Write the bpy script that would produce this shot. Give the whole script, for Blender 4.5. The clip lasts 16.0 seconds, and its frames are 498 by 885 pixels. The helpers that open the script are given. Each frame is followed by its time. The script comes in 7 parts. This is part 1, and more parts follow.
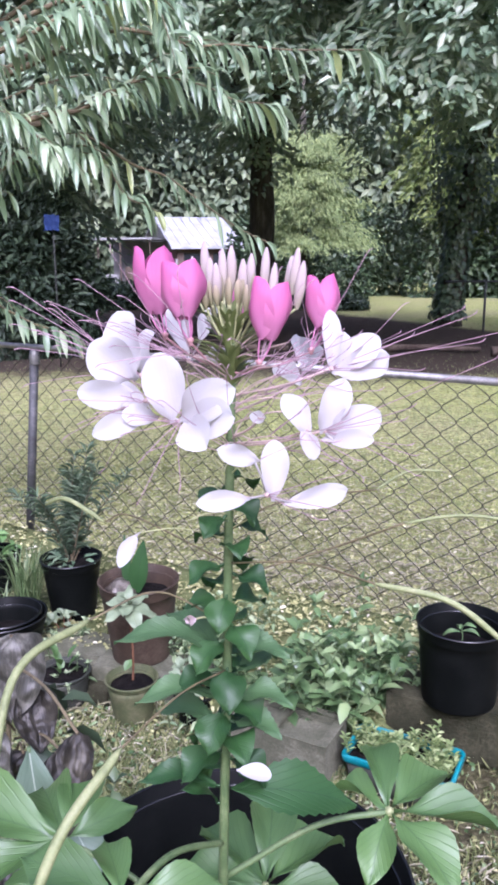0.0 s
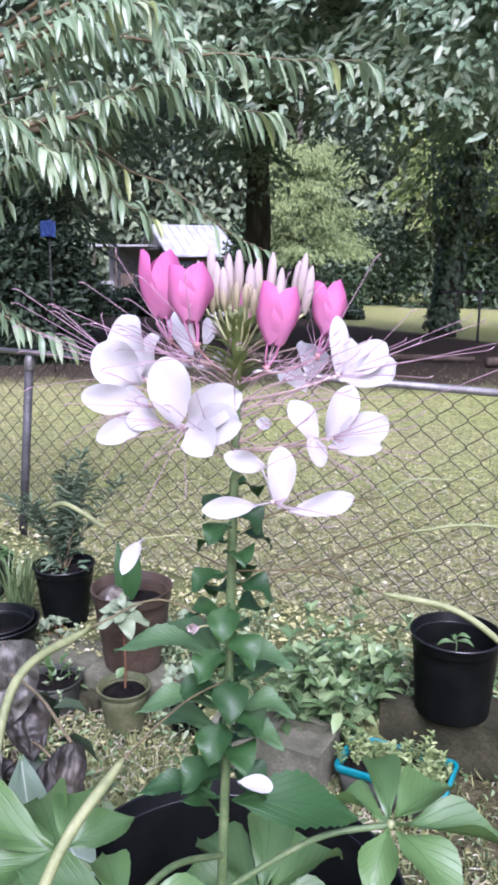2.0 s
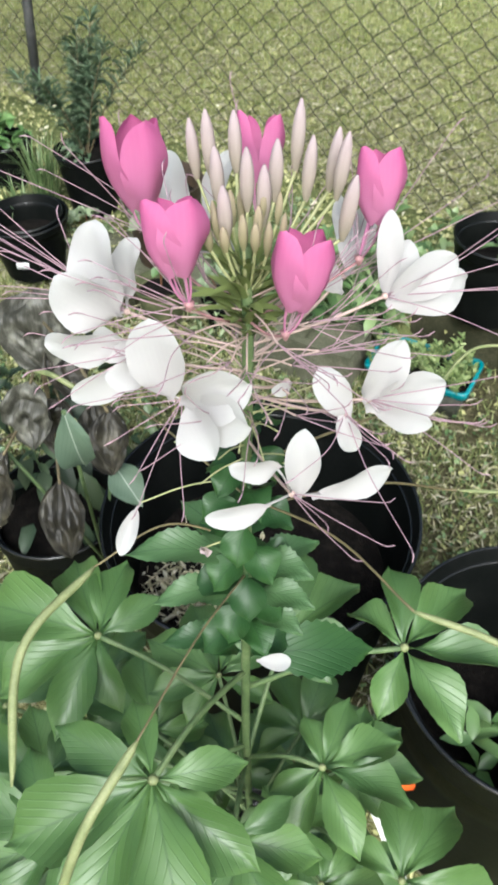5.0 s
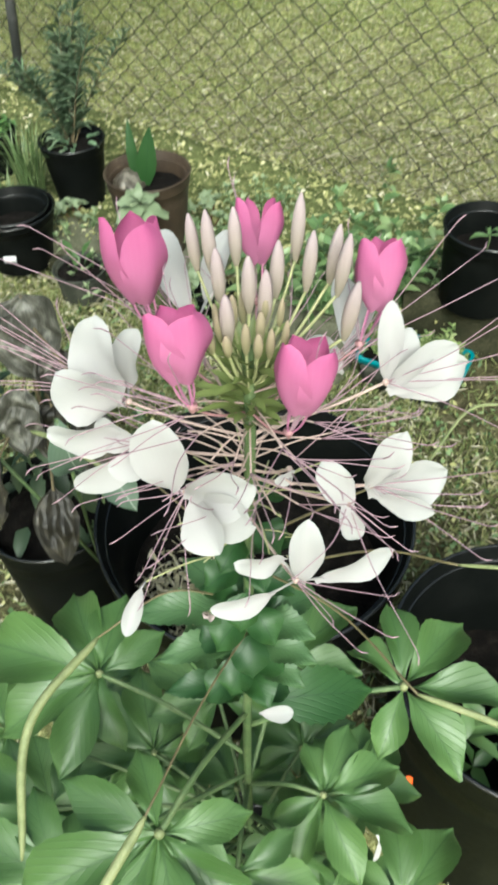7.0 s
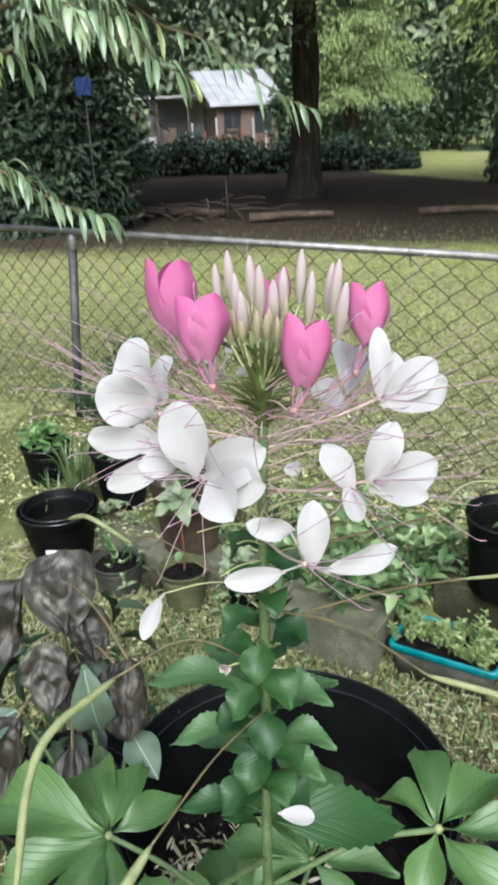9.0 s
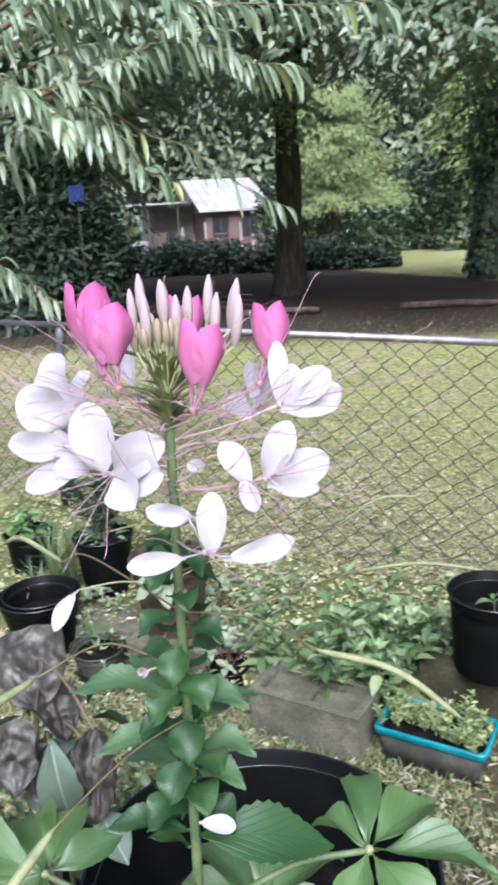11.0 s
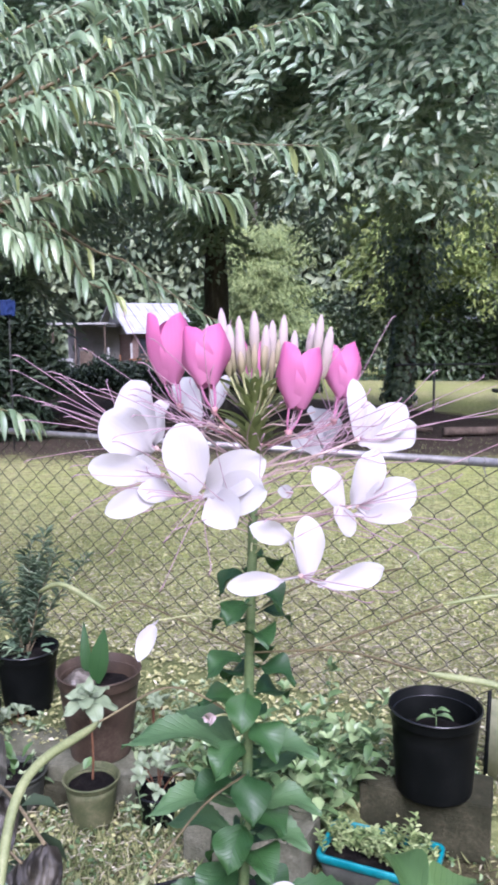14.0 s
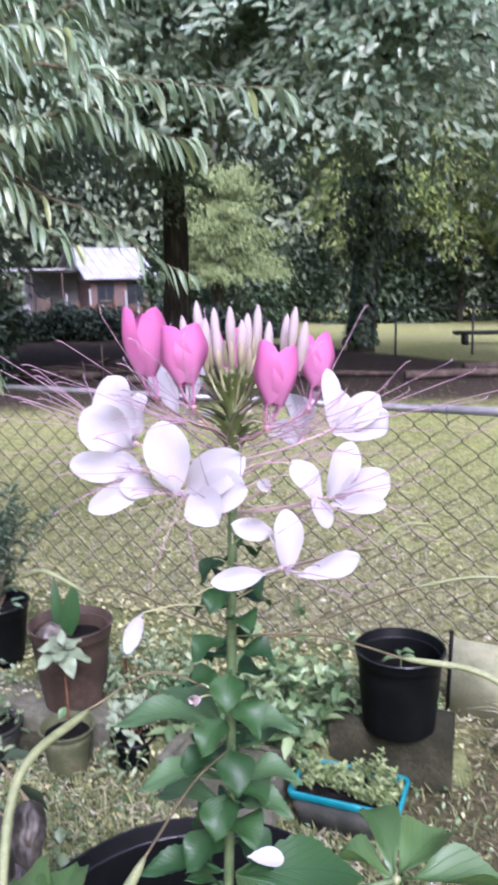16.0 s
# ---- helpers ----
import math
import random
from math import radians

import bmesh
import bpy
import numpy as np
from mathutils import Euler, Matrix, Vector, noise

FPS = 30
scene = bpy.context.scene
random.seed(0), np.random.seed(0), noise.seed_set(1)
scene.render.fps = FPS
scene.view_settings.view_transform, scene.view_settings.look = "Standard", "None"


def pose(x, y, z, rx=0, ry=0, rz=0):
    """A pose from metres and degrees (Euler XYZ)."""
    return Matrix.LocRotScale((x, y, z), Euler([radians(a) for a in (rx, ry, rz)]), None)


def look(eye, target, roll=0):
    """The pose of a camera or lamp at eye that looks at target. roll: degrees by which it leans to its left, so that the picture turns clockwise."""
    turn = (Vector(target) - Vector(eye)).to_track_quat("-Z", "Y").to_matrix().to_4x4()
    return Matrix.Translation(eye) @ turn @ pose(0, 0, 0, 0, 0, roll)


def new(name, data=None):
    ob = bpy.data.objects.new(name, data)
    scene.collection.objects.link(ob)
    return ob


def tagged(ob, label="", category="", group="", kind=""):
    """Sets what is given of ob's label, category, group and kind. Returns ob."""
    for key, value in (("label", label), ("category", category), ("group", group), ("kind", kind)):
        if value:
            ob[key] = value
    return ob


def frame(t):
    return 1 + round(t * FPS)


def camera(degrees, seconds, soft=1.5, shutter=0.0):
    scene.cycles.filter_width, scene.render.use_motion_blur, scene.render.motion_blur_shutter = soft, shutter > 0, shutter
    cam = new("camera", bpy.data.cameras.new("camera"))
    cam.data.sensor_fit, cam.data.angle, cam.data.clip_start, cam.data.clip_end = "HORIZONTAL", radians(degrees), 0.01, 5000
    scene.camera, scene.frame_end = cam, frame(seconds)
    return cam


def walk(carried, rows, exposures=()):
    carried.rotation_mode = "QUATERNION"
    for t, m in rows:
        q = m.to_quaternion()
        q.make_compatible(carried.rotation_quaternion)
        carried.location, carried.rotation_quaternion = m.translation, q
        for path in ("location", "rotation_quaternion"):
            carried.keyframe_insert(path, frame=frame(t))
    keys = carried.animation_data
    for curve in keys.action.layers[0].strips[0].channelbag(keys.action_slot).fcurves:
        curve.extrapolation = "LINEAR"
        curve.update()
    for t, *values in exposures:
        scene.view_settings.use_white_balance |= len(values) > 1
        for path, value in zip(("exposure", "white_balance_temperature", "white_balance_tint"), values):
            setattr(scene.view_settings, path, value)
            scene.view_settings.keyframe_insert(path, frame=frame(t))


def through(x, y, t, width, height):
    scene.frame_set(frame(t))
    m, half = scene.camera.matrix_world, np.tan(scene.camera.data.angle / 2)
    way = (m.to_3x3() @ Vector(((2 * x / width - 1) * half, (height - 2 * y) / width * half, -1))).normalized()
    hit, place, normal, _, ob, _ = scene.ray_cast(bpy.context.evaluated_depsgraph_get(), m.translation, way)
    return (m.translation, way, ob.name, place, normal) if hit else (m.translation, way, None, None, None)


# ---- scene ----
cam = camera(35.5, 16.0, 3.3, 0.5)
PATH = [
    (0, (0.03, 0.191, 1.672), (-0.19, 2.125, 1.212), -0.5),
    (0.5, (0.027, 0.19, 1.672), (-0.2, 2.126, 1.224), -0.1),
    (1, (0.023, 0.19, 1.67), (-0.196, 2.127, 1.223), 0.4),
    (1.5, (0.025, 0.191, 1.671), (-0.189, 2.131, 1.232), 0.1),
    (2, (0.023, 0.195, 1.67), (-0.181, 2.135, 1.23), 0.2),
    (2.5, (0.016, 0.196, 1.668), (-0.265, 2.114, 1.178), -1.8),
    (3, (0.019, 0.205, 1.677), (-0.205, 2.089, 1.046), -2.6),
    (3.5, (0.023, 0.226, 1.689), (-0.27, 2.006, 0.824), -2.8),
    (3.7, (0.022, 0.247, 1.71), (-0.273, 1.981, 0.759), -2.3),
    (5.8, (0.006, 0.388, 1.832), (-0.218, 1.663, 0.308), -2.3),
    (6, (0.003, 0.391, 1.839), (-0.229, 1.678, 0.325), -3.1),
    (6.5, (0.0, 0.396, 1.839), (-0.227, 1.691, 0.332), -2.9),
    (7, (0.006, 0.388, 1.831), (-0.201, 1.741, 0.373), -2.1),
    (7.5, (0.012, 0.365, 1.827), (-0.186, 1.857, 0.516), -2.3),
    (8, (0.016, 0.357, 1.816), (-0.207, 1.863, 0.527), -3.0),
    (8.5, (0.02, 0.321, 1.774), (-0.316, 2.018, 0.787), -5.4),
    (8.7, (0.022, 0.29, 1.759), (-0.299, 2.055, 0.88), -3.2),
    (10.8, (0.082, 0.236, 1.701), (-0.356, 2.104, 1.136), -4.8),
    (11, (0.076, 0.234, 1.706), (-0.239, 2.131, 1.156), -3.4),
    (11.5, (0.041, 0.233, 1.709), (-0.22, 2.139, 1.16), -2.9),
    (12, (0.015, 0.234, 1.701), (-0.236, 2.149, 1.182), -2.2),
    (12.5, (-0.002, 0.229, 1.686), (-0.229, 2.173, 1.275), -1.6),
    (13, (0.006, 0.236, 1.674), (-0.138, 2.208, 1.374), -1.2),
    (13.5, (-0.009, 0.226, 1.669), (-0.177, 2.201, 1.405), -0.5),
    (14, (-0.009, 0.216, 1.663), (-0.114, 2.197, 1.409), -0.5),
    (14.5, (-0.025, 0.205, 1.665), (-0.104, 2.185, 1.393), -0.4),
    (15, (-0.031, 0.189, 1.675), (-0.137, 2.169, 1.413), -1.6),
    (15.5, (-0.022, 0.185, 1.677), (-0.112, 2.164, 1.404), -1.8),
    (16, (-0.016, 0.211, 1.689), (-0.029, 2.172, 1.295), -1.2),
]
EXPOSURES = [(0, 1.03, 5060, 35), (3.0, 1.03, 5080, 31), (3.7, 0.98, 5150, 26), (5.8, 0.77, 5760, -3), (7.5, 0.79, 5750, -4), (8.0, 0.77, 5690, -1), (8.6, 0.68, 5500, 4), (9.5, 0.84, 5430, 11), (11.0, 1.02, 5190, 24), (13.0, 1.08, 5130, 30), (14.0, 1.03, 5110, 32), (16.0, 1.0, 5080, 37)]
walk(cam, [(t, look(eye, target, roll)) for t, eye, target, roll in PATH], EXPOSURES)

# ---- light ----
world = bpy.data.worlds.new("sky")
scene.world = world
world.use_nodes = True
wn = world.node_tree
sky = wn.nodes.new("ShaderNodeTexSky")
sky.sky_type = "NISHITA"
sky.sun_disc = False
sky.sun_elevation, sky.sun_rotation = radians(45), radians(168)
sky.dust_density, sky.air_density, sky.ozone_density = 10.0, 0.8, 0.3
back = wn.nodes["Background"]
back.inputs["Strength"].default_value = 0.15
wn.links.new(sky.outputs["Color"], back.inputs["Color"])
sun_data = bpy.data.lights.new("sun", "SUN")
sun_data.energy, sun_data.angle, sun_data.color = 2.1, radians(28), (1.0, 0.98, 0.95)
sun = new("sun", sun_data)
sun.matrix_world = look((0, 0, 20), Vector((0, 0, 20)) - Vector((0.15, -0.69, 0.707)))


# ---- materials ----
class Nodes:
    """A short way to write node trees."""

    def __init__(self, name):
        self.mat = bpy.data.materials.new(name)
        self.mat.use_nodes = True
        self.tree = self.mat.node_tree
        self.bsdf = self.tree.nodes["Principled BSDF"]
        self.out = self.tree.nodes["Material Output"]

    def add(self, kind, **values):
        n = self.tree.nodes.new("ShaderNode" + kind)
        for k, v in values.items():
            setattr(n, k, v)
        return n

    def put(self, source, target):
        self.tree.links.new(source, target)

    def noise(self, scale, detail=4.0, rough=0.55, vector=None):
        n = self.add("TexNoise")
        n.inputs["Scale"].default_value = scale
        n.inputs["Detail"].default_value = detail
        n.inputs["Roughness"].default_value = rough
        if vector is None:
            vector = self.add("TexCoord").outputs["Object"]
        self.put(vector, n.inputs["Vector"])
        return n.outputs["Fac"]

    def ramp(self, fac, stops):
        r = self.add("ValToRGB")
        while len(r.color_ramp.elements) < len(stops):
            r.color_ramp.elements.new(0.5)
        for e, (at, col) in zip(r.color_ramp.elements, stops):
            e.position = at
            e.color = (*col, 1)
        self.put(fac, r.inputs["Fac"])
        return r.outputs["Color"]

    def mix(self, fac, a, b, blend="MIX"):
        m = self.add("Mix", data_type="RGBA", blend_type=blend)
        for v, s in ((fac, m.inputs[0]), (a, m.inputs[6]), (b, m.inputs[7])):
            if isinstance(v, (int, float)):
                s.default_value = v
            elif isinstance(v, tuple):
                s.default_value = (*v, 1)
            else:
                self.put(v, s)
        return m.outputs[2]

    def math(self, op, a, b=0.0):
        m = self.add("Math", operation=op)
        for v, s in ((a, m.inputs[0]), (b, m.inputs[1])):
            if isinstance(v, (int, float)):
                s.default_value = v
            else:
                self.put(v, s)
        return m.outputs[0]

    def bump(self, height, strength=0.4, distance=0.01):
        b = self.add("Bump")
        b.inputs["Strength"].default_value = strength
        b.inputs["Distance"].default_value = distance
        self.put(height, b.inputs["Height"])
        self.put(b.outputs["Normal"], self.bsdf.inputs["Normal"])
        return b.outputs["Normal"]

    def color(self, source):
        if isinstance(source, tuple):
            self.bsdf.inputs["Base Color"].default_value = (*source, 1)
        else:
            self.put(source, self.bsdf.inputs["Base Color"])

    def rough(self, v, spec=0.5, metal=0.0):
        if isinstance(v, (int, float)):
            self.bsdf.inputs["Roughness"].default_value = v
        else:
            self.put(v, self.bsdf.inputs["Roughness"])
        self.bsdf.inputs["Specular IOR Level"].default_value = spec
        self.bsdf.inputs["Metallic"].default_value = metal

    def translucent(self, color, amount):
        """Lets part of the light through, as thin leaves do."""
        t = self.add("BsdfTranslucent")
        if isinstance(color, tuple):
            t.inputs["Color"].default_value = (*color, 1)
        else:
            self.put(color, t.inputs["Color"])
        m = self.add("MixShader")
        m.inputs[0].default_value = amount
        self.put(self.bsdf.outputs[0], m.inputs[1])
        self.put(t.outputs[0], m.inputs[2])
        self.put(m.outputs[0], self.out.inputs["Surface"])


def island(n):
    return n.add("NewGeometry").outputs["Random Per Island"]


def leaf_material(name, dark, mid, light, gloss=0.42, through=0.25, spec=0.4, pale=None):
    """Foliage whose leaves differ one from another."""
    n = Nodes(name)
    stops = [(0.0, dark), (0.5, mid), (0.92, light)] + ([(0.98, pale)] if pale else [])
    base = n.ramp(island(n), stops)
    blot = n.noise(14.0, 3.0)
    col = n.mix(n.math("MULTIPLY", blot, 0.5), base, mid)
    n.color(col)
    n.rough(gloss, spec)
    n.bump(n.noise(60.0, 2.0), 0.25, 0.004)
    n.translucent(col, through)
    return n.mat


def veined_leaf(name, dark, mid, vein, gloss=0.36, pale_rib=False, spec=0.4):
    """A near leaf, quilted between a sunken midrib and side veins, along its own length (u) and width (v)."""
    n = Nodes(name)
    uv = n.add("UVMap", uv_map="leaf")
    sep = n.add("SeparateXYZ")
    n.put(uv.outputs["UV"], sep.inputs[0])
    u, v = sep.outputs[0], sep.outputs[1]
    side = n.math("ABSOLUTE", n.math("SUBTRACT", v, 0.5))
    wobble = n.noise(28.0, 3.0)
    slant = n.math("SUBTRACT", u, n.math("MULTIPLY", side, 1.0))
    lines = n.math("SINE", n.math("ADD", n.math("MULTIPLY", slant, 52.0), n.math("MULTIPLY", wobble, 7.0)))
    veins = n.math("POWER", n.math("MAXIMUM", lines, 0.0), 9.0)
    rib = n.math("LESS_THAN", side, 0.016)
    patch = n.noise(22.0, 4.0)
    tint = n.add("ObjectInfo").outputs["Random"]
    base = n.mix(n.math("MULTIPLY", n.math("ADD", patch, tint), 0.5), dark, mid)
    base = n.mix(n.math("MULTIPLY", veins, n.math("ADD", 0.03, n.math("MULTIPLY", patch, 0.38))), base, dark)
    base = n.mix(n.math("MULTIPLY", rib, 0.55), base, vein if pale_rib else dark)
    n.color(base)
    n.rough(n.math("ADD", gloss - 0.06, n.math("ADD", n.math("MULTIPLY", patch, 0.3), n.math("MULTIPLY", veins, 0.14))), spec)
    relief = n.math("SUBTRACT", n.math("ADD", n.math("MULTIPLY", wobble, 0.5), n.math("MULTIPLY", patch, 0.5)), n.math("ADD", n.math("MULTIPLY", veins, 0.9), n.math("MULTIPLY", rib, 0.8)))
    n.bump(relief, 0.3, 0.0012)
    n.translucent(base, 0.18)
    return n.mat


def petal_material(name, a, b, streak, through):
    """A petal: soft colour from claw to tip with fine lengthwise veins."""
    n = Nodes(name)
    uv = n.add("UVMap", uv_map="leaf")
    sep = n.add("SeparateXYZ")
    n.put(uv.outputs["UV"], sep.inputs[0])
    lines = n.math("SINE", n.math("MULTIPLY", sep.outputs[1], 70.0))
    fine = n.math("MULTIPLY", n.math("MAXIMUM", lines, 0.0), 0.04)
    col = n.mix(sep.outputs[0], a, b)
    col = n.mix(fine, col, streak)
    col = n.mix(n.math("MULTIPLY", n.noise(60.0, 3.0), 0.25), col, streak)
    n.color(col)
    n.rough(0.55, 0.3)
    n.bump(lines, 0.03, 0.0006)
    n.translucent(col, through)
    return n.mat


def surface(name, colors, scale, rough=0.8, spec=0.3, metal=0.0, bump=0.4, depth=0.01, fine=None, stretch=None):
    """A plain rough surface: colours mixed by noise at two scales, with relief."""
    n = Nodes(name)
    vec = n.add("TexCoord").outputs["Object"]
    if stretch:
        m = n.add("Mapping")
        m.inputs["Scale"].default_value = stretch
        n.put(vec, m.inputs["Vector"])
        vec = m.outputs["Vector"]
    coarse = n.noise(scale, 5.0, 0.6, vec)
    small = n.noise(fine or scale * 9, 4.0, 0.65, vec)
    blend = n.math("ADD", n.math("MULTIPLY", coarse, 0.65), n.math("MULTIPLY", small, 0.35))
    step = 0.4 / max(1, len(colors) - 1)
    n.color(n.ramp(blend, [(0.3 + i * step, c) for i, c in enumerate(colors)]))
    n.rough(n.math("ADD", rough - 0.08, n.math("MULTIPLY", small, 0.16)), spec, metal)
    n.bump(n.math("ADD", small, n.math("MULTIPLY", coarse, 0.5)), bump, depth)
    return n.mat


M_LEAF = veined_leaf("cleome_leaf", (0.028, 0.069, 0.015), (0.095, 0.176, 0.045), (0.2, 0.31, 0.11), 0.38, spec=0.62)
M_MIDLEAF = veined_leaf("cleome_mid_leaf", (0.026, 0.064, 0.02), (0.072, 0.135, 0.05), (0.21, 0.31, 0.17), 0.36)
M_BRACT = veined_leaf("cleome_bract", (0.011, 0.038, 0.01), (0.032, 0.085, 0.019), (0.13, 0.24, 0.09))
M_PALELEAF = veined_leaf("pale_leaf", (0.11, 0.15, 0.075), (0.22, 0.27, 0.16), (0.3, 0.36, 0.22))
M_STEM = surface("cleome_stem", [(0.035, 0.065, 0.024), (0.075, 0.115, 0.042), (0.14, 0.175, 0.08)], 60, 0.6, 0.35, bump=0.3, depth=0.001)
M_POD = surface("seed_pod", [(0.085, 0.105, 0.04), (0.155, 0.18, 0.075), (0.23, 0.24, 0.12)], 90, 0.6, 0.35, bump=0.3, depth=0.0008)
M_TWIG_BROWN = surface("pod_stalk", [(0.06, 0.05, 0.025), (0.15, 0.125, 0.06)], 60, 0.6, bump=0.1, depth=0.0005)
M_WHITE = petal_material("white_petal", (0.412, 0.392, 0.385), (0.457, 0.462, 0.45), (0.395, 0.38, 0.385), 0.4)
M_PINK = petal_material("pink_petal", (0.48, 0.195, 0.33), (0.45, 0.088, 0.245), (0.53, 0.24, 0.38), 0.42)
M_BUD = petal_material("closed_bud", (0.3, 0.275, 0.19), (0.38, 0.315, 0.32), (0.32, 0.21, 0.245), 0.25)
M_YOUNGBUD = petal_material("young_bud", (0.2, 0.2, 0.09), (0.3, 0.25, 0.17), (0.26, 0.19, 0.15), 0.2)
M_PEDICEL = surface("pedicel", [(0.27, 0.2, 0.17), (0.42, 0.32, 0.29)], 120, 0.55, bump=0.05, depth=0.0002)
M_GREENPED = surface("young_pedicel", [(0.2, 0.22, 0.09), (0.34, 0.34, 0.18)], 120, 0.55, bump=0.05, depth=0.0002)
M_FILAMENT = surface("filament", [(0.2, 0.12, 0.15), (0.36, 0.25, 0.285)], 80, 0.5, bump=0.05, depth=0.0002)
M_PLASTIC = surface("black_plastic", [(0.0018, 0.0022, 0.002), (0.0032, 0.0038, 0.0034), (0.0065, 0.0072, 0.0064)], 9, 0.42, 0.05, bump=0.08, depth=0.002)
M_RIM = surface("black_rim", [(0.003, 0.0034, 0.003), (0.006, 0.0066, 0.006), (0.012, 0.0125, 0.011)], 9, 0.24, 0.55, bump=0.05, depth=0.002)
M_RED_PLASTIC = surface("brown_plastic", [(0.019, 0.0145, 0.009), (0.039, 0.027, 0.0165), (0.085, 0.067, 0.046)], 9, 0.55, 0.3, bump=0.15, depth=0.002)
M_MOSSY = surface("mossy_plastic", [(0.026, 0.034, 0.012), (0.058, 0.067, 0.026), (0.115, 0.11, 0.058)], 16, 0.7, 0.3, bump=0.3, depth=0.003)
M_TEAL = surface("teal_plastic", [(0.0, 0.085, 0.095), (0.005, 0.14, 0.15), (0.03, 0.2, 0.21)], 12, 0.35, 0.5, bump=0.08, depth=0.002)
M_GREYPLASTIC = surface("grey_plastic", [(0.012, 0.014, 0.01), (0.028, 0.031, 0.022), (0.07, 0.07, 0.052)], 12, 0.6, 0.35, bump=0.2, depth=0.003)
M_SOIL = surface("potting_soil", [(0.002, 0.0017, 0.0014), (0.005, 0.0042, 0.0033), (0.022, 0.018, 0.014)], 30, 0.95, 0.1, bump=1.0, depth=0.012, fine=160)
M_EARTH = surface("bed_earth", [(0.05, 0.064, 0.022), (0.11, 0.128, 0.046), (0.2, 0.21, 0.09)], 9, 0.95, 0.1, bump=1.0, depth=0.02, fine=70)
M_CONCRETE = surface("concrete", [(0.042, 0.046, 0.024), (0.092, 0.094, 0.06), (0.18, 0.178, 0.125)], 9, 0.9, 0.15, bump=0.9, depth=0.006, fine=110)
M_STONE = surface("old_paving", [(0.012, 0.014, 0.006), (0.026, 0.026, 0.013), (0.066, 0.064, 0.036)], 7, 0.9, 0.15, bump=0.7, depth=0.008, fine=90)
M_GALV = surface("galvanised_steel", [(0.09, 0.088, 0.08), (0.17, 0.168, 0.156), (0.28, 0.275, 0.26)], 14, 0.5, 0.5, 0.7, bump=0.2, depth=0.002)
M_PALER_RAIL = surface("paler_steel", [(0.2, 0.2, 0.197), (0.3, 0.3, 0.293), (0.42, 0.42, 0.41)], 14, 0.5, 0.5, 0.2, bump=0.1, depth=0.002)
M_CALYX = surface("calyx", [(0.2, 0.095, 0.105), (0.32, 0.18, 0.18)], 150, 0.5, bump=0.05, depth=0.0002)
M_POST = surface("weathered_post", [(0.035, 0.037, 0.037), (0.066, 0.068, 0.068), (0.13, 0.13, 0.122)], 14, 0.6, 0.4, 0.4, bump=0.3, depth=0.002)
M_WIRE = surface("fence_wire", [(0.022, 0.021, 0.013), (0.045, 0.042, 0.027), (0.09, 0.082, 0.058)], 20, 0.55, 0.5, 0.5, bump=0.1, depth=0.001)
M_RUST = surface("rusty_iron", [(0.05, 0.025, 0.014), (0.12, 0.06, 0.03), (0.2, 0.1, 0.05)], 30, 0.85, 0.2, 0.2, bump=0.4, depth=0.003)
M_BARK = surface("bark", [(0.02, 0.019, 0.013), (0.052, 0.049, 0.036), (0.12, 0.112, 0.085)], 3.5, 0.95, 0.1, bump=1.0, depth=0.04, fine=18, stretch=(3, 3, 0.6))
M_TWIG = surface("twig_bark", [(0.05, 0.04, 0.025), (0.11, 0.09, 0.05), (0.18, 0.15, 0.08)], 20, 0.85, 0.2, bump=0.4, depth=0.004)
# the palest tone, stretched upright, paints highlight streaks on the film
M_BAG = surface("grey_plastic_sheet", [(0.028, 0.024, 0.016), (0.062, 0.054, 0.04), (0.19, 0.175, 0.14)], 30, 0.4, 0.45, bump=0.5, depth=0.006, fine=90, stretch=(1, 1, 0.16))
M_ROOF = surface("pale_metal_roof", [(0.2, 0.205, 0.21), (0.29, 0.297, 0.305), (0.4, 0.408, 0.415)], 1.2, 0.5, 0.4, bump=0.2, depth=0.02)
M_TRIM = surface("white_paint", [(0.55, 0.55, 0.54), (0.72, 0.72, 0.71), (0.8, 0.8, 0.79)], 3, 0.6, 0.3, bump=0.1, depth=0.005)
M_SIDING = surface("grey_siding", [(0.16, 0.16, 0.155), (0.24, 0.24, 0.23), (0.3, 0.3, 0.29)], 2, 0.8, 0.2, bump=0.2, depth=0.01)
M_LOG = surface("dead_wood", [(0.035, 0.027, 0.02), (0.075, 0.058, 0.043), (0.15, 0.122, 0.095)], 5, 0.9, 0.15, bump=0.6, depth=0.02, fine=30)
M_DARKWOOD = surface("dark_board", [(0.012, 0.014, 0.012), (0.028, 0.03, 0.026), (0.05, 0.05, 0.04)], 4, 0.8, 0.2, bump=0.3, depth=0.01)
M_GLASS_DARK = surface("window_glass", [(0.015, 0.018, 0.02), (0.03, 0.034, 0.038)], 2, 0.08, 0.6, bump=0.02, depth=0.002)
M_LABEL = surface("white_label", [(0.4, 0.4, 0.39), (0.55, 0.55, 0.54)], 40, 0.5, 0.4, bump=0.05, depth=0.0005)
M_ORANGE = surface("orange_plastic", [(0.75, 0.09, 0.01), (0.85, 0.15, 0.02)], 30, 0.4, 0.5, bump=0.05, depth=0.0005)
M_SHEET = surface("weathered_sheet", [(0.13, 0.14, 0.07), (0.24, 0.25, 0.14), (0.34, 0.34, 0.22)], 6, 0.45, 0.4, bump=0.15, depth=0.003)
M_BLUE = surface("blue_tarp", [(0.012, 0.03, 0.11), (0.02, 0.05, 0.19)], 3, 0.6, 0.3, bump=0.4, depth=0.03)

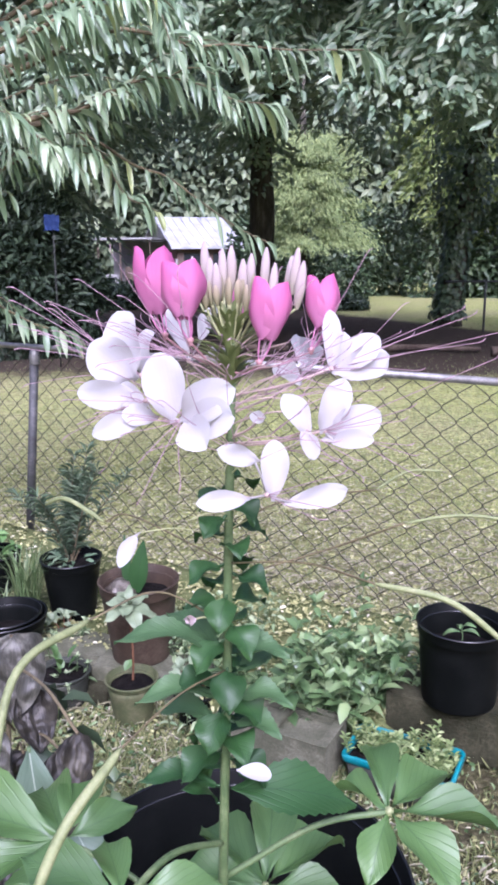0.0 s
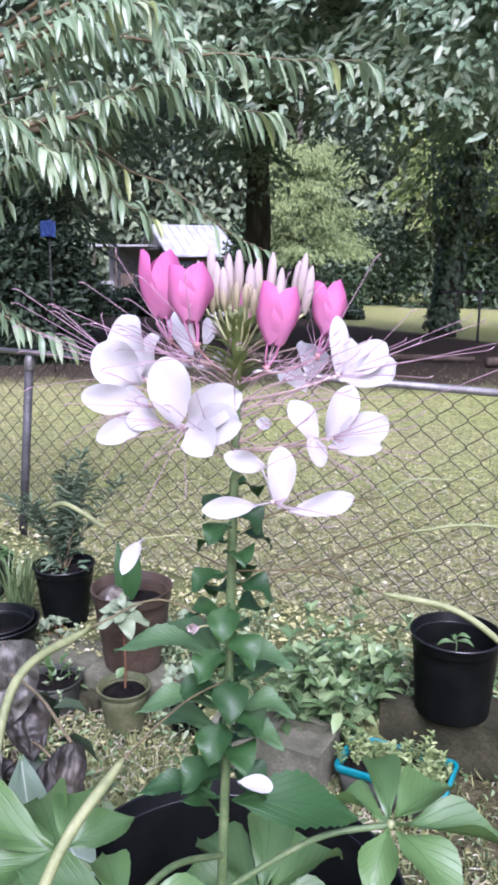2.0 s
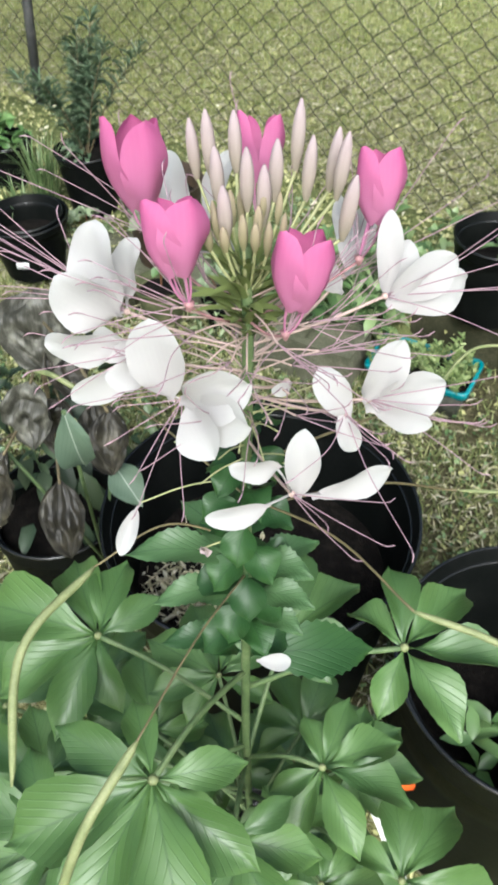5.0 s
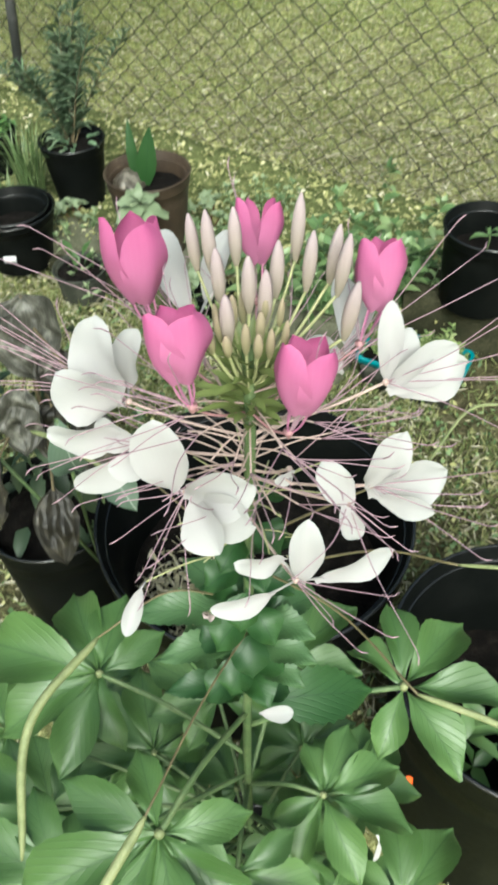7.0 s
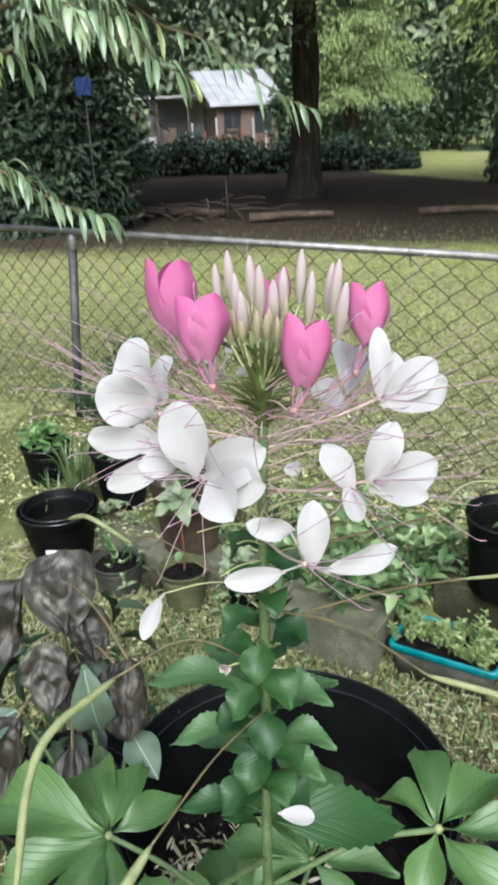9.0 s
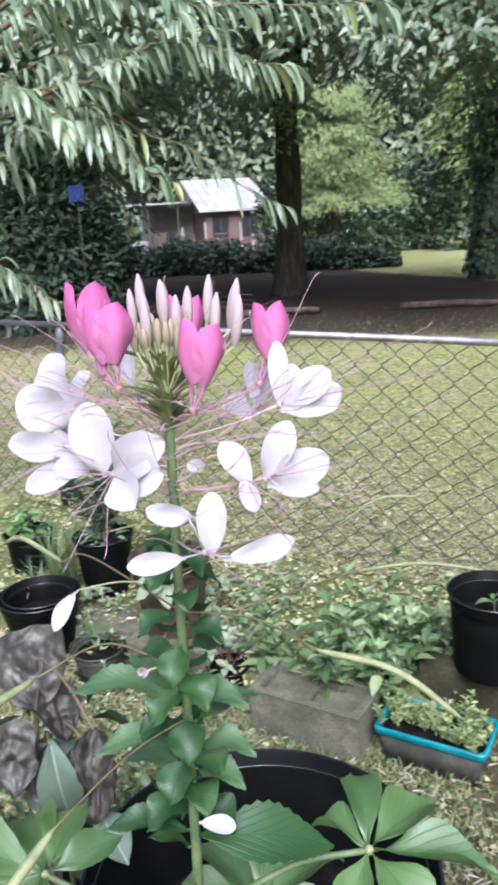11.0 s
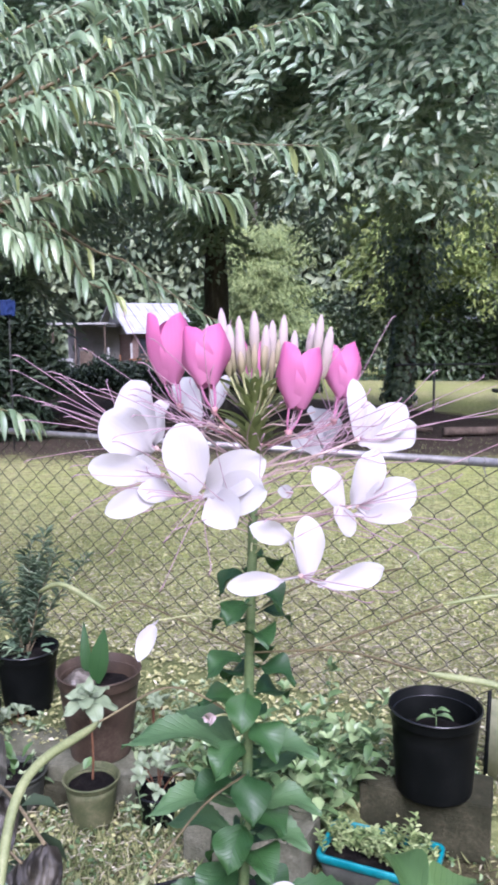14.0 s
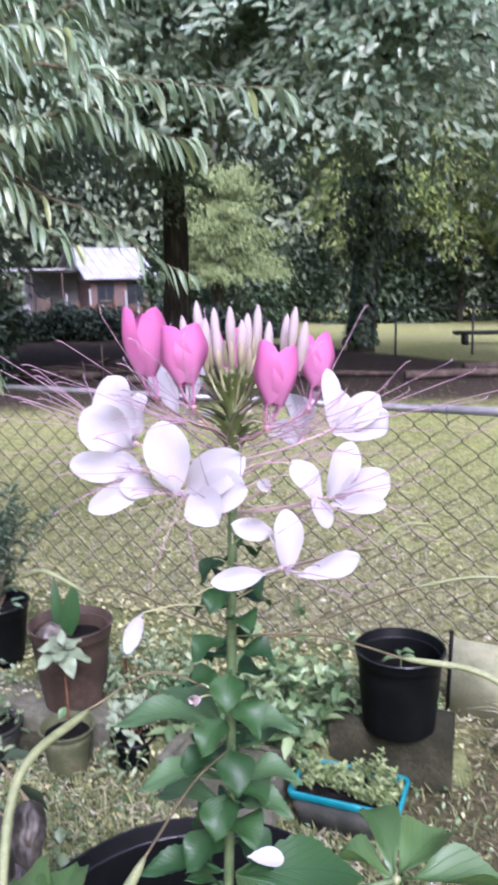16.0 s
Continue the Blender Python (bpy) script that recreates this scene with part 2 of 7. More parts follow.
brick = Nodes("brick_wall")
bt = brick.add("TexBrick")
bt.inputs["Scale"].default_value = 1.0
bt.inputs["Brick Width"].default_value, bt.inputs["Row Height"].default_value, bt.inputs["Mortar Size"].default_value = 0.21, 0.075, 0.011
bt.inputs["Color1"].default_value, bt.inputs["Color2"].default_value, bt.inputs["Mortar"].default_value = (0.085, 0.048, 0.04, 1), (0.115, 0.068, 0.055, 1), (0.14, 0.125, 0.11, 1)
bm_map = brick.add("Mapping")
bm_map.inputs["Rotation"].default_value = (radians(90), 0, 0)
brick.put(brick.add("TexCoord").outputs["Object"], bm_map.inputs["Vector"])
brick.put(bm_map.outputs["Vector"], bt.inputs["Vector"])
brick.color(bt.outputs["Color"])
brick.rough(0.9, 0.2)
M_BRICK = brick.mat

# grey-green tones include painted sky sheen; the yellow-green stop, light through the blade
M_PEACH = leaf_material("peach_leaf", (0.115, 0.185, 0.095), (0.215, 0.305, 0.165), (0.35, 0.425, 0.25), 0.36, 0.4, 0.7, (0.4, 0.45, 0.15))
M_OAK = leaf_material("tree_leaf", (0.115, 0.185, 0.115), (0.24, 0.33, 0.205), (0.42, 0.48, 0.33), 0.36, 0.45, 0.7)
M_OAK_BRIGHT = leaf_material("tree_leaf_bright", (0.1, 0.15, 0.035), (0.19, 0.25, 0.07), (0.32, 0.37, 0.12), 0.5, 0.42, 0.3)
# leaf tones paled so the haze over distant trees sits in the colour
M_WOODS = leaf_material("far_leaf", (0.075, 0.105, 0.06), (0.125, 0.165, 0.09), (0.2, 0.235, 0.125), 0.5, 0.15, 0.3)
M_CEDAR = leaf_material("cedar_spray", (0.12, 0.17, 0.065), (0.22, 0.285, 0.105), (0.36, 0.42, 0.165), 0.55, 0.25, 0.3)
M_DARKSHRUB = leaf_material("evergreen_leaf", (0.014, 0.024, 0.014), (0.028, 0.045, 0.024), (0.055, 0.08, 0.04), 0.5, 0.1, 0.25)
M_IVY = leaf_material("ivy_leaf", (0.024, 0.045, 0.02), (0.05, 0.085, 0.036), (0.1, 0.14, 0.06), 0.4, 0.12, 0.4)
M_MINT = leaf_material("mint_leaf", (0.036, 0.074, 0.024), (0.1, 0.165, 0.06), (0.25, 0.325, 0.145), 0.32, 0.22, 0.4)
M_HERB = leaf_material("seedling_leaf", (0.08, 0.13, 0.05), (0.16, 0.22, 0.1), (0.32, 0.37, 0.21), 0.5, 0.25, 0.35)
M_SHRUB = leaf_material("narrow_leaf", (0.055, 0.095, 0.05), (0.1, 0.155, 0.085), (0.18, 0.235, 0.14), 0.45, 0.2, 0.4)
M_BLADE = leaf_material("grass_blade", (0.13, 0.17, 0.06), (0.2, 0.24, 0.09), (0.3, 0.32, 0.15), 0.5, 0.22, 0.35)
M_DRY = leaf_material("dry_blade", (0.2, 0.19, 0.1), (0.36, 0.34, 0.22), (0.55, 0.52, 0.4), 0.6, 0.2, 0.3)
M_LITTER = leaf_material("leaf_litter", (0.15, 0.155, 0.055), (0.29, 0.295, 0.12), (0.45, 0.44, 0.23), 0.7, 0.15, 0.2, (0.66, 0.62, 0.48))
M_ONION = leaf_material("onion_blade", (0.05, 0.09, 0.03), (0.1, 0.15, 0.055), (0.2, 0.25, 0.11), 0.4, 0.2, 0.4)
M_TUFT = leaf_material("tuft_leaf", (0.1, 0.15, 0.04), (0.18, 0.22, 0.075), (0.29, 0.32, 0.14), 0.45, 0.3, 0.4)
M_ROUGH = leaf_material("rough_blade", (0.09, 0.12, 0.035), (0.18, 0.21, 0.075), (0.34, 0.34, 0.16), 0.5, 0.25, 0.3)
M_SPROUT = leaf_material("sprout_leaf", (0.05, 0.09, 0.025), (0.15, 0.205, 0.065), (0.33, 0.38, 0.17), 0.5, 0.25, 0.35)
M_STRIPED = veined_leaf("silver_leaf", (0.05, 0.09, 0.055), (0.11, 0.155, 0.105), (0.35, 0.4, 0.33), 0.45, True)
M_BROADLEAF = leaf_material("broad_leaf", (0.06, 0.13, 0.035), (0.1, 0.19, 0.055), (0.16, 0.26, 0.09), 0.35, 0.22, 0.5)

lawn = Nodes("lawn")
pos = lawn.add("NewGeometry").outputs["Position"]
big = lawn.noise(0.35, 4.0, 0.6, pos)
mid = lawn.noise(3.0, 5.0, 0.65, pos)
tiny = lawn.noise(55.0, 4.0, 0.7, pos)
grass_col = lawn.ramp(tiny, [(0.3, (0.12, 0.155, 0.034)), (0.5, (0.258, 0.292, 0.086)), (0.7, (0.385, 0.405, 0.168))])
straw_col = lawn.ramp(tiny, [(0.3, (0.17, 0.15, 0.085)), (0.5, (0.29, 0.265, 0.155)), (0.7, (0.42, 0.4, 0.27))])
worn = lawn.ramp(lawn.math("ADD", lawn.math("MULTIPLY", big, 0.6), lawn.math("MULTIPLY", mid, 0.4)), [(0.42, (0, 0, 0)), (0.58, (1, 1, 1))])
lawn_col = lawn.mix(lawn.math("ADD", 0.06, lawn.math("MULTIPLY", worn, 0.5)), grass_col, straw_col)
# the strip of bare dirt under the trees runs across the yard
sep = lawn.add("SeparateXYZ")
lawn.put(pos, sep.inputs[0])
edge = lawn.math("ADD", sep.outputs[1], lawn.math("MULTIPLY", lawn.math("SUBTRACT", mid, 0.5), 2.0))
near_edge = lawn.ramp(lawn.math("MULTIPLY", edge, 0.02), [(0.215, (0, 0, 0)), (0.24, (1, 1, 1))])
far_line = lawn.math("ADD", edge, lawn.math("MULTIPLY", sep.outputs[0], 1.6))
far_edge = lawn.ramp(lawn.math("MULTIPLY", far_line, 0.02), [(0.485, (1, 1, 1)), (0.505, (0, 0, 0))])
dirt = lawn.ramp(tiny, [(0.3, (0.022, 0.018, 0.011)), (0.55, (0.055, 0.043, 0.03)), (0.75, (0.115, 0.095, 0.068))])
clump = lawn.ramp(lawn.noise(16.0, 4.0, 0.6, pos), [(0.36, (0.5, 0.5, 0.45)), (0.52, (0.95, 0.95, 0.92)), (0.68, (1.25, 1.22, 1.2))])
lawn_col = lawn.mix(1.0, lawn_col, clump, "MULTIPLY")
# trodden dark earth round the pots
dx, dy = lawn.math("MULTIPLY", lawn.math("ADD", sep.outputs[0], 0.05), 0.45), lawn.math("MULTIPLY", lawn.math("SUBTRACT", sep.outputs[1], 2.0), 0.8)
away = lawn.math("ADD", lawn.math("ADD", lawn.math("MULTIPLY", dx, dx), lawn.math("MULTIPLY", dy, dy)), lawn.math("MULTIPLY", lawn.math("SUBTRACT", mid, 0.5), 1.2))
trodden = lawn.ramp(away, [(0.45, (1, 1, 1)), (0.95, (0, 0, 0))])
earth = lawn.ramp(tiny, [(0.3, (0.025, 0.02, 0.012)), (0.55, (0.06, 0.05, 0.03)), (0.75, (0.13, 0.11, 0.07))])
lawn_col = lawn.mix(lawn.math("MULTIPLY", trodden, 0.85), lawn_col, earth)
lawn.color(lawn.mix(lawn.math("MULTIPLY", near_edge, far_edge), lawn_col, dirt))
lawn.rough(0.95, 0.1)
lawn.bump(lawn.math("ADD", tiny, mid), 0.9, 0.03)
M_LAWN = lawn.mat


# ---- building tools ----
def root_of(ob):
    while ob.parent:
        ob = ob.parent
    return ob


def thing(name, at, label, category, group="", kind=""):
    """An empty at the base of a thing; its parts are meshes under it."""
    ob = new(name)
    ob.empty_display_size = 0.05
    ob.location = at
    return tagged(ob, label, category, group, kind)


def finish(name, me, material, parent=None, label="", smooth=True):
    me.materials.append(material)
    if smooth:
        me.polygons.foreach_set("use_smooth", np.ones(len(me.polygons), dtype=bool))
    ob = new(name, me)
    if parent:
        ob.parent = parent
    if label:
        ob["label"] = label
    return ob


def part(name, bm, material, parent=None, label="", smooth=True):
    """One mesh object from a bmesh given in world metres, under a thing or a part."""
    if parent:
        bm.transform(Matrix.Translation(-Vector(root_of(parent).location)))
    bmesh.ops.recalc_face_normals(bm, faces=bm.faces)
    me = bpy.data.meshes.new(name)
    bm.to_mesh(me)
    bm.free()
    return finish(name, me, material, parent, label, smooth)


def fast_part(name, verts, tris, material, parent=None, label="", smooth=True):
    """One mesh object from arrays of points and triangles."""
    verts = np.asarray(verts, dtype=np.float32)
    tris = np.asarray(tris, dtype=np.int32)
    if parent:
        verts = verts - np.array(root_of(parent).location, dtype=np.float32)
    me = bpy.data.meshes.new(name)
    me.vertices.add(len(verts))
    me.vertices.foreach_set("co", verts.ravel())
    me.loops.add(tris.size)
    me.loops.foreach_set("vertex_index", tris.ravel())
    me.polygons.add(len(tris))
    me.polygons.foreach_set("loop_start", np.arange(0, tris.size, 3, dtype=np.int32))
    me.update(calc_edges=True)
    me.validate()
    return finish(name, me, material, parent, label, smooth)


def tube(bm, points, radii, sides=8, cap=True):
    """A round tube through the points, with a radius at each."""
    pts = [Vector(p) for p in points]
    if isinstance(radii, (int, float)):
        radii = [radii] * len(pts)
    rings = []
    side = None
    for i, p in enumerate(pts):
        d = (pts[min(i + 1, len(pts) - 1)] - pts[max(i - 1, 0)]).normalized()
        if side is None:
            side = d.orthogonal().normalized()
        side = (side - d * side.dot(d)).normalized()
        other = d.cross(side)
        rings.append([bm.verts.new(p + (side * math.cos(a) + other * math.sin(a)) * radii[i]) for a in (2 * math.pi * k / sides for k in range(sides))])
    for a, b in zip(rings, rings[1:]):
        for k in range(sides):
            bm.faces.new((a[k], a[(k + 1) % sides], b[(k + 1) % sides], b[k]))
    if cap:
        bm.faces.new(rings[0][::-1])
        bm.faces.new(rings[-1])
    return bm


def curve_points(points, steps=8):
    """A smooth line through a few points."""
    p = [Vector(q) for q in points]
    p = [p[0] * 2 - p[1]] + p + [p[-1] * 2 - p[-2]]
    out = []
    for i in range(1, len(p) - 2):
        for k in range(steps):
            t = k / steps
            out.append(0.5 * (2 * p[i] + (p[i + 1] - p[i - 1]) * t + (2 * p[i - 1] - 5 * p[i] + 4 * p[i + 1] - p[i + 2]) * t * t + (3 * p[i] - p[i - 1] - 3 * p[i + 1] + p[i + 2]) * t ** 3))
    out.append(p[-2])
    return out


def spin(bm, profile, center, sides=48):
    """A turned solid from (radius, height) pairs, round the upright through center."""
    c = Vector(center)
    rings = []
    for r, z in profile:
        rings.append([bm.verts.new(c + Vector((r * math.cos(2 * math.pi * k / sides), r * math.sin(2 * math.pi * k / sides), z))) for k in range(sides)])
    for a, b in zip(rings, rings[1:]):
        for k in range(sides):
            bm.faces.new((a[k], a[(k + 1) % sides], b[(k + 1) % sides], b[k]))
    return rings


def slab(bm, center, size, turn=0.0, bevel=0.0, tilt=0.0):
    """A box, turned about z, with bevelled edges."""
    made = bmesh.ops.create_cube(bm, size=1.0, matrix=pose(*center, tilt, 0, turn) @ Matrix.Diagonal((*size, 1)))
    if bevel:
        edges = list({e for v in made["verts"] for e in v.link_edges})
        bmesh.ops.bevel(bm, geom=edges, offset=bevel, segments=2, affect="EDGES")
    return bm


PETAL = tuple(max(0.09, math.sin(math.pi * min(0.999, max(0.0, u)) ** 1.4) ** 0.52 * min(1.0, 0.3 + 4.6 * u)) if 0 < u < 1 else 0.12 for u in (0, 0.07, 0.15, 0.25, 0.36, 0.48, 0.6, 0.71, 0.81, 0.9, 0.96, 1.0))
PETAL_U = (0, 0.07, 0.15, 0.25, 0.36, 0.48, 0.6, 0.71, 0.81, 0.9, 0.96, 1.0)


def blade(bm, base, tip, width, face, droop=0.0, fold=0.12, shape=(0.08, 0.62, 1.0, 0.9, 0.55, 0.04), wave=0.0, cols=5):
    """A leaf or petal from base to tip, its upper side towards face. shape: the width along it; droop: how far it sags or lifts at the middle."""
    base, tip, face = Vector(base), Vector(tip), Vector(face)
    d = tip - base
    length = d.length
    d.normalize()
    side = d.cross(face)
    if side.length < 1e-4:
        side = d.orthogonal()
    side.normalize()
    up = side.cross(d).normalized()
    uv = bm.loops.layers.uv.get("leaf") or bm.loops.layers.uv.new("leaf")
    n = len(shape)
    grid = []
    for i, w in enumerate(shape):
        u = PETAL_U[i] if n == 12 else i / (n - 1)
        row = []
        for k in range(cols):
            v = k / (cols - 1) * 2 - 1
            lift = droop * length * math.sin(math.pi * u) + abs(v) ** 1.5 * fold * width * w + wave * width * math.sin(u * 9 + v * 2.3) * abs(v)
            row.append((bm.verts.new(base + d * (u * length) + side * (v * w * width / 2) + up * lift), u, v * 0.5 * w + 0.5))
        grid.append(row)
    for a, b in zip(grid, grid[1:]):
        for k in range(cols - 1):
            quad = (a[k], a[k + 1], b[k + 1], b[k])
            f = bm.faces.new([q[0] for q in quad])
            for loop, q in zip(f.loops, quad):
                loop[uv].uv = (q[1], q[2])
    return bm


def finer(shape, n=15):
    """The same outline with more steps, rounded."""
    out = []
    for i in range(n):
        f = i / (n - 1) * (len(shape) - 1)
        k = min(int(f), len(shape) - 2)
        p = [shape[max(0, min(len(shape) - 1, k + d))] for d in (-1, 0, 1, 2)]
        t = f - k
        out.append(max(0.02, 0.5 * (2 * p[1] + (p[2] - p[0]) * t + (2 * p[0] - 5 * p[1] + 4 * p[2] - p[3]) * t * t + (3 * p[1] - p[0] - 3 * p[2] + p[3]) * t ** 3)))
    return tuple(out)


OVATE = (0.1, 0.55, 0.92, 1.0, 0.82, 0.5, 0.03)
LANCE = (0.08, 0.5, 0.86, 1.0, 0.9, 0.6, 0.03)


def leaf_cloud(P, D, N, L, W, droop=0.15, fold=0.1, simple=False):
    """Points and triangles of many leaves: base P, direction D, upper side N, length L, width W."""
    P, D, N = (np.asarray(a, dtype=float) for a in (P, D, N))
    L, W = np.asarray(L, dtype=float)[:, None], np.asarray(W, dtype=float)[:, None]
    D = D / np.linalg.norm(D, axis=1, keepdims=True)
    S = np.cross(D, N)
    S /= np.linalg.norm(S, axis=1, keepdims=True) + 1e-9
    U = np.cross(S, D)
    if simple:
        tpl = [(0, 0, 0), (0.3, 0.47, fold), (0.68, 0.4, fold * 0.7 - droop * 0.5), (1, 0, -droop), (0.68, -0.4, fold * 0.7 - droop * 0.5), (0.3, -0.47, fold)]
        tri = [(0, 1, 2), (0, 2, 3), (0, 3, 4), (0, 4, 5)]
    else:
        tpl = [(0, 0, 0), (0.38, 0, 0.0), (0.72, 0, -droop * 0.5), (1, 0, -droop * 1.2), (0.3, 0.46, fold), (0.7, 0.4, fold - droop * 0.5), (0.3, -0.46, fold), (0.7, -0.4, fold - droop * 0.5)]
        tri = [(0, 4, 1), (0, 1, 6), (4, 5, 2), (4, 2, 1), (1, 2, 7), (1, 7, 6), (5, 3, 2), (2, 3, 7)]
    V = np.stack([P + D * (L * u) + S * (W * v) + U * (L * h) for u, v, h in tpl], axis=1)
    k = len(tpl)
    T = (np.arange(len(P))[:, None, None] * k + np.array(tri)[None]).reshape(-1, 3)
    return V.reshape(-1, 3), T


def join_arrays(pieces):
    vs, ts, at = [], [], 0
    for v, t in pieces:
        vs.append(v)
        ts.append(t + at)
        at += len(v)
    return np.concatenate(vs), np.concatenate(ts)


rng = np.random.default_rng(7)


def unit(n):
    v = rng.normal(size=(n, 3))
    return v / np.linalg.norm(v, axis=1, keepdims=True)


# ---- ground ----
def build_ground():
    xs = np.concatenate([np.linspace(-400, -12, 24), np.linspace(-11, 11, 111), np.linspace(12, 400, 24)])
    ys = np.concatenate([np.linspace(-200, -4, 14), np.linspace(-3, 24, 136), np.linspace(25, 600, 40)])
    X, Y = np.meshgrid(xs, ys)
    Z = np.zeros_like(X)
    for j in range(X.shape[0]):
        for i in range(X.shape[1]):
            if abs(X[j, i]) < 11.5 and -3.5 < Y[j, i] < 24.5:
                q = Vector((X[j, i], Y[j, i], 0))
                Z[j, i] = 0.03 * noise.noise(q * 0.7) + 0.012 * noise.noise(q * 2.5) - 0.02
    V = np.stack([X, Y, Z], -1).reshape(-1, 3)
    w = len(xs)
    a = (np.arange(len(ys) - 1)[:, None] * w + np.arange(w - 1)[None]).ravel()
    T = np.concatenate([np.stack([a, a + 1, a + w + 1], 1), np.stack([a, a + w + 1, a + w], 1)])
    tagged(fast_part("ground", V, T, M_LAWN), "yard of thin mown grass with dry clippings and bare dirt", "ground", kind="structure")


build_ground()


def thin(P, share=0.85):
    """Keeps the bare dirt beside the pot's block mostly clear of litter."""
    bare = (P[:, 0] > 0.34) & (P[:, 0] < 1.5) & (P[:, 1] > 2.18) & (P[:, 1] < 2.95) & (rng.random(len(P)) < share)
    return P[~bare]


def build_litter():
    """Small dry leaves and clippings lying on the lawn, thick near the fence."""
    n = 62000
    x, y = rng.normal(size=n) * 2.3, 4.0 + rng.normal(size=n) * 2.0
    P = np.stack([x, y, np.full(n, 0.002) + rng.random(n) * 0.02], 1)
    P = thin(P, 0.7)
    n = len(P)
    ang = rng.random(n) * 6.283
    D = np.stack([np.cos(ang), np.sin(ang), rng.normal(size=n) * 0.25], 1)
    N = np.stack([rng.normal(size=n) * 0.35, rng.normal(size=n) * 0.35, np.ones(n)], 1)
    L = 0.008 + 0.024 * rng.random(n) ** 2
    V, T = leaf_cloud(P, D, N, L, L * (0.35 + 0.3 * rng.random(n)), 0.15, 0.12, simple=True)
    tagged(fast_part("leaf_litter", V, T, M_LITTER), "pale dry leaves and clippings strewn over the lawn", "leaf litter", kind="stuff")
    n = 42000
    x, y = rng.normal(size=n) * 1.9, 3.3 + rng.normal(size=n) * 1.7
    P = np.stack([x, y, rng.random(n) * 0.02], 1)
    P = thin(P)
    n = len(P)
    ang = rng.random(n) * 6.283
    D = np.stack([np.cos(ang), np.sin(ang), rng.normal(size=n) * 0.18], 1)
    V, T = leaf_cloud(P, D, np.tile((0, 0, 1.0), (n, 1)) + rng.normal(size=(n, 3)) * 0.3, 0.02 + 0.06 * rng.random(n) ** 2, 0.003 + 0.003 * rng.random(n), 0.1, 0.1, simple=True)
    tagged(fast_part("cut_straw", V, T, M_DRY), "thin dry straw and cut grass lying on the ground", "straw", kind="stuff")
    n = 22000
    P = np.stack([-0.35 + rng.normal(size=n) * 0.8, 2.25 + rng.normal(size=n) * 0.4, np.full(n, -0.015)], 1)
    P = thin(P)
    n = len(P)
    D = np.stack([rng.normal(size=n) * 0.7, rng.normal(size=n) * 0.7, np.ones(n)], 1)
    V, T = leaf_cloud(P, D, unit(n), 0.025 + 0.045 * rng.random(n), 0.004 + 0.003 * rng.random(n), 0.3, 0.0, simple=True)
    tagged(fast_part("rough_grass", V, T, M_ROUGH), "rough uncut grass growing between the pots", "grass", kind="stuff")
    n = 4200
    P = np.stack([-0.45 + rng.normal(size=n) * 0.75, 2.1 + rng.normal(size=n) * 0.5, np.full(n, 0.0) + rng.random(n) * 0.03], 1)
    ang = rng.random(n) * 6.283
    D = np.stack([np.cos(ang), np.sin(ang), rng.normal(size=n) * 0.4], 1)
    V, T = leaf_cloud(P, D, np.tile((0, 0, 1.0), (n, 1)) + rng.normal(size=(n, 3)) * 0.4, 0.01 + 0.018 * rng.random(n), 0.007 + 0.01 * rng.random(n), 0.2, 0.12)
    tagged(fast_part("ground_weeds", V, T, M_MINT), "small green clover-like weeds covering the ground", "weeds", kind="stuff")
    n = 90000
    x, y = rng.normal(size=n) * 3.2, 4.5 + rng.normal(size=n) * 3.4
    P = thin(np.stack([x, y, np.full(n, -0.02)], 1))
    n = len(P)
    D = np.stack([rng.normal(size=n) * 0.45, rng.normal(size=n) * 0.45, np.ones(n)], 1)
    N = unit(n)
    L = 0.022 + 0.032 * rng.random(n)
    V, T = leaf_cloud(P, D, N, L, 0.004 + 0.004 * rng.random(n), 0.25, 0.0, simple=True)
    tagged(fast_part("grass", V, T, M_BLADE), "short thin green lawn grass", "grass", kind="stuff")


build_litter()


# ---- chain-link fence ----
def fence_y(x):
    return 3.72 - 0.495 * x


FDIR = Vector((1, -0.495, 0)).normalized()
RAIL = 1.18


def fence_at(s, z):
    """A point of the fence s metres along it from x = 0."""
    return Vector((0, 3.72, 0)) + FDIR * s + Vector((0, 0, z))


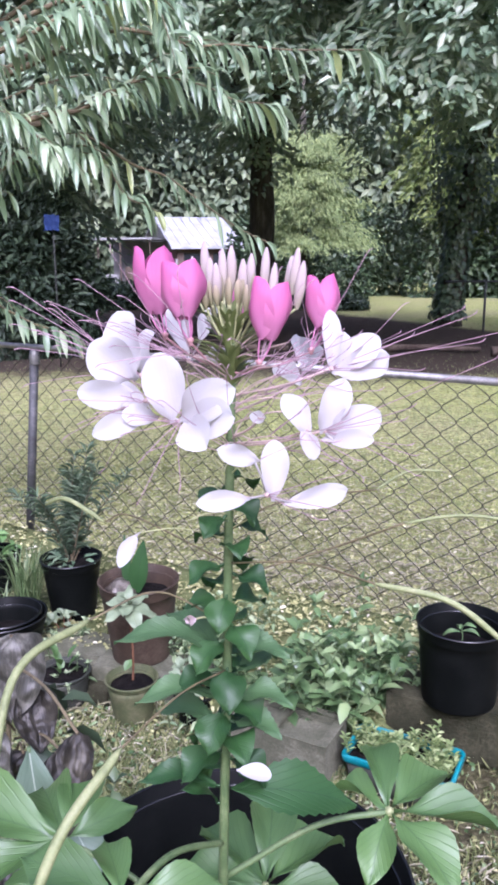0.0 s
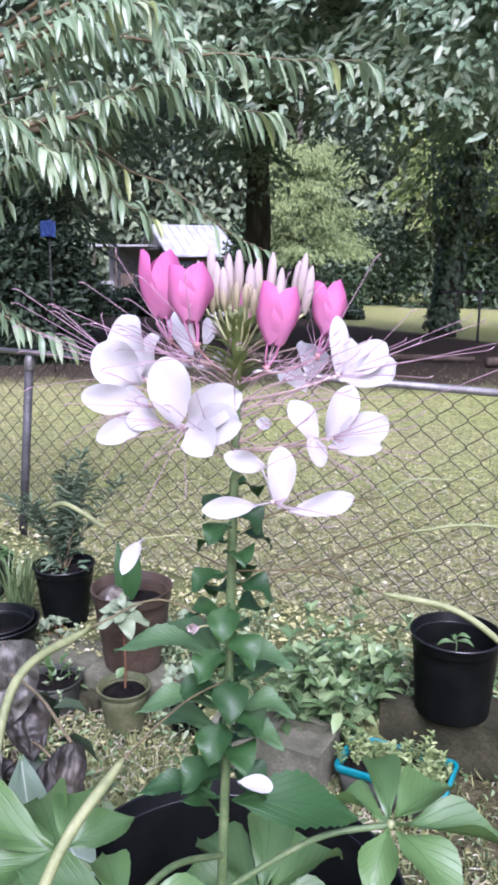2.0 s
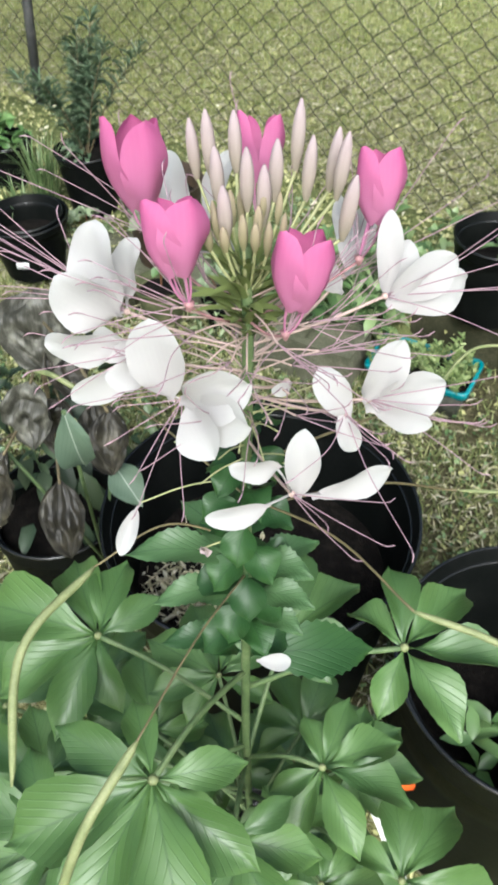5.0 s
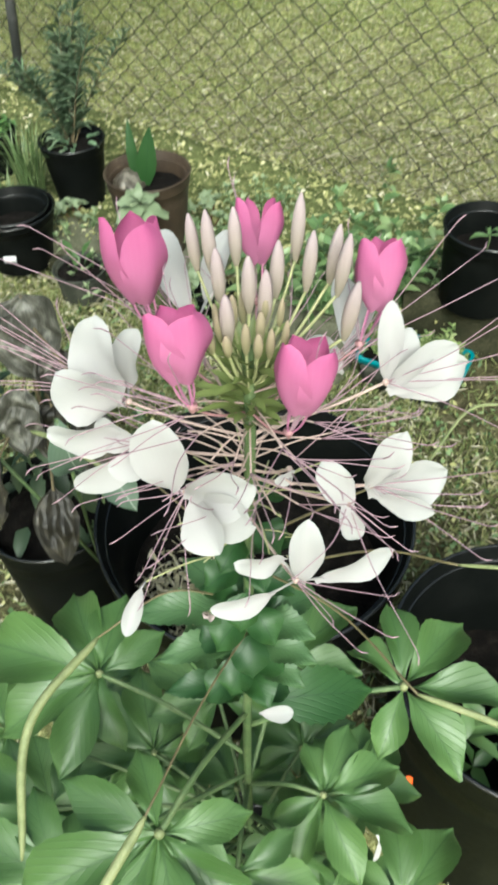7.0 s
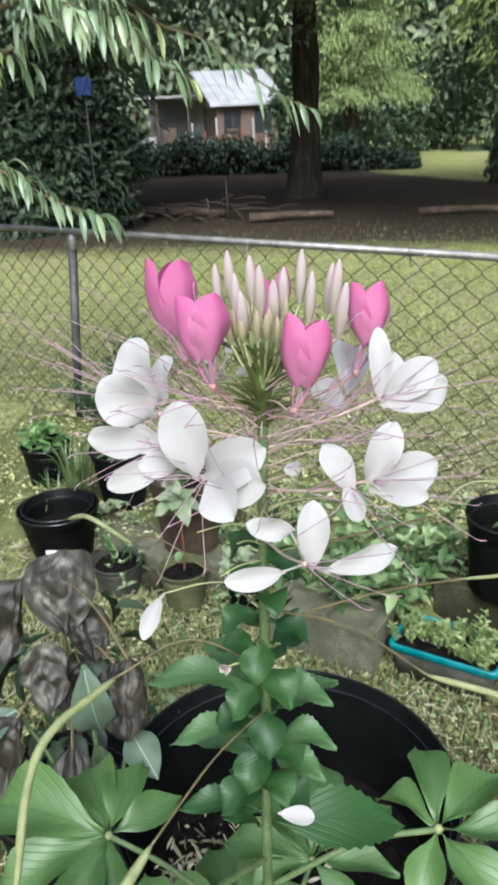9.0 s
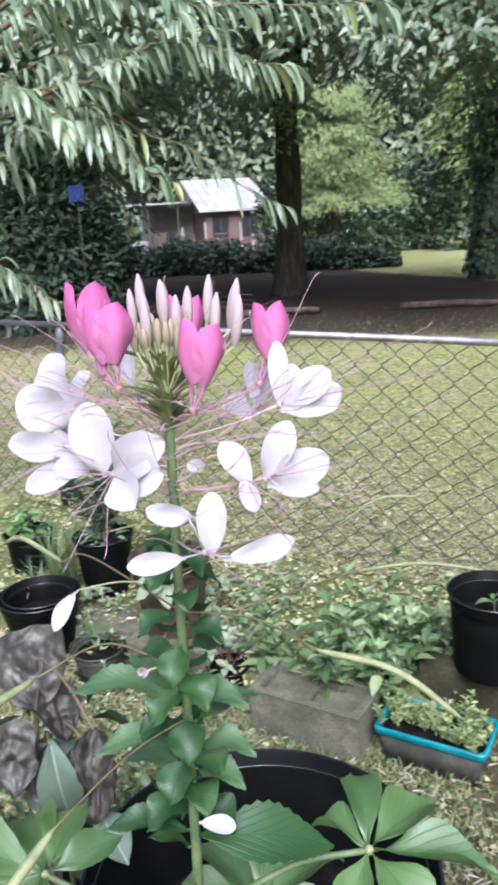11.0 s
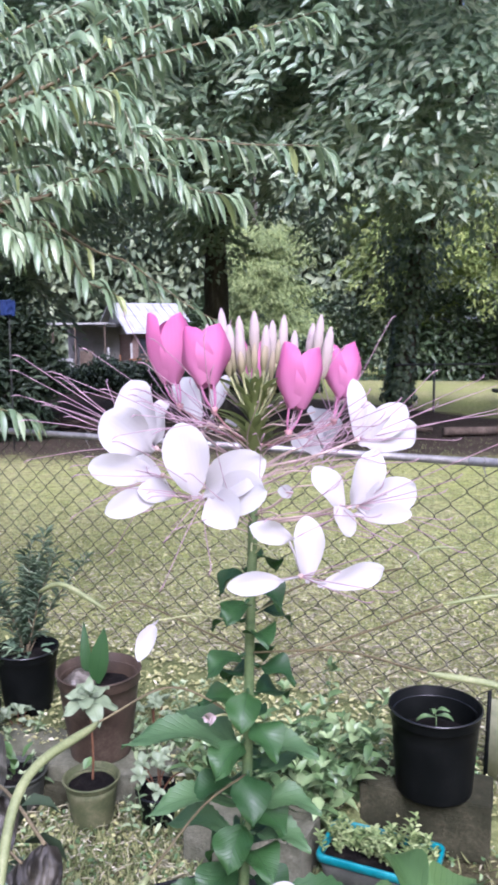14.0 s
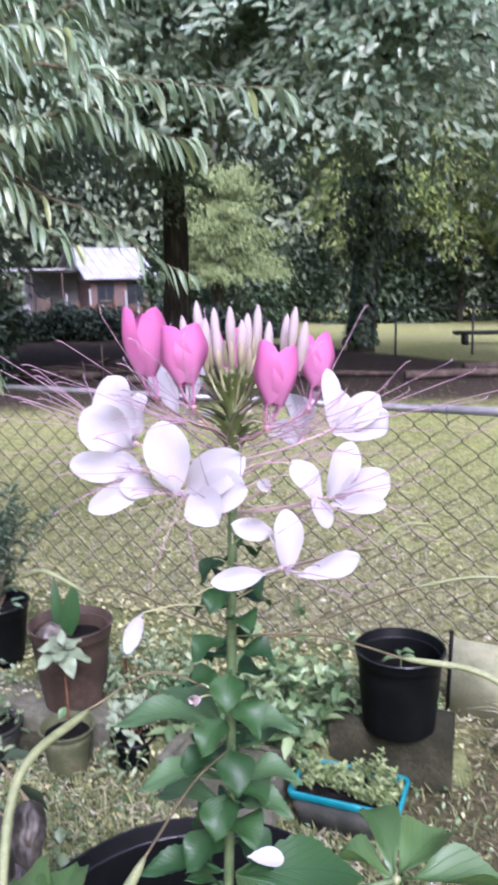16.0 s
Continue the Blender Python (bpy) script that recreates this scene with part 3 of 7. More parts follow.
def build_fence():
    f = thing("chain_link_fence", fence_at(-1.9, 0), "galvanised chain-link fence with a pipe top rail, leaning post", "fence")
    bm = bmesh.new()
    tube(bm, [fence_at(-6.0, RAIL), fence_at(-1.86, RAIL), fence_at(0.87, RAIL)], 0.017, 12)
    part("top_rail", bm, M_GALV, f, "grey galvanised pipe rail")
    # the right length has a paler colour than the left
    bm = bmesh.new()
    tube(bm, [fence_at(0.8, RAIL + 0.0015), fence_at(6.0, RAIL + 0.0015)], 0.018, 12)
    part("top_rail", bm, M_PALER_RAIL, f, "paler galvanised pipe rail")
    for s, foot, top in ((-1.93, -2.09, 1.13), (2.9, 2.92, RAIL), (-5.4, -5.42, RAIL)):
        bm = bmesh.new()
        tube(bm, [fence_at(foot, -0.05), fence_at(s, top + 0.01)], 0.026, 14)
        post = part("post", bm, M_POST, f, "dark weathered steel post")
        bm = bmesh.new()
        spin(bm, [(0.03, -0.05), (0.031, 0.0), (0.026, 0.025), (0.012, 0.04), (0.0, 0.042)], fence_at(s, top), 14)
        part("post_cap", bm, M_GALV, post)
    for s in (-3.1, -2.4, -1.2, -0.45, 0.15, 0.86, 1.5, 2.1):
        bm = bmesh.new()
        ring = [fence_at(s + 0.004 * math.sin(3 * a), RAIL) + Vector((0, 0.0, 0)) + (FDIR.cross(Vector((0, 0, 1))) * math.cos(a) + Vector((0, 0, 1)) * math.sin(a)) * 0.023 for a in np.linspace(0, 5.6, 12)]
        tube(bm, ring + [fence_at(s + 0.01, RAIL - 0.06)], 0.0022, 6)
        part("tie_wire", bm, M_GALV, f)
    # two alternating shapes of zigzag wire, each hooked into the next
    pitch, height = 0.066, RAIL - 0.02
    step = 0.0575
    count = int(height / step)
    shapes = []
    for odd in (0, 1):
        bm = bmesh.new()
        pts = []
        for k in range(count + 1):
            far = (k + odd) % 2
            for part_way in ((0.0, 0.0), (0.2, 0.13), (0.8, 0.87)):
                x = pitch * (far + (1 - 2 * far) * part_way[1]) + 0.003 * (1 if far else -1) * (1 - 2 * part_way[1])
                pts.append(FDIR * x + FDIR.cross(Vector((0, 0, 1))) * (0.003 if far else -0.003) * (1 - 2 * part_way[1]) + Vector((0, 0, 0.02 + (k + part_way[0]) * step)))
        tube(bm, pts[:-2], 0.0023, 5)
        me = bpy.data.meshes.new("wire")
        bm.to_mesh(me)
        bm.free()
        me.materials.append(M_WIRE)
        shapes.append(me)
    for i in range(-62, 46):
        wire = new("wire", shapes[i % 2])
        wire.parent = f
        wire.location = fence_at(i * pitch, 0) - f.location


build_fence()


# ---- pots ----
def nursery_pot(name, at, radius, height, base, material, label, soil=0.05, wall=0.005, rib=True):
    """A round plastic pot with a rolled rim, a step below it and soil inside. at: the middle of its foot."""
    p = thing(name, at, label, "plant pot")
    bm = bmesh.new()
    h, r = height, radius
    steps = 6
    prof = [(0.0, 0.004), (base * 0.7, 0.004), (base * 0.96, 0.0), (base * 0.99, 0.001), (base, 0.006), (base, 0.01)]
    for k in range(1, steps + 1):
        t = k / steps
        prof.append((base + (r * 0.97 - base) * t, 0.01 + (h * 0.86 - 0.01) * t))
    prof += [(r - 0.0035, h * 0.862), (r - 0.003, h * 0.864), (r - 0.0005, h * 0.868), (r, h * 0.872), (r + 0.0005, h - 0.009), (r + 0.001, h - 0.0078), (r + 0.0048, h - 0.0072), (r + 0.0055, h - 0.006), (r + 0.0055, h - 0.002), (r + 0.0045, h), (r - 0.0005, h), (r - 0.0015, h - 0.001), (r - wall - 0.001, h - 0.028), (r - wall - 0.002, h - 0.029), (r - wall - 0.0065, h - 0.03), (r - wall - 0.0075, h - 0.032)]
    if rib:
        for k in range(1, 6):
            t = 1 - k / 6
            rr = base + (r * 0.955 - base) * t - wall
            prof += [(rr + 0.002, 0.02 + h * 0.86 * t + 0.01), (rr - 0.002, 0.02 + h * 0.86 * t)]
    prof += [(base - wall, 0.015), (0.0, 0.015)]
    spin(bm, prof, at, 56)
    body = part("pot_body", bm, material, p)
    bm = bmesh.new()
    for ring_r, ring_z, thick in ((r + 0.003, h - 0.003, 0.0042), (r - wall - 0.004, h - 0.031, 0.0026)):
        pts = [(at[0] + ring_r * math.cos(a), at[1] + ring_r * math.sin(a), at[2] + ring_z) for a in (2 * math.pi * k / 56 for k in range(57))]
        tube(bm, pts, thick, 6, False)
    part("rim", bm, M_RIM if material == M_PLASTIC else material, body, "rolled rim")
    if soil is not None:
        bm = bmesh.new()
        zs = h - soil
        rs = base + (r * 0.955 - base) * min(1, zs / (h * 0.86)) - wall * 1.5
        rings = spin(bm, [(0.0001, zs + 0.008), (rs * 0.3, zs + 0.01), (rs * 0.6, zs + 0.004), (rs * 0.85, zs), (rs, zs - 0.006)], at, 40)
        for v in bm.verts:
            v.co.z += 0.006 * noise.noise(v.co * 30)
        part("soil", bm, M_SOIL, p, "dark potting soil")
    return p


def whorl(P, D, at, count, length, width, spread=0.6, up=0.3):
    """Adds to P, D the leaves round a stem tip."""
    for k in range(count):
        a = 6.283 * k / count + random.random()
        P.append((*at, length * random.uniform(0.75, 1.15), width * random.uniform(0.85, 1.1)))
        D.append((math.cos(a) * spread, math.sin(a) * spread, up + random.uniform(-0.25, 0.25)))


def leaves_part(name, P, D, material, parent, droop=0.2, fold=0.12, label=""):
    P, D = np.array(P), np.array(D)
    N = np.tile((0.0, 0.0, 1.0), (len(P), 1)) + rng.normal(size=(len(P), 3)) * 0.25
    V, T = leaf_cloud(P[:, :3], D, N, P[:, 3], P[:, 4], droop, fold)
    return fast_part(name, V, T, material, parent, label)


random.seed(4)

# the black pot on the block, with a seedling
def potted_seedling():
    at = Vector((0.465, 2.66, 0.198))
    nursery_pot("nursery_pot", at, 0.146, 0.284, 0.124, M_PLASTIC, "black plastic nursery pot standing on a concrete block", 0.1)
    s = thing("seedling", at + Vector((0.0, 0, 0.197)), "small pale green seedling in a black pot", "seedling")
    bm = bmesh.new()
    tube(bm, curve_points([s.location - Vector((0, 0, 0.02)), s.location + Vector((0.004, 0, 0.03)), s.location + Vector((0.0, 0.002, 0.06))], 4), 0.0025, 6)
    part("stem", bm, M_STEM, s)
    for k, (a, l, z) in enumerate(((0.0, 0.062, 0.05), (3.0, 0.062, 0.045), (1.7, 0.04, 0.06), (4.4, 0.05, 0.058), (5.6, 0.055, 0.06))):
        b = s.location + Vector((0, 0, z))
        bm = blade(bmesh.new(), b, b + Vector((math.cos(a) * l, math.sin(a) * l, -0.02 if k < 3 else 0.02)), 0.018, (0, -0.4, 1), 0.25, 0.15, LANCE)
        part("leaf", bm, M_MINT, s)


potted_seedling()


def feathery_shrub():
    at = Vector((-1.145, 3.375, 0.1))
    nursery_pot("nursery_pot", at, 0.132, 0.272, 0.1, M_PLASTIC, "black plastic nursery pot on the bed by the fence", 0.03)
    s = thing("potted_shrub", at + Vector((0, 0, 0.235)), "upright shrub with narrow grey-green leaves in a pot", "shrub")
    P, D = [], []
    for k in range(14):
        a = random.random() * 6.283
        lean = random.uniform(0.04, 0.22)
        h = random.uniform(0.28, 0.56)
        if k == 13:
            a, lean, h = 0.35, 0.27, 0.4
        pts = curve_points([s.location - Vector((0, 0, 0.012)), s.location + Vector((math.cos(a) * lean * 0.45, math.sin(a) * lean * 0.45, h * 0.55)), s.location + Vector((math.cos(a) * lean, math.sin(a) * lean, h))], 10)
        bm = tube(bmesh.new(), pts, [0.004 - 0.0028 * i / (len(pts) - 1) for i in range(len(pts))], 5)
        part("stem", bm, M_TWIG, s)
        for i, p in enumerate(pts[3:]):
            for _ in range(4):
                b = random.random() * 6.283
                P.append((*p, random.uniform(0.04, 0.085), random.uniform(0.0045, 0.008)))
                D.append((math.cos(b) * 0.7, math.sin(b) * 0.7, random.uniform(0.2, 0.9)))
    leaves_part("foliage", P, D, M_SHRUB, s, 0.15)
    P, D = [], []
    for _ in range(26):
        b = random.random() * 6.283
        r = random.uniform(0.0, 0.09)
        P.append((at.x + math.cos(b) * r, at.y + math.sin(b) * r, at.z + 0.25 + random.random() * 0.03, random.uniform(0.04, 0.07), 0.022))
        D.append((math.cos(b), math.sin(b), random.uniform(0.0, 0.6)))
    leaves_part("low_leaves", P, D, M_SHRUB, s, 0.25)


feathery_shrub()


def brown_pot():
    at = Vector((-0.735, 3.0, 0.116))
    nursery_pot("nursery_pot", at, 0.155, 0.326, 0.115, M_RED_PLASTIC, "faded reddish-brown plastic pot on the stone edging", 0.07)
    s = thing("broad_leaf_plant", at + Vector((0, 0, 0.246)), "plant with upright dark green paddle leaves", "plant")
    for dx, dy, tx, ty, h, w in ((-0.015, 0.0, 0.04, 0.01, 0.24, 0.074), (-0.05, 0.03, -0.02, 0.04, 0.24, 0.042)):
        b = s.location + Vector((dx, dy, 0))
        part("leaf", blade(bmesh.new(), b, b + Vector((tx, ty, h)), w, (0.1, -1, 0.2), 0.05, 0.12, OVATE), M_BRACT, s)
    c = thing("crumpled_bag", at + Vector((-0.085, 0.0, 0.25)), "crumpled greyish plastic wrapping in the brown pot", "bag")
    part("sheet", crumpled(at + Vector((-0.075, 0.0, 0.275)), (0.062, 0.085, 0.04), 11), M_BAG, c)


def crumpled(center, size, seed, fine=4):
    """A crumpled film drawn over something: pinched at the top, sharp ridges between slack hollows, a flared hem."""
    bm = bmesh.new()
    bmesh.ops.create_icosphere(bm, subdivisions=fine, radius=1.0)
    for v in bm.verts:
        p = v.co.copy()
        a = math.atan2(p.y, p.x)
        sway = noise.noise(p * 1.6 + Vector((seed, 2, 0)))
        ridge = 1 - 2.2 * abs(noise.noise(p * Vector((1.7, 1.7, 1.0)) + Vector((seed, 0, 0))))
        small = 1 - 2.2 * abs(noise.noise(p * Vector((4.2, 4.2, 2.0)) + Vector((0, seed, 0))))
        tiny = 1 - 2.2 * abs(noise.noise(p * Vector((10, 10, 4)) + Vector((0, 0, seed))))
        fold = 0.09 * abs(math.sin(a * 8 + seed + sway * 4))
        lump = 0.18 * noise.noise(p * 1.2 + Vector((0, 0, seed)))
        pinch = 1 - 0.2 * max(0.0, p.z) ** 1.4
        hem = 1 + 0.4 * max(0.0, -p.z)
        r = (0.76 + 0.15 * ridge + 0.09 * small + 0.035 * tiny + fold * (0.6 - 0.6 * p.z) + lump) * pinch * hem
        v.co = Vector((p.x * size[0] * r, p.y * size[1] * r, p.z * size[2] * (1 + lump + 0.1 * ridge * max(0, p.z)))) + Vector(center)
    return bm


brown_pot()


def mossy_pot():
    at = Vector((-0.705, 2.735, 0.0))
    nursery_pot("small_pot", at, 0.094, 0.165, 0.072, M_MOSSY, "small mossy yellow-green plastic pot on the ground", 0.025)
    s = thing("red_stem_plant", at + Vector((0.0, 0.01, 0.14)), "young plant with a reddish stem and drooping leaves", "plant")
    top = s.location + Vector((0.0, 0.0, 0.31))
    bm = tube(bmesh.new(), curve_points([s.location - Vector((0, 0, 0.01)), s.location + Vector((0.006, 0, 0.1)), top], 5), 0.0042, 7)
    part("stem", bm, M_RUST, s, "reddish brown stem")
    for k in range(13):
        a = k * 2.399 + 0.5
        ring = 0 if k < 6 else 1 if k < 10 else 2
        l, rise, z, w = ((0.1, -0.045, -0.012, 0.06), (0.085, 0.005, 0.0, 0.054), (0.05, 0.04, 0.004, 0.032))[ring]
        b = top + Vector((0, 0, z))
        bm = blade(bmesh.new(), b, b + Vector((math.cos(a) * l, math.sin(a) * l, rise + random.uniform(-0.02, 0.02))), w, (0, -0.2, 1), 0.14, -0.05, finer(OVATE), 0.12, 7)
        part("leaf", bm, M_PALELEAF, s)
    b = s.location + Vector((0, 0, 0.09))
    part("leaf", blade(bmesh.new(), b, b + Vector((-0.02, -0.03, -0.03)), 0.032, (-0.3, -1, 0.5), 0.1, 0.1, OVATE), M_LEAF, s, "small yellowing leaf")


mossy_pot()


def side_pots():
    nursery_pot("wide_pot", (-1.3, 2.99, 0.03), 0.165, 0.24, 0.12, M_PLASTIC, "wide black plastic pot, nearly empty", 0.1)
    nursery_pot("wide_pot", (-1.3, 2.99, 0.05), 0.146, 0.228, 0.11, M_PLASTIC, "black plastic pot nested inside another", 0.09)
    lab = thing("pot_label", (-1.285, 2.842, 0.117), "white paper label stuck on a black pot", "label")
    part("paper", slab(bmesh.new(), (-1.285, 2.842, 0.13), (0.05, 0.003, 0.026), 6, 0.0, -8), M_LABEL, lab)
    nursery_pot("nursery_pot", (-1.6, 3.58, 0.08), 0.12, 0.22, 0.095, M_PLASTIC, "black plastic pot at the end of the bed", 0.03)
    s = thing("potted_plant", (-1.6, 3.58, 0.26), "leafy green plant in a black pot", "plant")
    P, D = [], []
    for _ in range(60):
        b = random.random() * 6.283
        P.append((-1.6 + random.uniform(-0.08, 0.08), 3.58 + random.uniform(-0.08, 0.08), 0.26 + random.random() * 0.12, random.uniform(0.05, 0.09), random.uniform(0.025, 0.04)))
        D.append((math.cos(b), math.sin(b), random.uniform(0.1, 1.0)))
    leaves_part("foliage", P, D, M_BROADLEAF, s, 0.25)
    nursery_pot("small_pot", (-1.0, 2.82, 0.0), 0.1, 0.13, 0.085, M_GREYPLASTIC, "low dark grey pot with dry soil on the ground", 0.015)
    s = thing("sprout", (-1.0, 2.82, 0.11), "small yellowish sprout in a low pot", "seedling")
    for k in range(8):
        a = k * 2.2
        b = s.location + Vector((0.02 * math.cos(a), 0.02 * math.sin(a), 0.02 + 0.012 * k))
        part("leaf", blade(bmesh.new(), b - Vector((0, 0, 0.03)), b + Vector((math.cos(a) * 0.045, math.sin(a) * 0.045, 0.02)), 0.032, (0, 0, 1), 0.1, 0.1, OVATE), M_LEAF, s)
    nursery_pot("small_pot", (-0.47, 2.74, 0.0), 0.075, 0.12, 0.06, M_PLASTIC, "small black plastic pot in front of the bed", 0.02)


side_pots()


def variegated_plant(at, height, spread, tiers_up, label):
    """A bushy young plant: a reddish stem, side shoots, and rosettes of pale rounded leaves at their ends."""
    at = Vector(at)
    s = thing("variegated_plant", at, label, "plant")
    for k in range(tiers_up):
        a = k * 2.399 + at.x * 7
        r = spread * (0.15 + 0.85 * (k / max(1, tiers_up - 1)) ** 0.6) if k else 0.0
        top = at + Vector((math.cos(a) * r, math.sin(a) * r, height * (1.0 - 0.5 * k / tiers_up)))
        shoot = part("shoot", tube(bmesh.new(), curve_points([at - Vector((0, 0, 0.015)), at.lerp(top, 0.5) + Vector((0, 0, 0.012)), top], 4), 0.0026, 6), M_RUST, s, "reddish stem")
        for q in range(6):
            b = a + q * 1.13
            l = random.uniform(0.03, 0.048)
            rise = random.uniform(-0.35, 0.3) if q < 4 else 0.8
            tip = top + Vector((math.cos(b), math.sin(b), rise)).normalized() * l
            part("leaf", blade(bmesh.new(), top, tip, l * 0.62, (0, -0.3, 1), 0.12, 0.12, OVATE, 0.08), M_PALELEAF, shoot)


variegated_plant((-0.47, 2.74, 0.1), 0.12, 0.1, 7, "bushy young plant with pale rounded leaves in a small black pot")
variegated_plant((-0.55, 3.12, 0.07), 0.2, 0.09, 7, "bushy young plant with pale rounded leaves in the bed")
variegated_plant((-1.13, 3.2, 0.05), 0.12, 0.07, 5, "bushy young plant with pale rounded leaves in the bed")


def grass_clump(name, at, count, length, material, label, lean=0.6, width=0.006):
    s = thing(name, at, label, "grass clump")
    pieces = []
    for _ in range(count):
        a = random.random() * 6.283
        l = length * random.uniform(0.6, 1.1)
        out = lean * random.uniform(0.3, 1.1)
        b = Vector(at) + Vector((random.uniform(-0.04, 0.04), random.uniform(-0.04, 0.04), -0.015))
        bend = [b, b + Vector((math.cos(a) * out * l * 0.3, math.sin(a) * out * l * 0.3, l * 0.6)), b + Vector((math.cos(a) * out * l * 0.8, math.sin(a) * out * l * 0.8, l * (1.0 - out * 0.55)))]
        pts = curve_points(bend, 5)
        side = Vector((-math.sin(a), math.cos(a), 0)) * width
        V = []
        for i, p in enumerate(pts):
            w = (1 - (i / (len(pts) - 1)) ** 2) * 0.5 + 0.03
            V += [p + side * w, p - side * w]
        k = len(pts)
        T = [(2 * i, 2 * i + 1, 2 * i + 3) for i in range(k - 1)] + [(2 * i, 2 * i + 3, 2 * i + 2) for i in range(k - 1)]
        pieces.append((np.array([tuple(v) for v in V]), np.array(T)))
    V, T = join_arrays(pieces)
    fast_part("blades", V, T, material, s)
    return s


grass_clump("onion_grass", (-1.33, 3.3, 0.09), 150, 0.42, M_ONION, "clump of thin upright grassy leaves between pots", 0.5, 0.007)
grass_clump("onion_grass", (-1.42, 3.2, 0.0), 120, 0.36, M_ONION, "clump of thin upright grassy leaves between pots", 0.6, 0.007)
grass_clump("dry_grass_clump", (0.92, 2.72, 0.0), 70, 0.3, M_DRY, "clump of arching pale dry grass beside the block", 1.0, 0.008)
grass_clump("dry_grass_clump", (1.12, 2.6, 0.0), 60, 0.28, M_DRY, "clump of arching pale dry grass beside the block", 1.0, 0.008)


# ---- bed: soil, blocks, tray ----
def build_bed():
    bm = bmesh.new()
    nx, ny = 46, 16
    rows = []
    for j in range(ny + 1):
        row = []
        for i in range(nx + 1):
            x = -2.2 + i * (2.95 / nx)
            front = 2.98 + 0.12 * min(0, x + 0.5) * -1 if x < -0.45 else 2.62
            t = j / ny
            y = front + (fence_y(x) - 0.06 - front) * t
            z = 0.1 + 0.018 * noise.noise(Vector((x * 6, y * 6, 0))) + 0.006 * noise.noise(Vector((x * 25, y * 25, 3)))
            if j in (0, ny) or i in (0, nx):
                z = -0.05
            row.append(bm.verts.new((x, y, z)))
        rows.append(row)
    for a, b in zip(rows, rows[1:]):
        for i in range(nx):
            bm.faces.new((a[i], a[i + 1], b[i + 1], b[i]))
    tagged(part("bed_soil", bm, M_EARTH), "earth of a grassy planting bed along the fence", "soil", kind="structure")


build_bed()


def bed_litter():
    n = 5200
    x = -2.1 + 2.8 * rng.random(n)
    front = np.where(x < -0.45, 2.98 + 0.12 * np.maximum(0, -x - 0.5), 2.64)
    y = front + (3.62 - 0.495 * x - front) * rng.random(n)
    P = np.stack([x, y, np.full(n, 0.108) + 0.015 * rng.random(n)], 1)
    a = rng.random(n) * 6.283
    D = np.stack([np.cos(a), np.sin(a), rng.normal(size=n) * 0.3], 1)
    L = 0.012 + 0.03 * rng.random(n) ** 2
    V, T = leaf_cloud(P, D, np.tile((0, 0, 1.0), (n, 1)) + rng.normal(size=(n, 3)) * 0.35, L, L * 0.5, 0.15, 0.12, simple=True)
    tagged(fast_part("bed_litter", V, T, M_LITTER), "dry leaves and clippings lying on the bed", "leaf litter", kind="stuff")


bed_litter()


def concrete_block(center, size, turn, label, material):
    b = thing("concrete_block", (center[0], center[1], center[2] - size[2] / 2), label, "concrete block")
    bm = bmesh.new()
    slab(bm, center, size, turn, 0.004)
    bmesh.ops.subdivide_edges(bm, edges=bm.edges[:], cuts=4, use_grid_fill=True)
    for v in bm.verts:
        q = v.co * 14
        v.co += Vector((noise.noise(q), noise.noise(q + Vector((5, 0, 0))), 0.5 * noise.noise(q + Vector((0, 9, 0))))) * 0.004
    part("block", bm, material, b, smooth=False)


def hollow_block(center, size, turn, label):
    """A concrete block lying on its bed, with two square cores open at the top."""
    L, W, H = size
    b = thing("hollow_block", (center[0], center[1], 0), label, "concrete block")
    m = pose(center[0], center[1], 0, 0, 0, turn)
    web, shell = 0.032, 0.03
    core = (L - 3 * web) / 2
    xs = [-L / 2, -L / 2 + web, -L / 2 + web + core, L / 2 - web - core, L / 2 - web, L / 2]
    ys = [-W / 2, -W / 2 + shell, W / 2 - shell, W / 2]
    bm = bmesh.new()

    def v(x, y, z):
        q = Vector((x * 14, y * 14, z * 14))
        wob = Vector((noise.noise(q), noise.noise(q + Vector((5, 0, 0))), noise.noise(q + Vector((0, 9, 0))))) * 0.003
        return bm.verts.new(m @ (Vector((x, y, z)) + wob))

    grid = [[v(x, y, H) for x in xs] for y in ys]
    deep = [[v(x, y, H - 0.025) for x in xs] for y in ys]
    low = [[v(x, y, -0.02) for x in xs] for y in ys]
    for j in range(3):
        for i in range(5):
            hole = j == 1 and i in (1, 3)
            a = grid if not hole else deep
            bm.faces.new((a[j][i], a[j][i + 1], a[j + 1][i + 1], a[j + 1][i]))
            if hole:
                ring = ((j, i), (j, i + 1), (j + 1, i + 1), (j + 1, i))
                for (p, q), (r, s) in zip(ring, ring[1:] + ring[:1]):
                    bm.faces.new((grid[p][q], grid[r][s], deep[r][s], deep[p][q]))
    rim = [(0, i) for i in range(6)] + [(j, 5) for j in (1, 2, 3)] + [(3, i) for i in range(4, -1, -1)] + [(j, 0) for j in (2, 1)]
    for (p, q), (r, s) in zip(rim, rim[1:] + rim[:1]):
        bm.faces.new((grid[p][q], grid[r][s], low[r][s], low[p][q]))
    loose = [w for w in bm.verts if not w.link_faces]
    bmesh.ops.delete(bm, geom=loose, context="VERTS")
    bmesh.ops.bevel(bm, geom=[e for e in bm.edges if e.is_manifold and e.calc_face_angle(0) > 1.0], offset=0.004, segments=2, affect="EDGES")
    part("block", bm, M_CONCRETE, b, smooth=False)


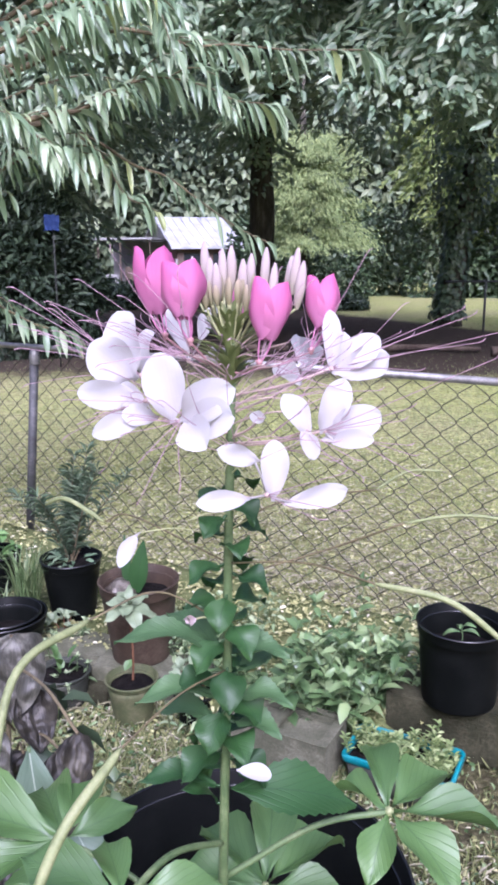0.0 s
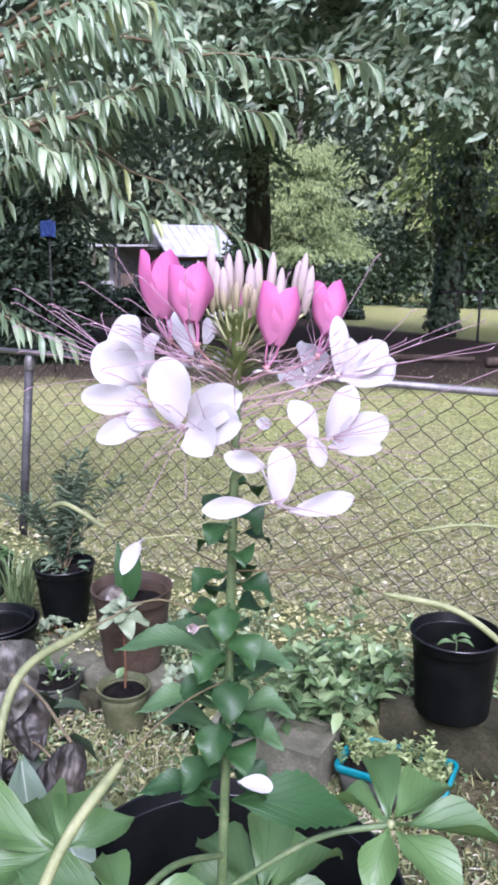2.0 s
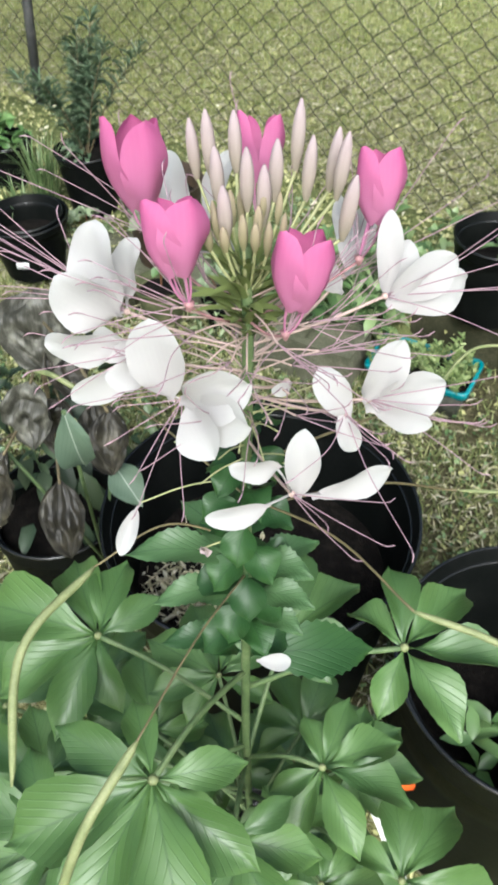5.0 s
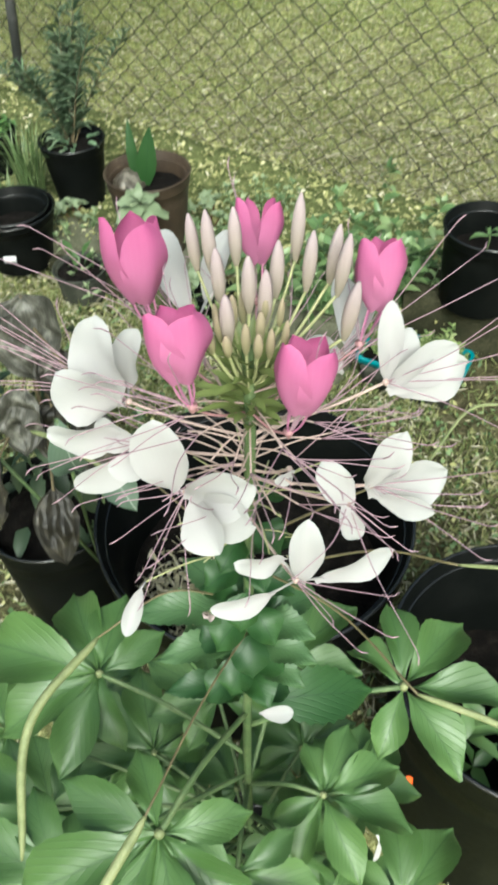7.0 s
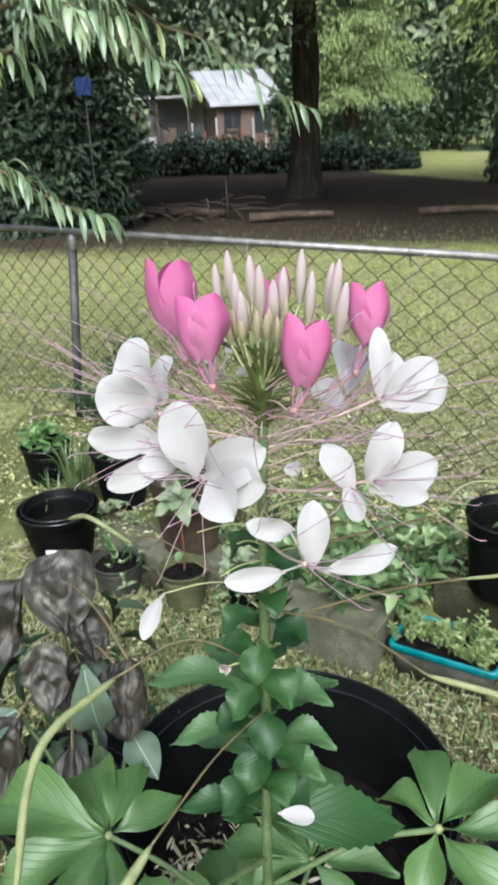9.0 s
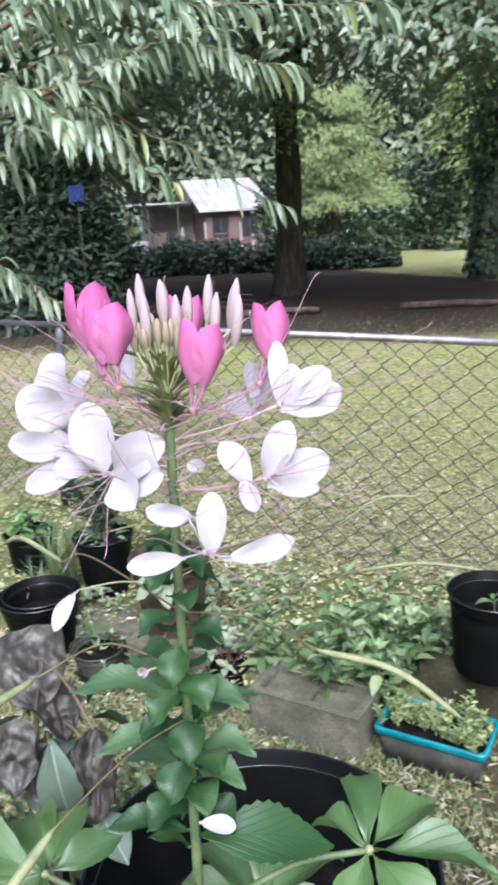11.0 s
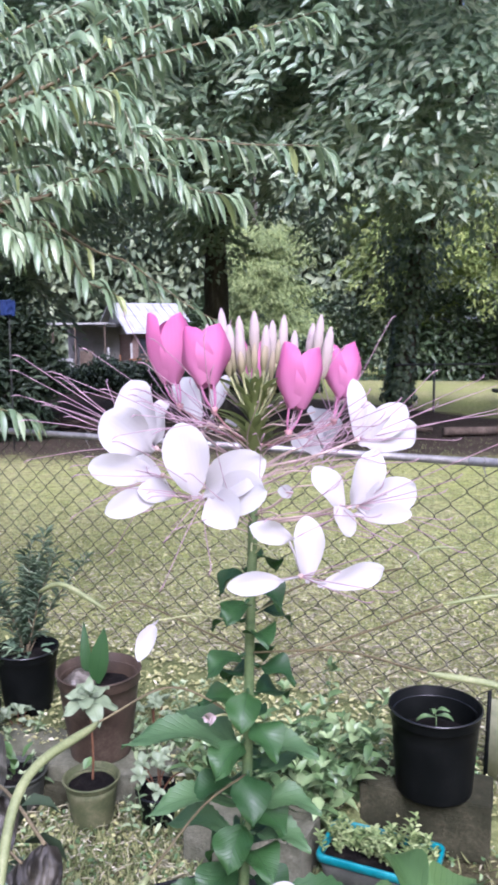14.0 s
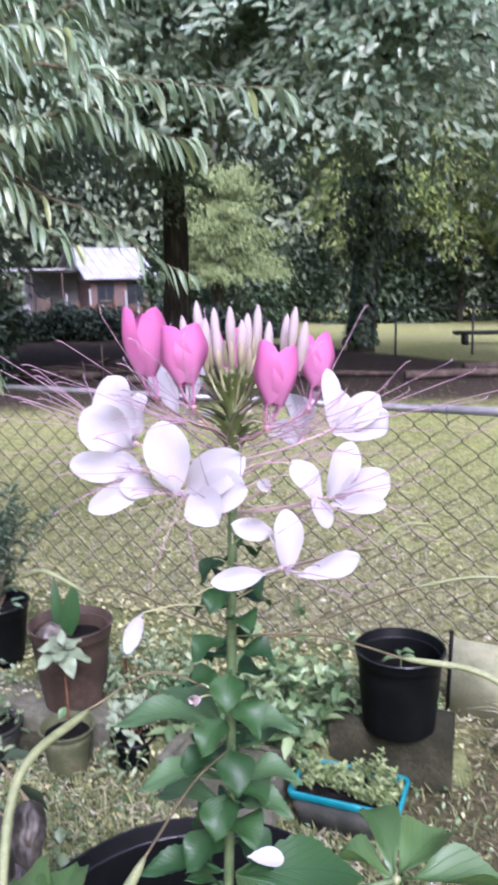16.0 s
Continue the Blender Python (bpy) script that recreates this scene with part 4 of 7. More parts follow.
hollow_block((-0.135, 2.53), (0.4, 0.19, 0.172), -22, "grey hollow concrete block edging the bed, weeds in its cores")
concrete_block((0.45, 2.7, 0.095), (0.42, 0.19, 0.205), -17, "mossy concrete block under a black pot", M_STONE)
concrete_block((-0.66, 2.98, 0.055), (0.46, 0.28, 0.12), -12, "worn concrete block edging the bed", M_CONCRETE)
concrete_block((-1.1, 3.1, 0.05), (0.46, 0.2, 0.12), -10, "worn concrete block edging the bed", M_CONCRETE)
concrete_block((-0.98, 2.94, 0.02), (0.4, 0.14, 0.07), -25, "flat worn stone lying on the ground", M_STONE)


def iron_stake():
    s = thing("iron_stake", (0.7, 2.9, 0.0), "thin black iron stake behind the block", "stake")
    part("rod", tube(bmesh.new(), [(0.695, 2.9, -0.05), (0.698, 2.902, 0.2), (0.704, 2.905, 0.42)], 0.008, 8), M_PLASTIC, s)
    t = thing("weathered_sheet", (0.95, 2.96, 0.0), "pale greenish weathered sheet leaning by the chain-link fence", "sheet")
    bm = bmesh.new()
    slab(bm, (0.99, 2.95, 0.125), (0.56, 0.012, 0.36), -26, 0.003, -8)
    part("board", bm, M_SHEET, t)


iron_stake()


def teal_tray():
    c = Vector((0.264, 2.42, 0.0))
    t = thing("seed_tray", c, "teal-rimmed rectangular tray full of seedlings on the ground", "planter tray")
    turn = -21
    m = pose(*c, 0, 0, turn)
    L, W, H = 0.355, 0.2, 0.135

    def ring(bm, l, w, z, r=0.022):
        out = []
        for sx, sy, a0 in ((1, 1, 0), (-1, 1, 90), (-1, -1, 180), (1, -1, 270)):
            for k in range(4):
                a = radians(a0 + k * 30)
                out.append(bm.verts.new(m @ Vector((sx * (l / 2 - r) + r * math.cos(a), sy * (w / 2 - r) + r * math.sin(a), z))))
        return out

    def bridge(bm, rings):
        for a, b in zip(rings, rings[1:]):
            for k in range(16):
                bm.faces.new((a[k], a[(k + 1) % 16], b[(k + 1) % 16], b[k]))

    bm = bmesh.new()
    r = [ring(bm, L * 0.84, W * 0.8, 0.0), ring(bm, L * 0.955, W * 0.935, H - 0.02), ring(bm, L * 0.945, W * 0.925, H - 0.02), ring(bm, L * 0.83, W * 0.79, 0.008)]
    bridge(bm, r)
    bm.faces.new(r[0][::-1])
    bm.faces.new(r[-1])
    part("tray_body", bm, M_GREYPLASTIC, t, "dull grey-green plastic body")
    bm = bmesh.new()
    r = [ring(bm, L * 0.95, W * 0.93, H - 0.028), ring(bm, L * 1.0, W * 1.0, H - 0.024), ring(bm, L * 1.01, W * 1.012, H - 0.006), ring(bm, L * 0.995, W * 0.99, H), ring(bm, L * 0.945, W * 0.915, H), ring(bm, L * 0.93, W * 0.9, H - 0.006), ring(bm, L * 0.925, W * 0.895, H - 0.03)]
    bridge(bm, r)
    part("rim", bm, M_TEAL, t, "teal plastic rim")
    bm = bmesh.new()
    r = ring(bm, L * 0.93, W * 0.9, H - 0.03)
    bm.faces.new(r)
    bmesh.ops.triangulate(bm, faces=bm.faces[:])
    part("soil", bm, M_SOIL, t, "dark potting soil")
    s = thing("seedlings", c + Vector((0, 0, H - 0.035)), "crowd of small pale green seedlings in the tray", "seedlings")
    tagged(s, "crowd of small pale green seedlings in the tray", "seedlings", kind="stuff")
    P, D = [], []
    for _ in range(84):
        q = m @ Vector((random.uniform(-0.45, 0.45) * L, random.uniform(-0.44, 0.44) * W, H - 0.03))
        h = random.uniform(0.015, 0.06) * (1.8 if random.random() < 0.15 else 1)
        lean = Vector((random.uniform(-0.4, 0.4), random.uniform(-0.4, 0.4), 1)) * h
        for i in range(5):
            p = q + lean * (0.35 + 0.65 * i / 4)
            whorl(P, D, p, 3, 0.024, 0.0105, 0.8, 0.35)
    leaves_part("foliage", P, D, M_SPROUT, s, 0.15)


teal_tray()


def herb_mass(name, label, spots, height, leaf, material, seed, gap=0.035, broad=0.41):
    """A leafy herb: many upright stems with opposite leaves."""
    random.seed(seed)
    x0, y0 = spots[0][:2]
    s = thing(name, (x0, y0, 0.09), label, "herb")
    P, D = [], []
    for x, y, r, n in spots:
        for _ in range(n):
            a, d = random.random() * 6.283, r * random.random() ** 0.6
            b = Vector((x + math.cos(a) * d, y + math.sin(a) * d, 0.06))
            h = height * random.uniform(0.4, 1.08)
            lean = Vector((math.cos(a) * 0.35 * d / r + random.uniform(-0.15, 0.15), math.sin(a) * 0.35 * d / r + random.uniform(-0.15, 0.15), 1))
            tip = b + lean * h
            part("stem", tube(bmesh.new(), [b, b.lerp(tip, 0.5) + Vector((0, 0, 0.01)), tip], [0.0028, 0.0022, 0.0014], 5), M_STEM, s)
            k = 0.3
            turn = random.random() * 3
            while k < 1.0:
                p = b.lerp(tip, k)
                turn += 1.57
                for side in (0, math.pi):
                    q = turn + side
                    size = leaf * random.uniform(0.5, 1.1) * (1.1 - 0.4 * k)
                    P.append((*p, size, size * random.uniform(broad - 0.05, broad + 0.05)))
                    D.append((math.cos(q), math.sin(q), random.uniform(-0.4, 0.75)))
                k += gap / max(h, 0.05)
            whorl(P, D, tip, 4, leaf * 0.55, leaf * 0.3, 0.5, 0.8)
    leaves_part("foliage", P, D, material, s, 0.22)


herb_mass("mint_clump", "bushy mint-like herb with broad green leaves in the bed", [(0.04, 2.72, 0.13, 20), (0.2, 2.8, 0.12, 14), (-0.2, 2.8, 0.13, 10), (0.1, 2.98, 0.18, 8), (-0.12, 2.67, 0.06, 8), (0.03, 2.62, 0.07, 10)], 0.3, 0.105, M_MINT, 3, 0.05, 0.5)
herb_mass("low_herb", "low light green herb growing in the bed", [(-0.46, 3.02, 0.13, 26), (-0.35, 3.25, 0.14, 16)], 0.23, 0.055, M_HERB, 5)
herb_mass("weeds", "small broad-leaved weeds by the pots", [(-0.95, 2.78, 0.08, 5), (-1.12, 3.08, 0.1, 9), (-0.5, 2.62, 0.06, 5)], 0.11, 0.05, M_HERB, 6)
herb_mass("weeds", "small weeds beside the concrete block", [(0.3, 2.86, 0.1, 10), (0.6, 2.88, 0.1, 6)], 0.14, 0.04, M_BROADLEAF, 8)


# ---- wilted plants and the big tubs ----
def wilted_material(name, dark, mid, pale):
    """A withered leaf: dull, with paler veins fanning out from its stalk (v runs round it)."""
    n = Nodes(name)
    sep = n.add("SeparateXYZ")
    n.put(n.add("UVMap", uv_map="leaf").outputs["UV"], sep.inputs[0])
    rough_spots = n.noise(26.0, 4.0, 0.6)
    wave = n.math("SINE", n.math("ADD", n.math("MULTIPLY", sep.outputs[1], 130.0), n.math("MULTIPLY", rough_spots, 7.0)))
    vein = n.math("POWER", n.math("MAXIMUM", wave, 0.0), 3.0)
    base = n.ramp(rough_spots, [(0.3, dark), (0.52, mid), (0.74, pale)])
    n.color(n.mix(n.math("MULTIPLY", vein, n.math("MULTIPLY", rough_spots, 0.3)), base, pale))
    n.rough(0.5, 0.4)
    n.bump(n.math("ADD", n.math("MULTIPLY", wave, 0.08), n.noise(60.0, 3.0)), 0.5, 0.003)
    n.translucent(mid, 0.12)
    return n.mat


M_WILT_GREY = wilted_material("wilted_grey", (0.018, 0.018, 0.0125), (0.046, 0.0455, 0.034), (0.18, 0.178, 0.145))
# brown of dead leaves, darkened further for the shadow low on the plant
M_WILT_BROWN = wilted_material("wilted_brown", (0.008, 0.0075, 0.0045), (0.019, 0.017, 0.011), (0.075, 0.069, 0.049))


def wilted_leaf(top, width, length, seed, lean, material, plant, node):
    """A broad leaf gone limp: it leaves its stalk level, folds over and hangs, crumpled, its edges falling back. lean: the way it hangs out."""
    top = Vector(top)
    bm = bmesh.new()
    uv = bm.loops.layers.uv.new("leaf")
    out = Vector((math.cos(lean), math.sin(lean), 0))
    side = Vector((0, 0, 1)).cross(out)
    shape = finer((0.1, 0.66, 0.94, 1.0, 0.92, 0.74, 0.48, 0.06), 25)
    cols = 21
    at, grid = top - out * length * 0.06, []
    for i, w in enumerate(shape):
        u = i / (len(shape) - 1)
        bend = 0.25 + min(1.0, u * 2.2) * 1.0 + 0.25 * math.sin(u * 5 + seed)
        d = out * math.cos(bend) - Vector((0, 0, 1)) * math.sin(bend)
        up = side.cross(d)
        row = []
        for k in range(cols):
            v = k / (cols - 1) * 2 - 1
            q = Vector((u * 3.2, v * 2.4, seed * 1.7))
            crease = 0.16 * (1 - 2.4 * abs(noise.noise(q * 0.9))) + 0.05 * (1 - 2.4 * abs(noise.noise(q * 2.3)))
            ridge = 0.003 * math.cos(v * 11 * (0.6 + 0.4 * u)) * min(1.0, 3 * u)
            fall = 0.26 * abs(v) ** 1.5 * (1 + 0.4 * noise.noise(Vector((v, seed, u * 2))))
            off = side * (v * w * width * 0.5 * (1 - 0.16 * abs(v))) - up * (fall - crease - ridge) * width * w
            off += d * width * (0.1 * noise.noise(Vector((v * 2, seed, 7))) * u + 0.03 * abs(v) * (1 - u))
            row.append((bm.verts.new(at + off), u, v * 0.5 + 0.5))
        grid.append(row)
        at = at + d * (length / (len(shape) - 1))
    for a, b in zip(grid, grid[1:]):
        for k in range(cols - 1):
            quad = (a[k], a[k + 1], b[k + 1], b[k])
            f = bm.faces.new([p[0] for p in quad])
            for loop, p in zip(f.loops, quad):
                loop[uv].uv = (p[1], p[2])
    leaf = part("leaf", bm, material, plant)
    part("leaf_stalk", tube(bmesh.new(), curve_points([node, node.lerp(top, 0.6) + Vector((0, 0, 0.025)), top], 5), 0.0028, 7), M_TWIG, leaf)


def wilted_plant(at, label, leaves, materials, seed):
    """A limp plant: one stem from the pot, each leaf on a long stalk."""
    random.seed(seed)
    w = thing("wilted_plant", (at[0], at[1], 0.3), label, "plant")
    stem = [Vector((at[0], at[1], 0.3)), Vector((at[0] - 0.01, at[1], 0.6)), Vector((at[0] + 0.01, at[1] + 0.01, 0.93))]
    part("stem", tube(bmesh.new(), curve_points(stem, 6), 0.006, 8), M_TWIG, w)
    for k, (x, y, z, width, length, lean) in enumerate(leaves):
        wilted_leaf((x, y, z), width, length, seed + 3 * k, lean, materials[k], w, stem[0].lerp(stem[2], min(0.98, max(0.1, (z - 0.4) / 0.63))))
    P, D = [], []
    for k in range(60):
        a = random.random() * 6.283
        r = 0.17 * math.sqrt(random.random())
        P.append((at[0] - 0.04 + math.cos(a) * r, at[1] + math.sin(a) * r, random.uniform(0.38, 0.78), random.uniform(0.06, 0.12), random.uniform(0.025, 0.05)))
        D.append((math.cos(a) * 0.7, math.sin(a) * 0.7, random.uniform(-1.0, 0.2)))
    # near-black green doubles for the shadow among these dead leaves
    leaves_part("dry_leaves", P, D, M_DARKSHRUB, w, 0.3, 0.15, "dull withered leaves low on the plant, darkened for the shadow there")


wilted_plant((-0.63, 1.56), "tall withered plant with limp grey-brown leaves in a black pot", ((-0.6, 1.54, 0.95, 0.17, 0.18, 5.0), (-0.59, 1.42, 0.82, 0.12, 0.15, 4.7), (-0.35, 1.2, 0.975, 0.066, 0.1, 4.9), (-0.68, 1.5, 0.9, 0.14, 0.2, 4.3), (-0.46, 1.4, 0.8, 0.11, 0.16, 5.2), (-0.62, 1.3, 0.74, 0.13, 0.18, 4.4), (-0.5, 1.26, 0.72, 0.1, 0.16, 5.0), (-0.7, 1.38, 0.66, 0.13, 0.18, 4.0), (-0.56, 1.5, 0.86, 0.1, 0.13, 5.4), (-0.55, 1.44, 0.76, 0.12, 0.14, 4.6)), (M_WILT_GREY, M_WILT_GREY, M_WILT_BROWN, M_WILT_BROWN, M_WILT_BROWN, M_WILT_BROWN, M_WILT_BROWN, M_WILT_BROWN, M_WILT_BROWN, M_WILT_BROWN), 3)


def silver_plant(at, label, leaves):
    """Large ovate striped leaves on short stalks. leaves: start, way and width of each."""
    at = Vector(at)
    s = thing("silver_plant", at, label, "plant")
    for x, y, z, dx, dy, dz, w in leaves:
        b = at + Vector((x, y, z))
        bm = blade(bmesh.new(), b, b + Vector((dx, dy, dz)), w, (0.2, -0.6, 0.8), 0.14, 0.2, finer(OVATE), 0.09, 7)
        leaf = part("leaf", bm, M_STRIPED, s)
        part("leaf_stalk", tube(bmesh.new(), [at - Vector((0, 0, 0.02)), at.lerp(b, 0.6), b], 0.004, 6), M_STEM, leaf)


silver_plant((-0.5, 1.36, 0.36), "plant with silvery green striped leaves in a black pot", ((0.03, -0.07, 0.52, 0.0, 0.03, -0.17, 0.075), (-0.13, -0.04, 0.38, -0.1, -0.06, -0.06, 0.08), (0.06, 0.02, 0.3, 0.07, -0.06, -0.06, 0.07)))
nursery_pot("plant_tub", (-0.14, 1.38, 0.0), 0.325, 0.56, 0.26, M_PLASTIC, "large black plastic tub with straw-strewn soil", 0.23, 0.008)
nursery_pot("plant_tub", (0.38, 1.072, 0.0), 0.24, 0.6, 0.215, M_PLASTIC, "tall black plastic pot with a small weed", 0.26, 0.007)
nursery_pot("plant_tub", (-0.64, 1.47, 0.0), 0.16, 0.4, 0.13, M_PLASTIC, "black plastic pot with withered plants beside the tub", 0.06, 0.007)
herb_mass("dark_leaf_plant", "dark broad-leaved plant filling a black pot", [(-0.66, 1.5, 0.08, 8)], 0.62, 0.07, M_IVY, 14)


def tub_litter():
    s = thing("straw", (-0.2, 1.2, 0.33), "dry straw and leaf bits on the tub's soil", "straw", kind="stuff")
    n = 900
    P = np.stack([-0.25 + 0.075 * rng.normal(size=n), 1.28 + 0.075 * rng.normal(size=n), 0.338 + 0.012 * rng.random(n)], 1)
    P = P[np.hypot(P[:, 0] + 0.14, P[:, 1] - 1.38) < 0.268]
    n = len(P)
    b = rng.random(n) * 6.283
    D = np.stack([np.cos(b), np.sin(b), rng.normal(size=n) * 0.3], 1)
    V, T = leaf_cloud(P, D, np.tile((0, 0, 1.0), (n, 1)) + rng.normal(size=(n, 3)) * 0.4, 0.012 + 0.04 * rng.random(n) ** 2, 0.002 + 0.011 * rng.random(n) ** 3, 0.1, 0.1, simple=True)
    fast_part("straw_bits", V, T, M_DRY, s)
    w = thing("weed", (0.42, 1.03, 0.34), "small toothed-leaved weed in a black pot", "plant")
    P, D = [], []
    for k in range(7):
        a = k * 1.9
        q = Vector((0.36 + 0.07 * math.cos(a), 1.0 + 0.06 * math.sin(a), 0.37 + 0.014 * k))
        whorl(P, D, q, 4, 0.075, 0.03, 0.8, 0.4)
    part("stem", tube(bmesh.new(), [(0.36, 1.0, 0.32), (0.365, 1.0, 0.4), (0.36, 1.005, 0.47)], 0.003, 6), M_STEM, w)
    leaves_part("foliage", P, D, M_BROADLEAF, w, 0.2)


tub_litter()


# ---- peach tree, over the fence ----
def hanging_leaves(P, D, L, W, sag):
    """Long folded leaves that start outwards and bend over to hang down like sickles."""
    n = len(P)
    D = D / np.linalg.norm(D, axis=1, keepdims=True)
    down = np.array((0.0, 0.0, -1.0))
    S0 = np.cross(D, down)
    S0 /= np.linalg.norm(S0, axis=1, keepdims=True) + 1e-9
    turn = (rng.normal(size=n) * 1.1)[:, None]
    S = S0 * np.cos(turn) + np.cross(D, S0) * np.sin(turn)
    widths = (0.1, 0.55, 0.86, 1.0, 0.94, 0.74, 0.42, 0.03)
    k = len(widths)
    step = (L / (k - 1))[:, None]
    rows, at = [], P.copy()
    for i, w in enumerate(widths):
        d = D + down * sag[:, None] * (i / (k - 1)) ** 1.25 * 4.2
        d = d / np.linalg.norm(d, axis=1, keepdims=True)
        side = S - d * (S * d).sum(1, keepdims=True)
        side /= np.linalg.norm(side, axis=1, keepdims=True) + 1e-9
        up = np.cross(side, d)
        half = (W * w / 2)[:, None]
        rows += [at + side * half + up * half * 0.45, at, at - side * half + up * half * 0.45]
        at = at + d * step
    V = np.stack(rows, axis=1).reshape(-1, 3)
    tri = []
    for i in range(k - 1):
        for j in (0, 1):
            a = 3 * i + j
            tri += [(a, a + 1, a + 4), (a, a + 4, a + 3)]
    T = (np.arange(n)[:, None, None] * (3 * k) + np.array(tri)[None]).reshape(-1, 3)
    return V, T


def peach_tree():
    root = Vector((-3.05, 4.1, 0))
    t = thing("peach_tree", root, "peach tree with long drooping willow-like green leaves", "tree")
    crotch = Vector((-2.85, 4.15, 1.5))
    part("trunk", tube(bmesh.new(), curve_points([root - Vector((0, 0, 0.1)), root + Vector((0.05, 0, 0.7)), crotch], 6), [0.1 - 0.003 * i for i in range(13)], 14), M_BARK, t)
    # each limb: share of its length with side twigs, leaf spacing, way from the crotch to the tip
    limbs = [
        (0.55, 0.03, [crotch, (-2.1, 4.2, 2.3), (-1.46, 4.2, 2.67), (-1.1, 4.2, 2.85), (-0.81, 4.2, 3.02), (-0.58, 4.2, 3.08), (-0.3, 4.2, 3.14), (-0.03, 4.2, 3.2), (0.14, 4.2, 3.24), (0.19, 4.2, 3.21)]),
        (0.6, 0.03, [crotch, (-2.0, 4.05, 2.45), (-1.37, 4.0, 2.85), (-1.2, 4.0, 2.97), (-1.02, 4.0, 3.07), (-0.81, 4.0, 3.18), (-0.62, 4.0, 3.29)]),
        (0.6, 0.03, [crotch, (-2.0, 4.3, 2.6), (-1.2, 4.35, 3.0), (-0.89, 4.35, 3.18), (-0.6, 4.35, 3.28), (-0.45, 4.35, 3.36), (-0.31, 4.35, 3.4)]),
        (0.5, 0.027, [crotch, (-2.1, 4.1, 2.3), (-1.42, 4.1, 2.6), (-1.05, 4.1, 2.72), (-0.78, 4.1, 2.68), (-0.67, 4.1, 2.64), (-0.48, 4.1, 2.64), (-0.23, 4.1, 2.61), (0.02, 4.1, 2.6), (0.15, 4.1, 2.59), (0.19, 4.1, 2.54)]),
        (0.9, 0.026, [crotch, (-2.0, 3.95, 2.35), (-1.33, 3.85, 2.66), (-1.11, 3.85, 2.75), (-0.93, 3.85, 2.79), (-0.8, 3.85, 2.77), (-0.75, 3.85, 2.7)]),
        (0.7, 0.027, [crotch, (-2.0, 4.0, 2.15), (-1.41, 4.0, 2.33), (-1.19, 4.0, 2.36), (-0.99, 4.0, 2.45), (-0.82, 4.0, 2.49), (-0.61, 4.0, 2.45), (-0.45, 4.0, 2.38), (-0.31, 4.0, 2.36), (-0.25, 4.0, 2.32)]),
        (0.3, 0.045, [crotch, (-2.1, 4.25, 2.2), (-1.5, 4.25, 2.35), (-1.32, 4.25, 2.31), (-1.18, 4.25, 2.25), (-1.01, 4.25, 2.14), (-0.84, 4.25, 2.08), (-0.7, 4.25, 1.98), (-0.52, 4.25, 1.85), (-0.41, 4.25, 1.79), (-0.32, 4.25, 1.75)]),
        (0.3, 0.04, [crotch, (-2.0, 4.2, 2.15), (-1.5, 4.2, 2.33), (-1.31, 4.2, 2.29), (-1.17, 4.2, 2.2), (-1.09, 4.2, 2.06), (-1.02, 4.2, 1.97), (-0.94, 4.2, 1.94), (-0.87, 4.2, 1.9)]),
        (0.5, 0.028, [crotch, (-2.4, 4.3, 1.62), (-2.07, 4.3, 1.58), (-1.77, 4.3, 1.42), (-1.59, 4.3, 1.33), (-1.47, 4.3, 1.3), (-1.35, 4.3, 1.25)]),
        (0.8, 0.028, [crotch, (-2.2, 3.9, 2.1), (-1.65, 3.8, 2.34), (-1.49, 3.8, 2.31), (-1.34, 3.8, 2.22), (-1.29, 3.8, 2.17), (-1.26, 3.8, 2.1)]),
        (0.9, 0.027, [crotch, (-2.1, 3.95, 2.35), (-1.51, 3.9, 2.6), (-1.29, 3.9, 2.73), (-1.16, 3.9, 2.72), (-1.06, 3.9, 2.66)]),
        (0.7, 0.03, [crotch, (-2.2, 4.1, 1.95), (-1.75, 4.1, 2.06), (-1.58, 4.1, 2.14), (-1.37, 4.1, 2.19), (-1.2, 4.1, 2.18), (-1.09, 4.1, 2.11)]),
        (0.9, 0.03, [crotch, (-2.3, 4.3, 2.6), (-1.7, 4.4, 3.1), (-1.2, 4.4, 3.35), (-0.7, 4.4, 3.5)]),
        (0.9, 0.028, [crotch, (-2.4, 3.9, 2.3), (-1.9, 3.85, 2.75), (-1.55, 3.8, 3.0), (-1.25, 3.8, 3.12)]),
        (0.8, 0.03, [crotch, (-2.3, 4.4, 2.2), (-1.8, 4.5, 2.5), (-1.3, 4.5, 2.62), (-0.95, 4.5, 2.5)]),
    ]
    P, D, sag = [], [], []
    for branching, gap, limb in limbs:
        pts = curve_points(limb, 8)
        n = len(pts)
        part("limb", tube(bmesh.new(), pts, [0.02 * (1 - i / n) ** 2.2 + 0.0024 for i in range(n)], 7), M_TWIG, t)
        twigs = [(pts[int(n * 0.22):], 1.0)]
        for j in range(int(n * 0.2), int(n * branching), 4):
            a = pts[j]
            d = (pts[min(j + 3, n - 1)] - pts[j]).normalized()
            out = (d + Vector((random.uniform(-0.1, 0.5), random.uniform(-0.8, 0.8), random.uniform(-0.35, 0.35)))).normalized()
            l = random.uniform(0.14, 0.32)
            tw = curve_points([a, a + out * l * 0.5 + Vector((0, 0, 0.02)), a + out * l - Vector((0, 0, 0.04))], 6)
            part("twig", tube(bmesh.new(), tw, [0.0032 - 0.0016 * i / len(tw) for i in range(len(tw))], 5), M_TWIG, t)
            twigs.append((tw, 0.95))
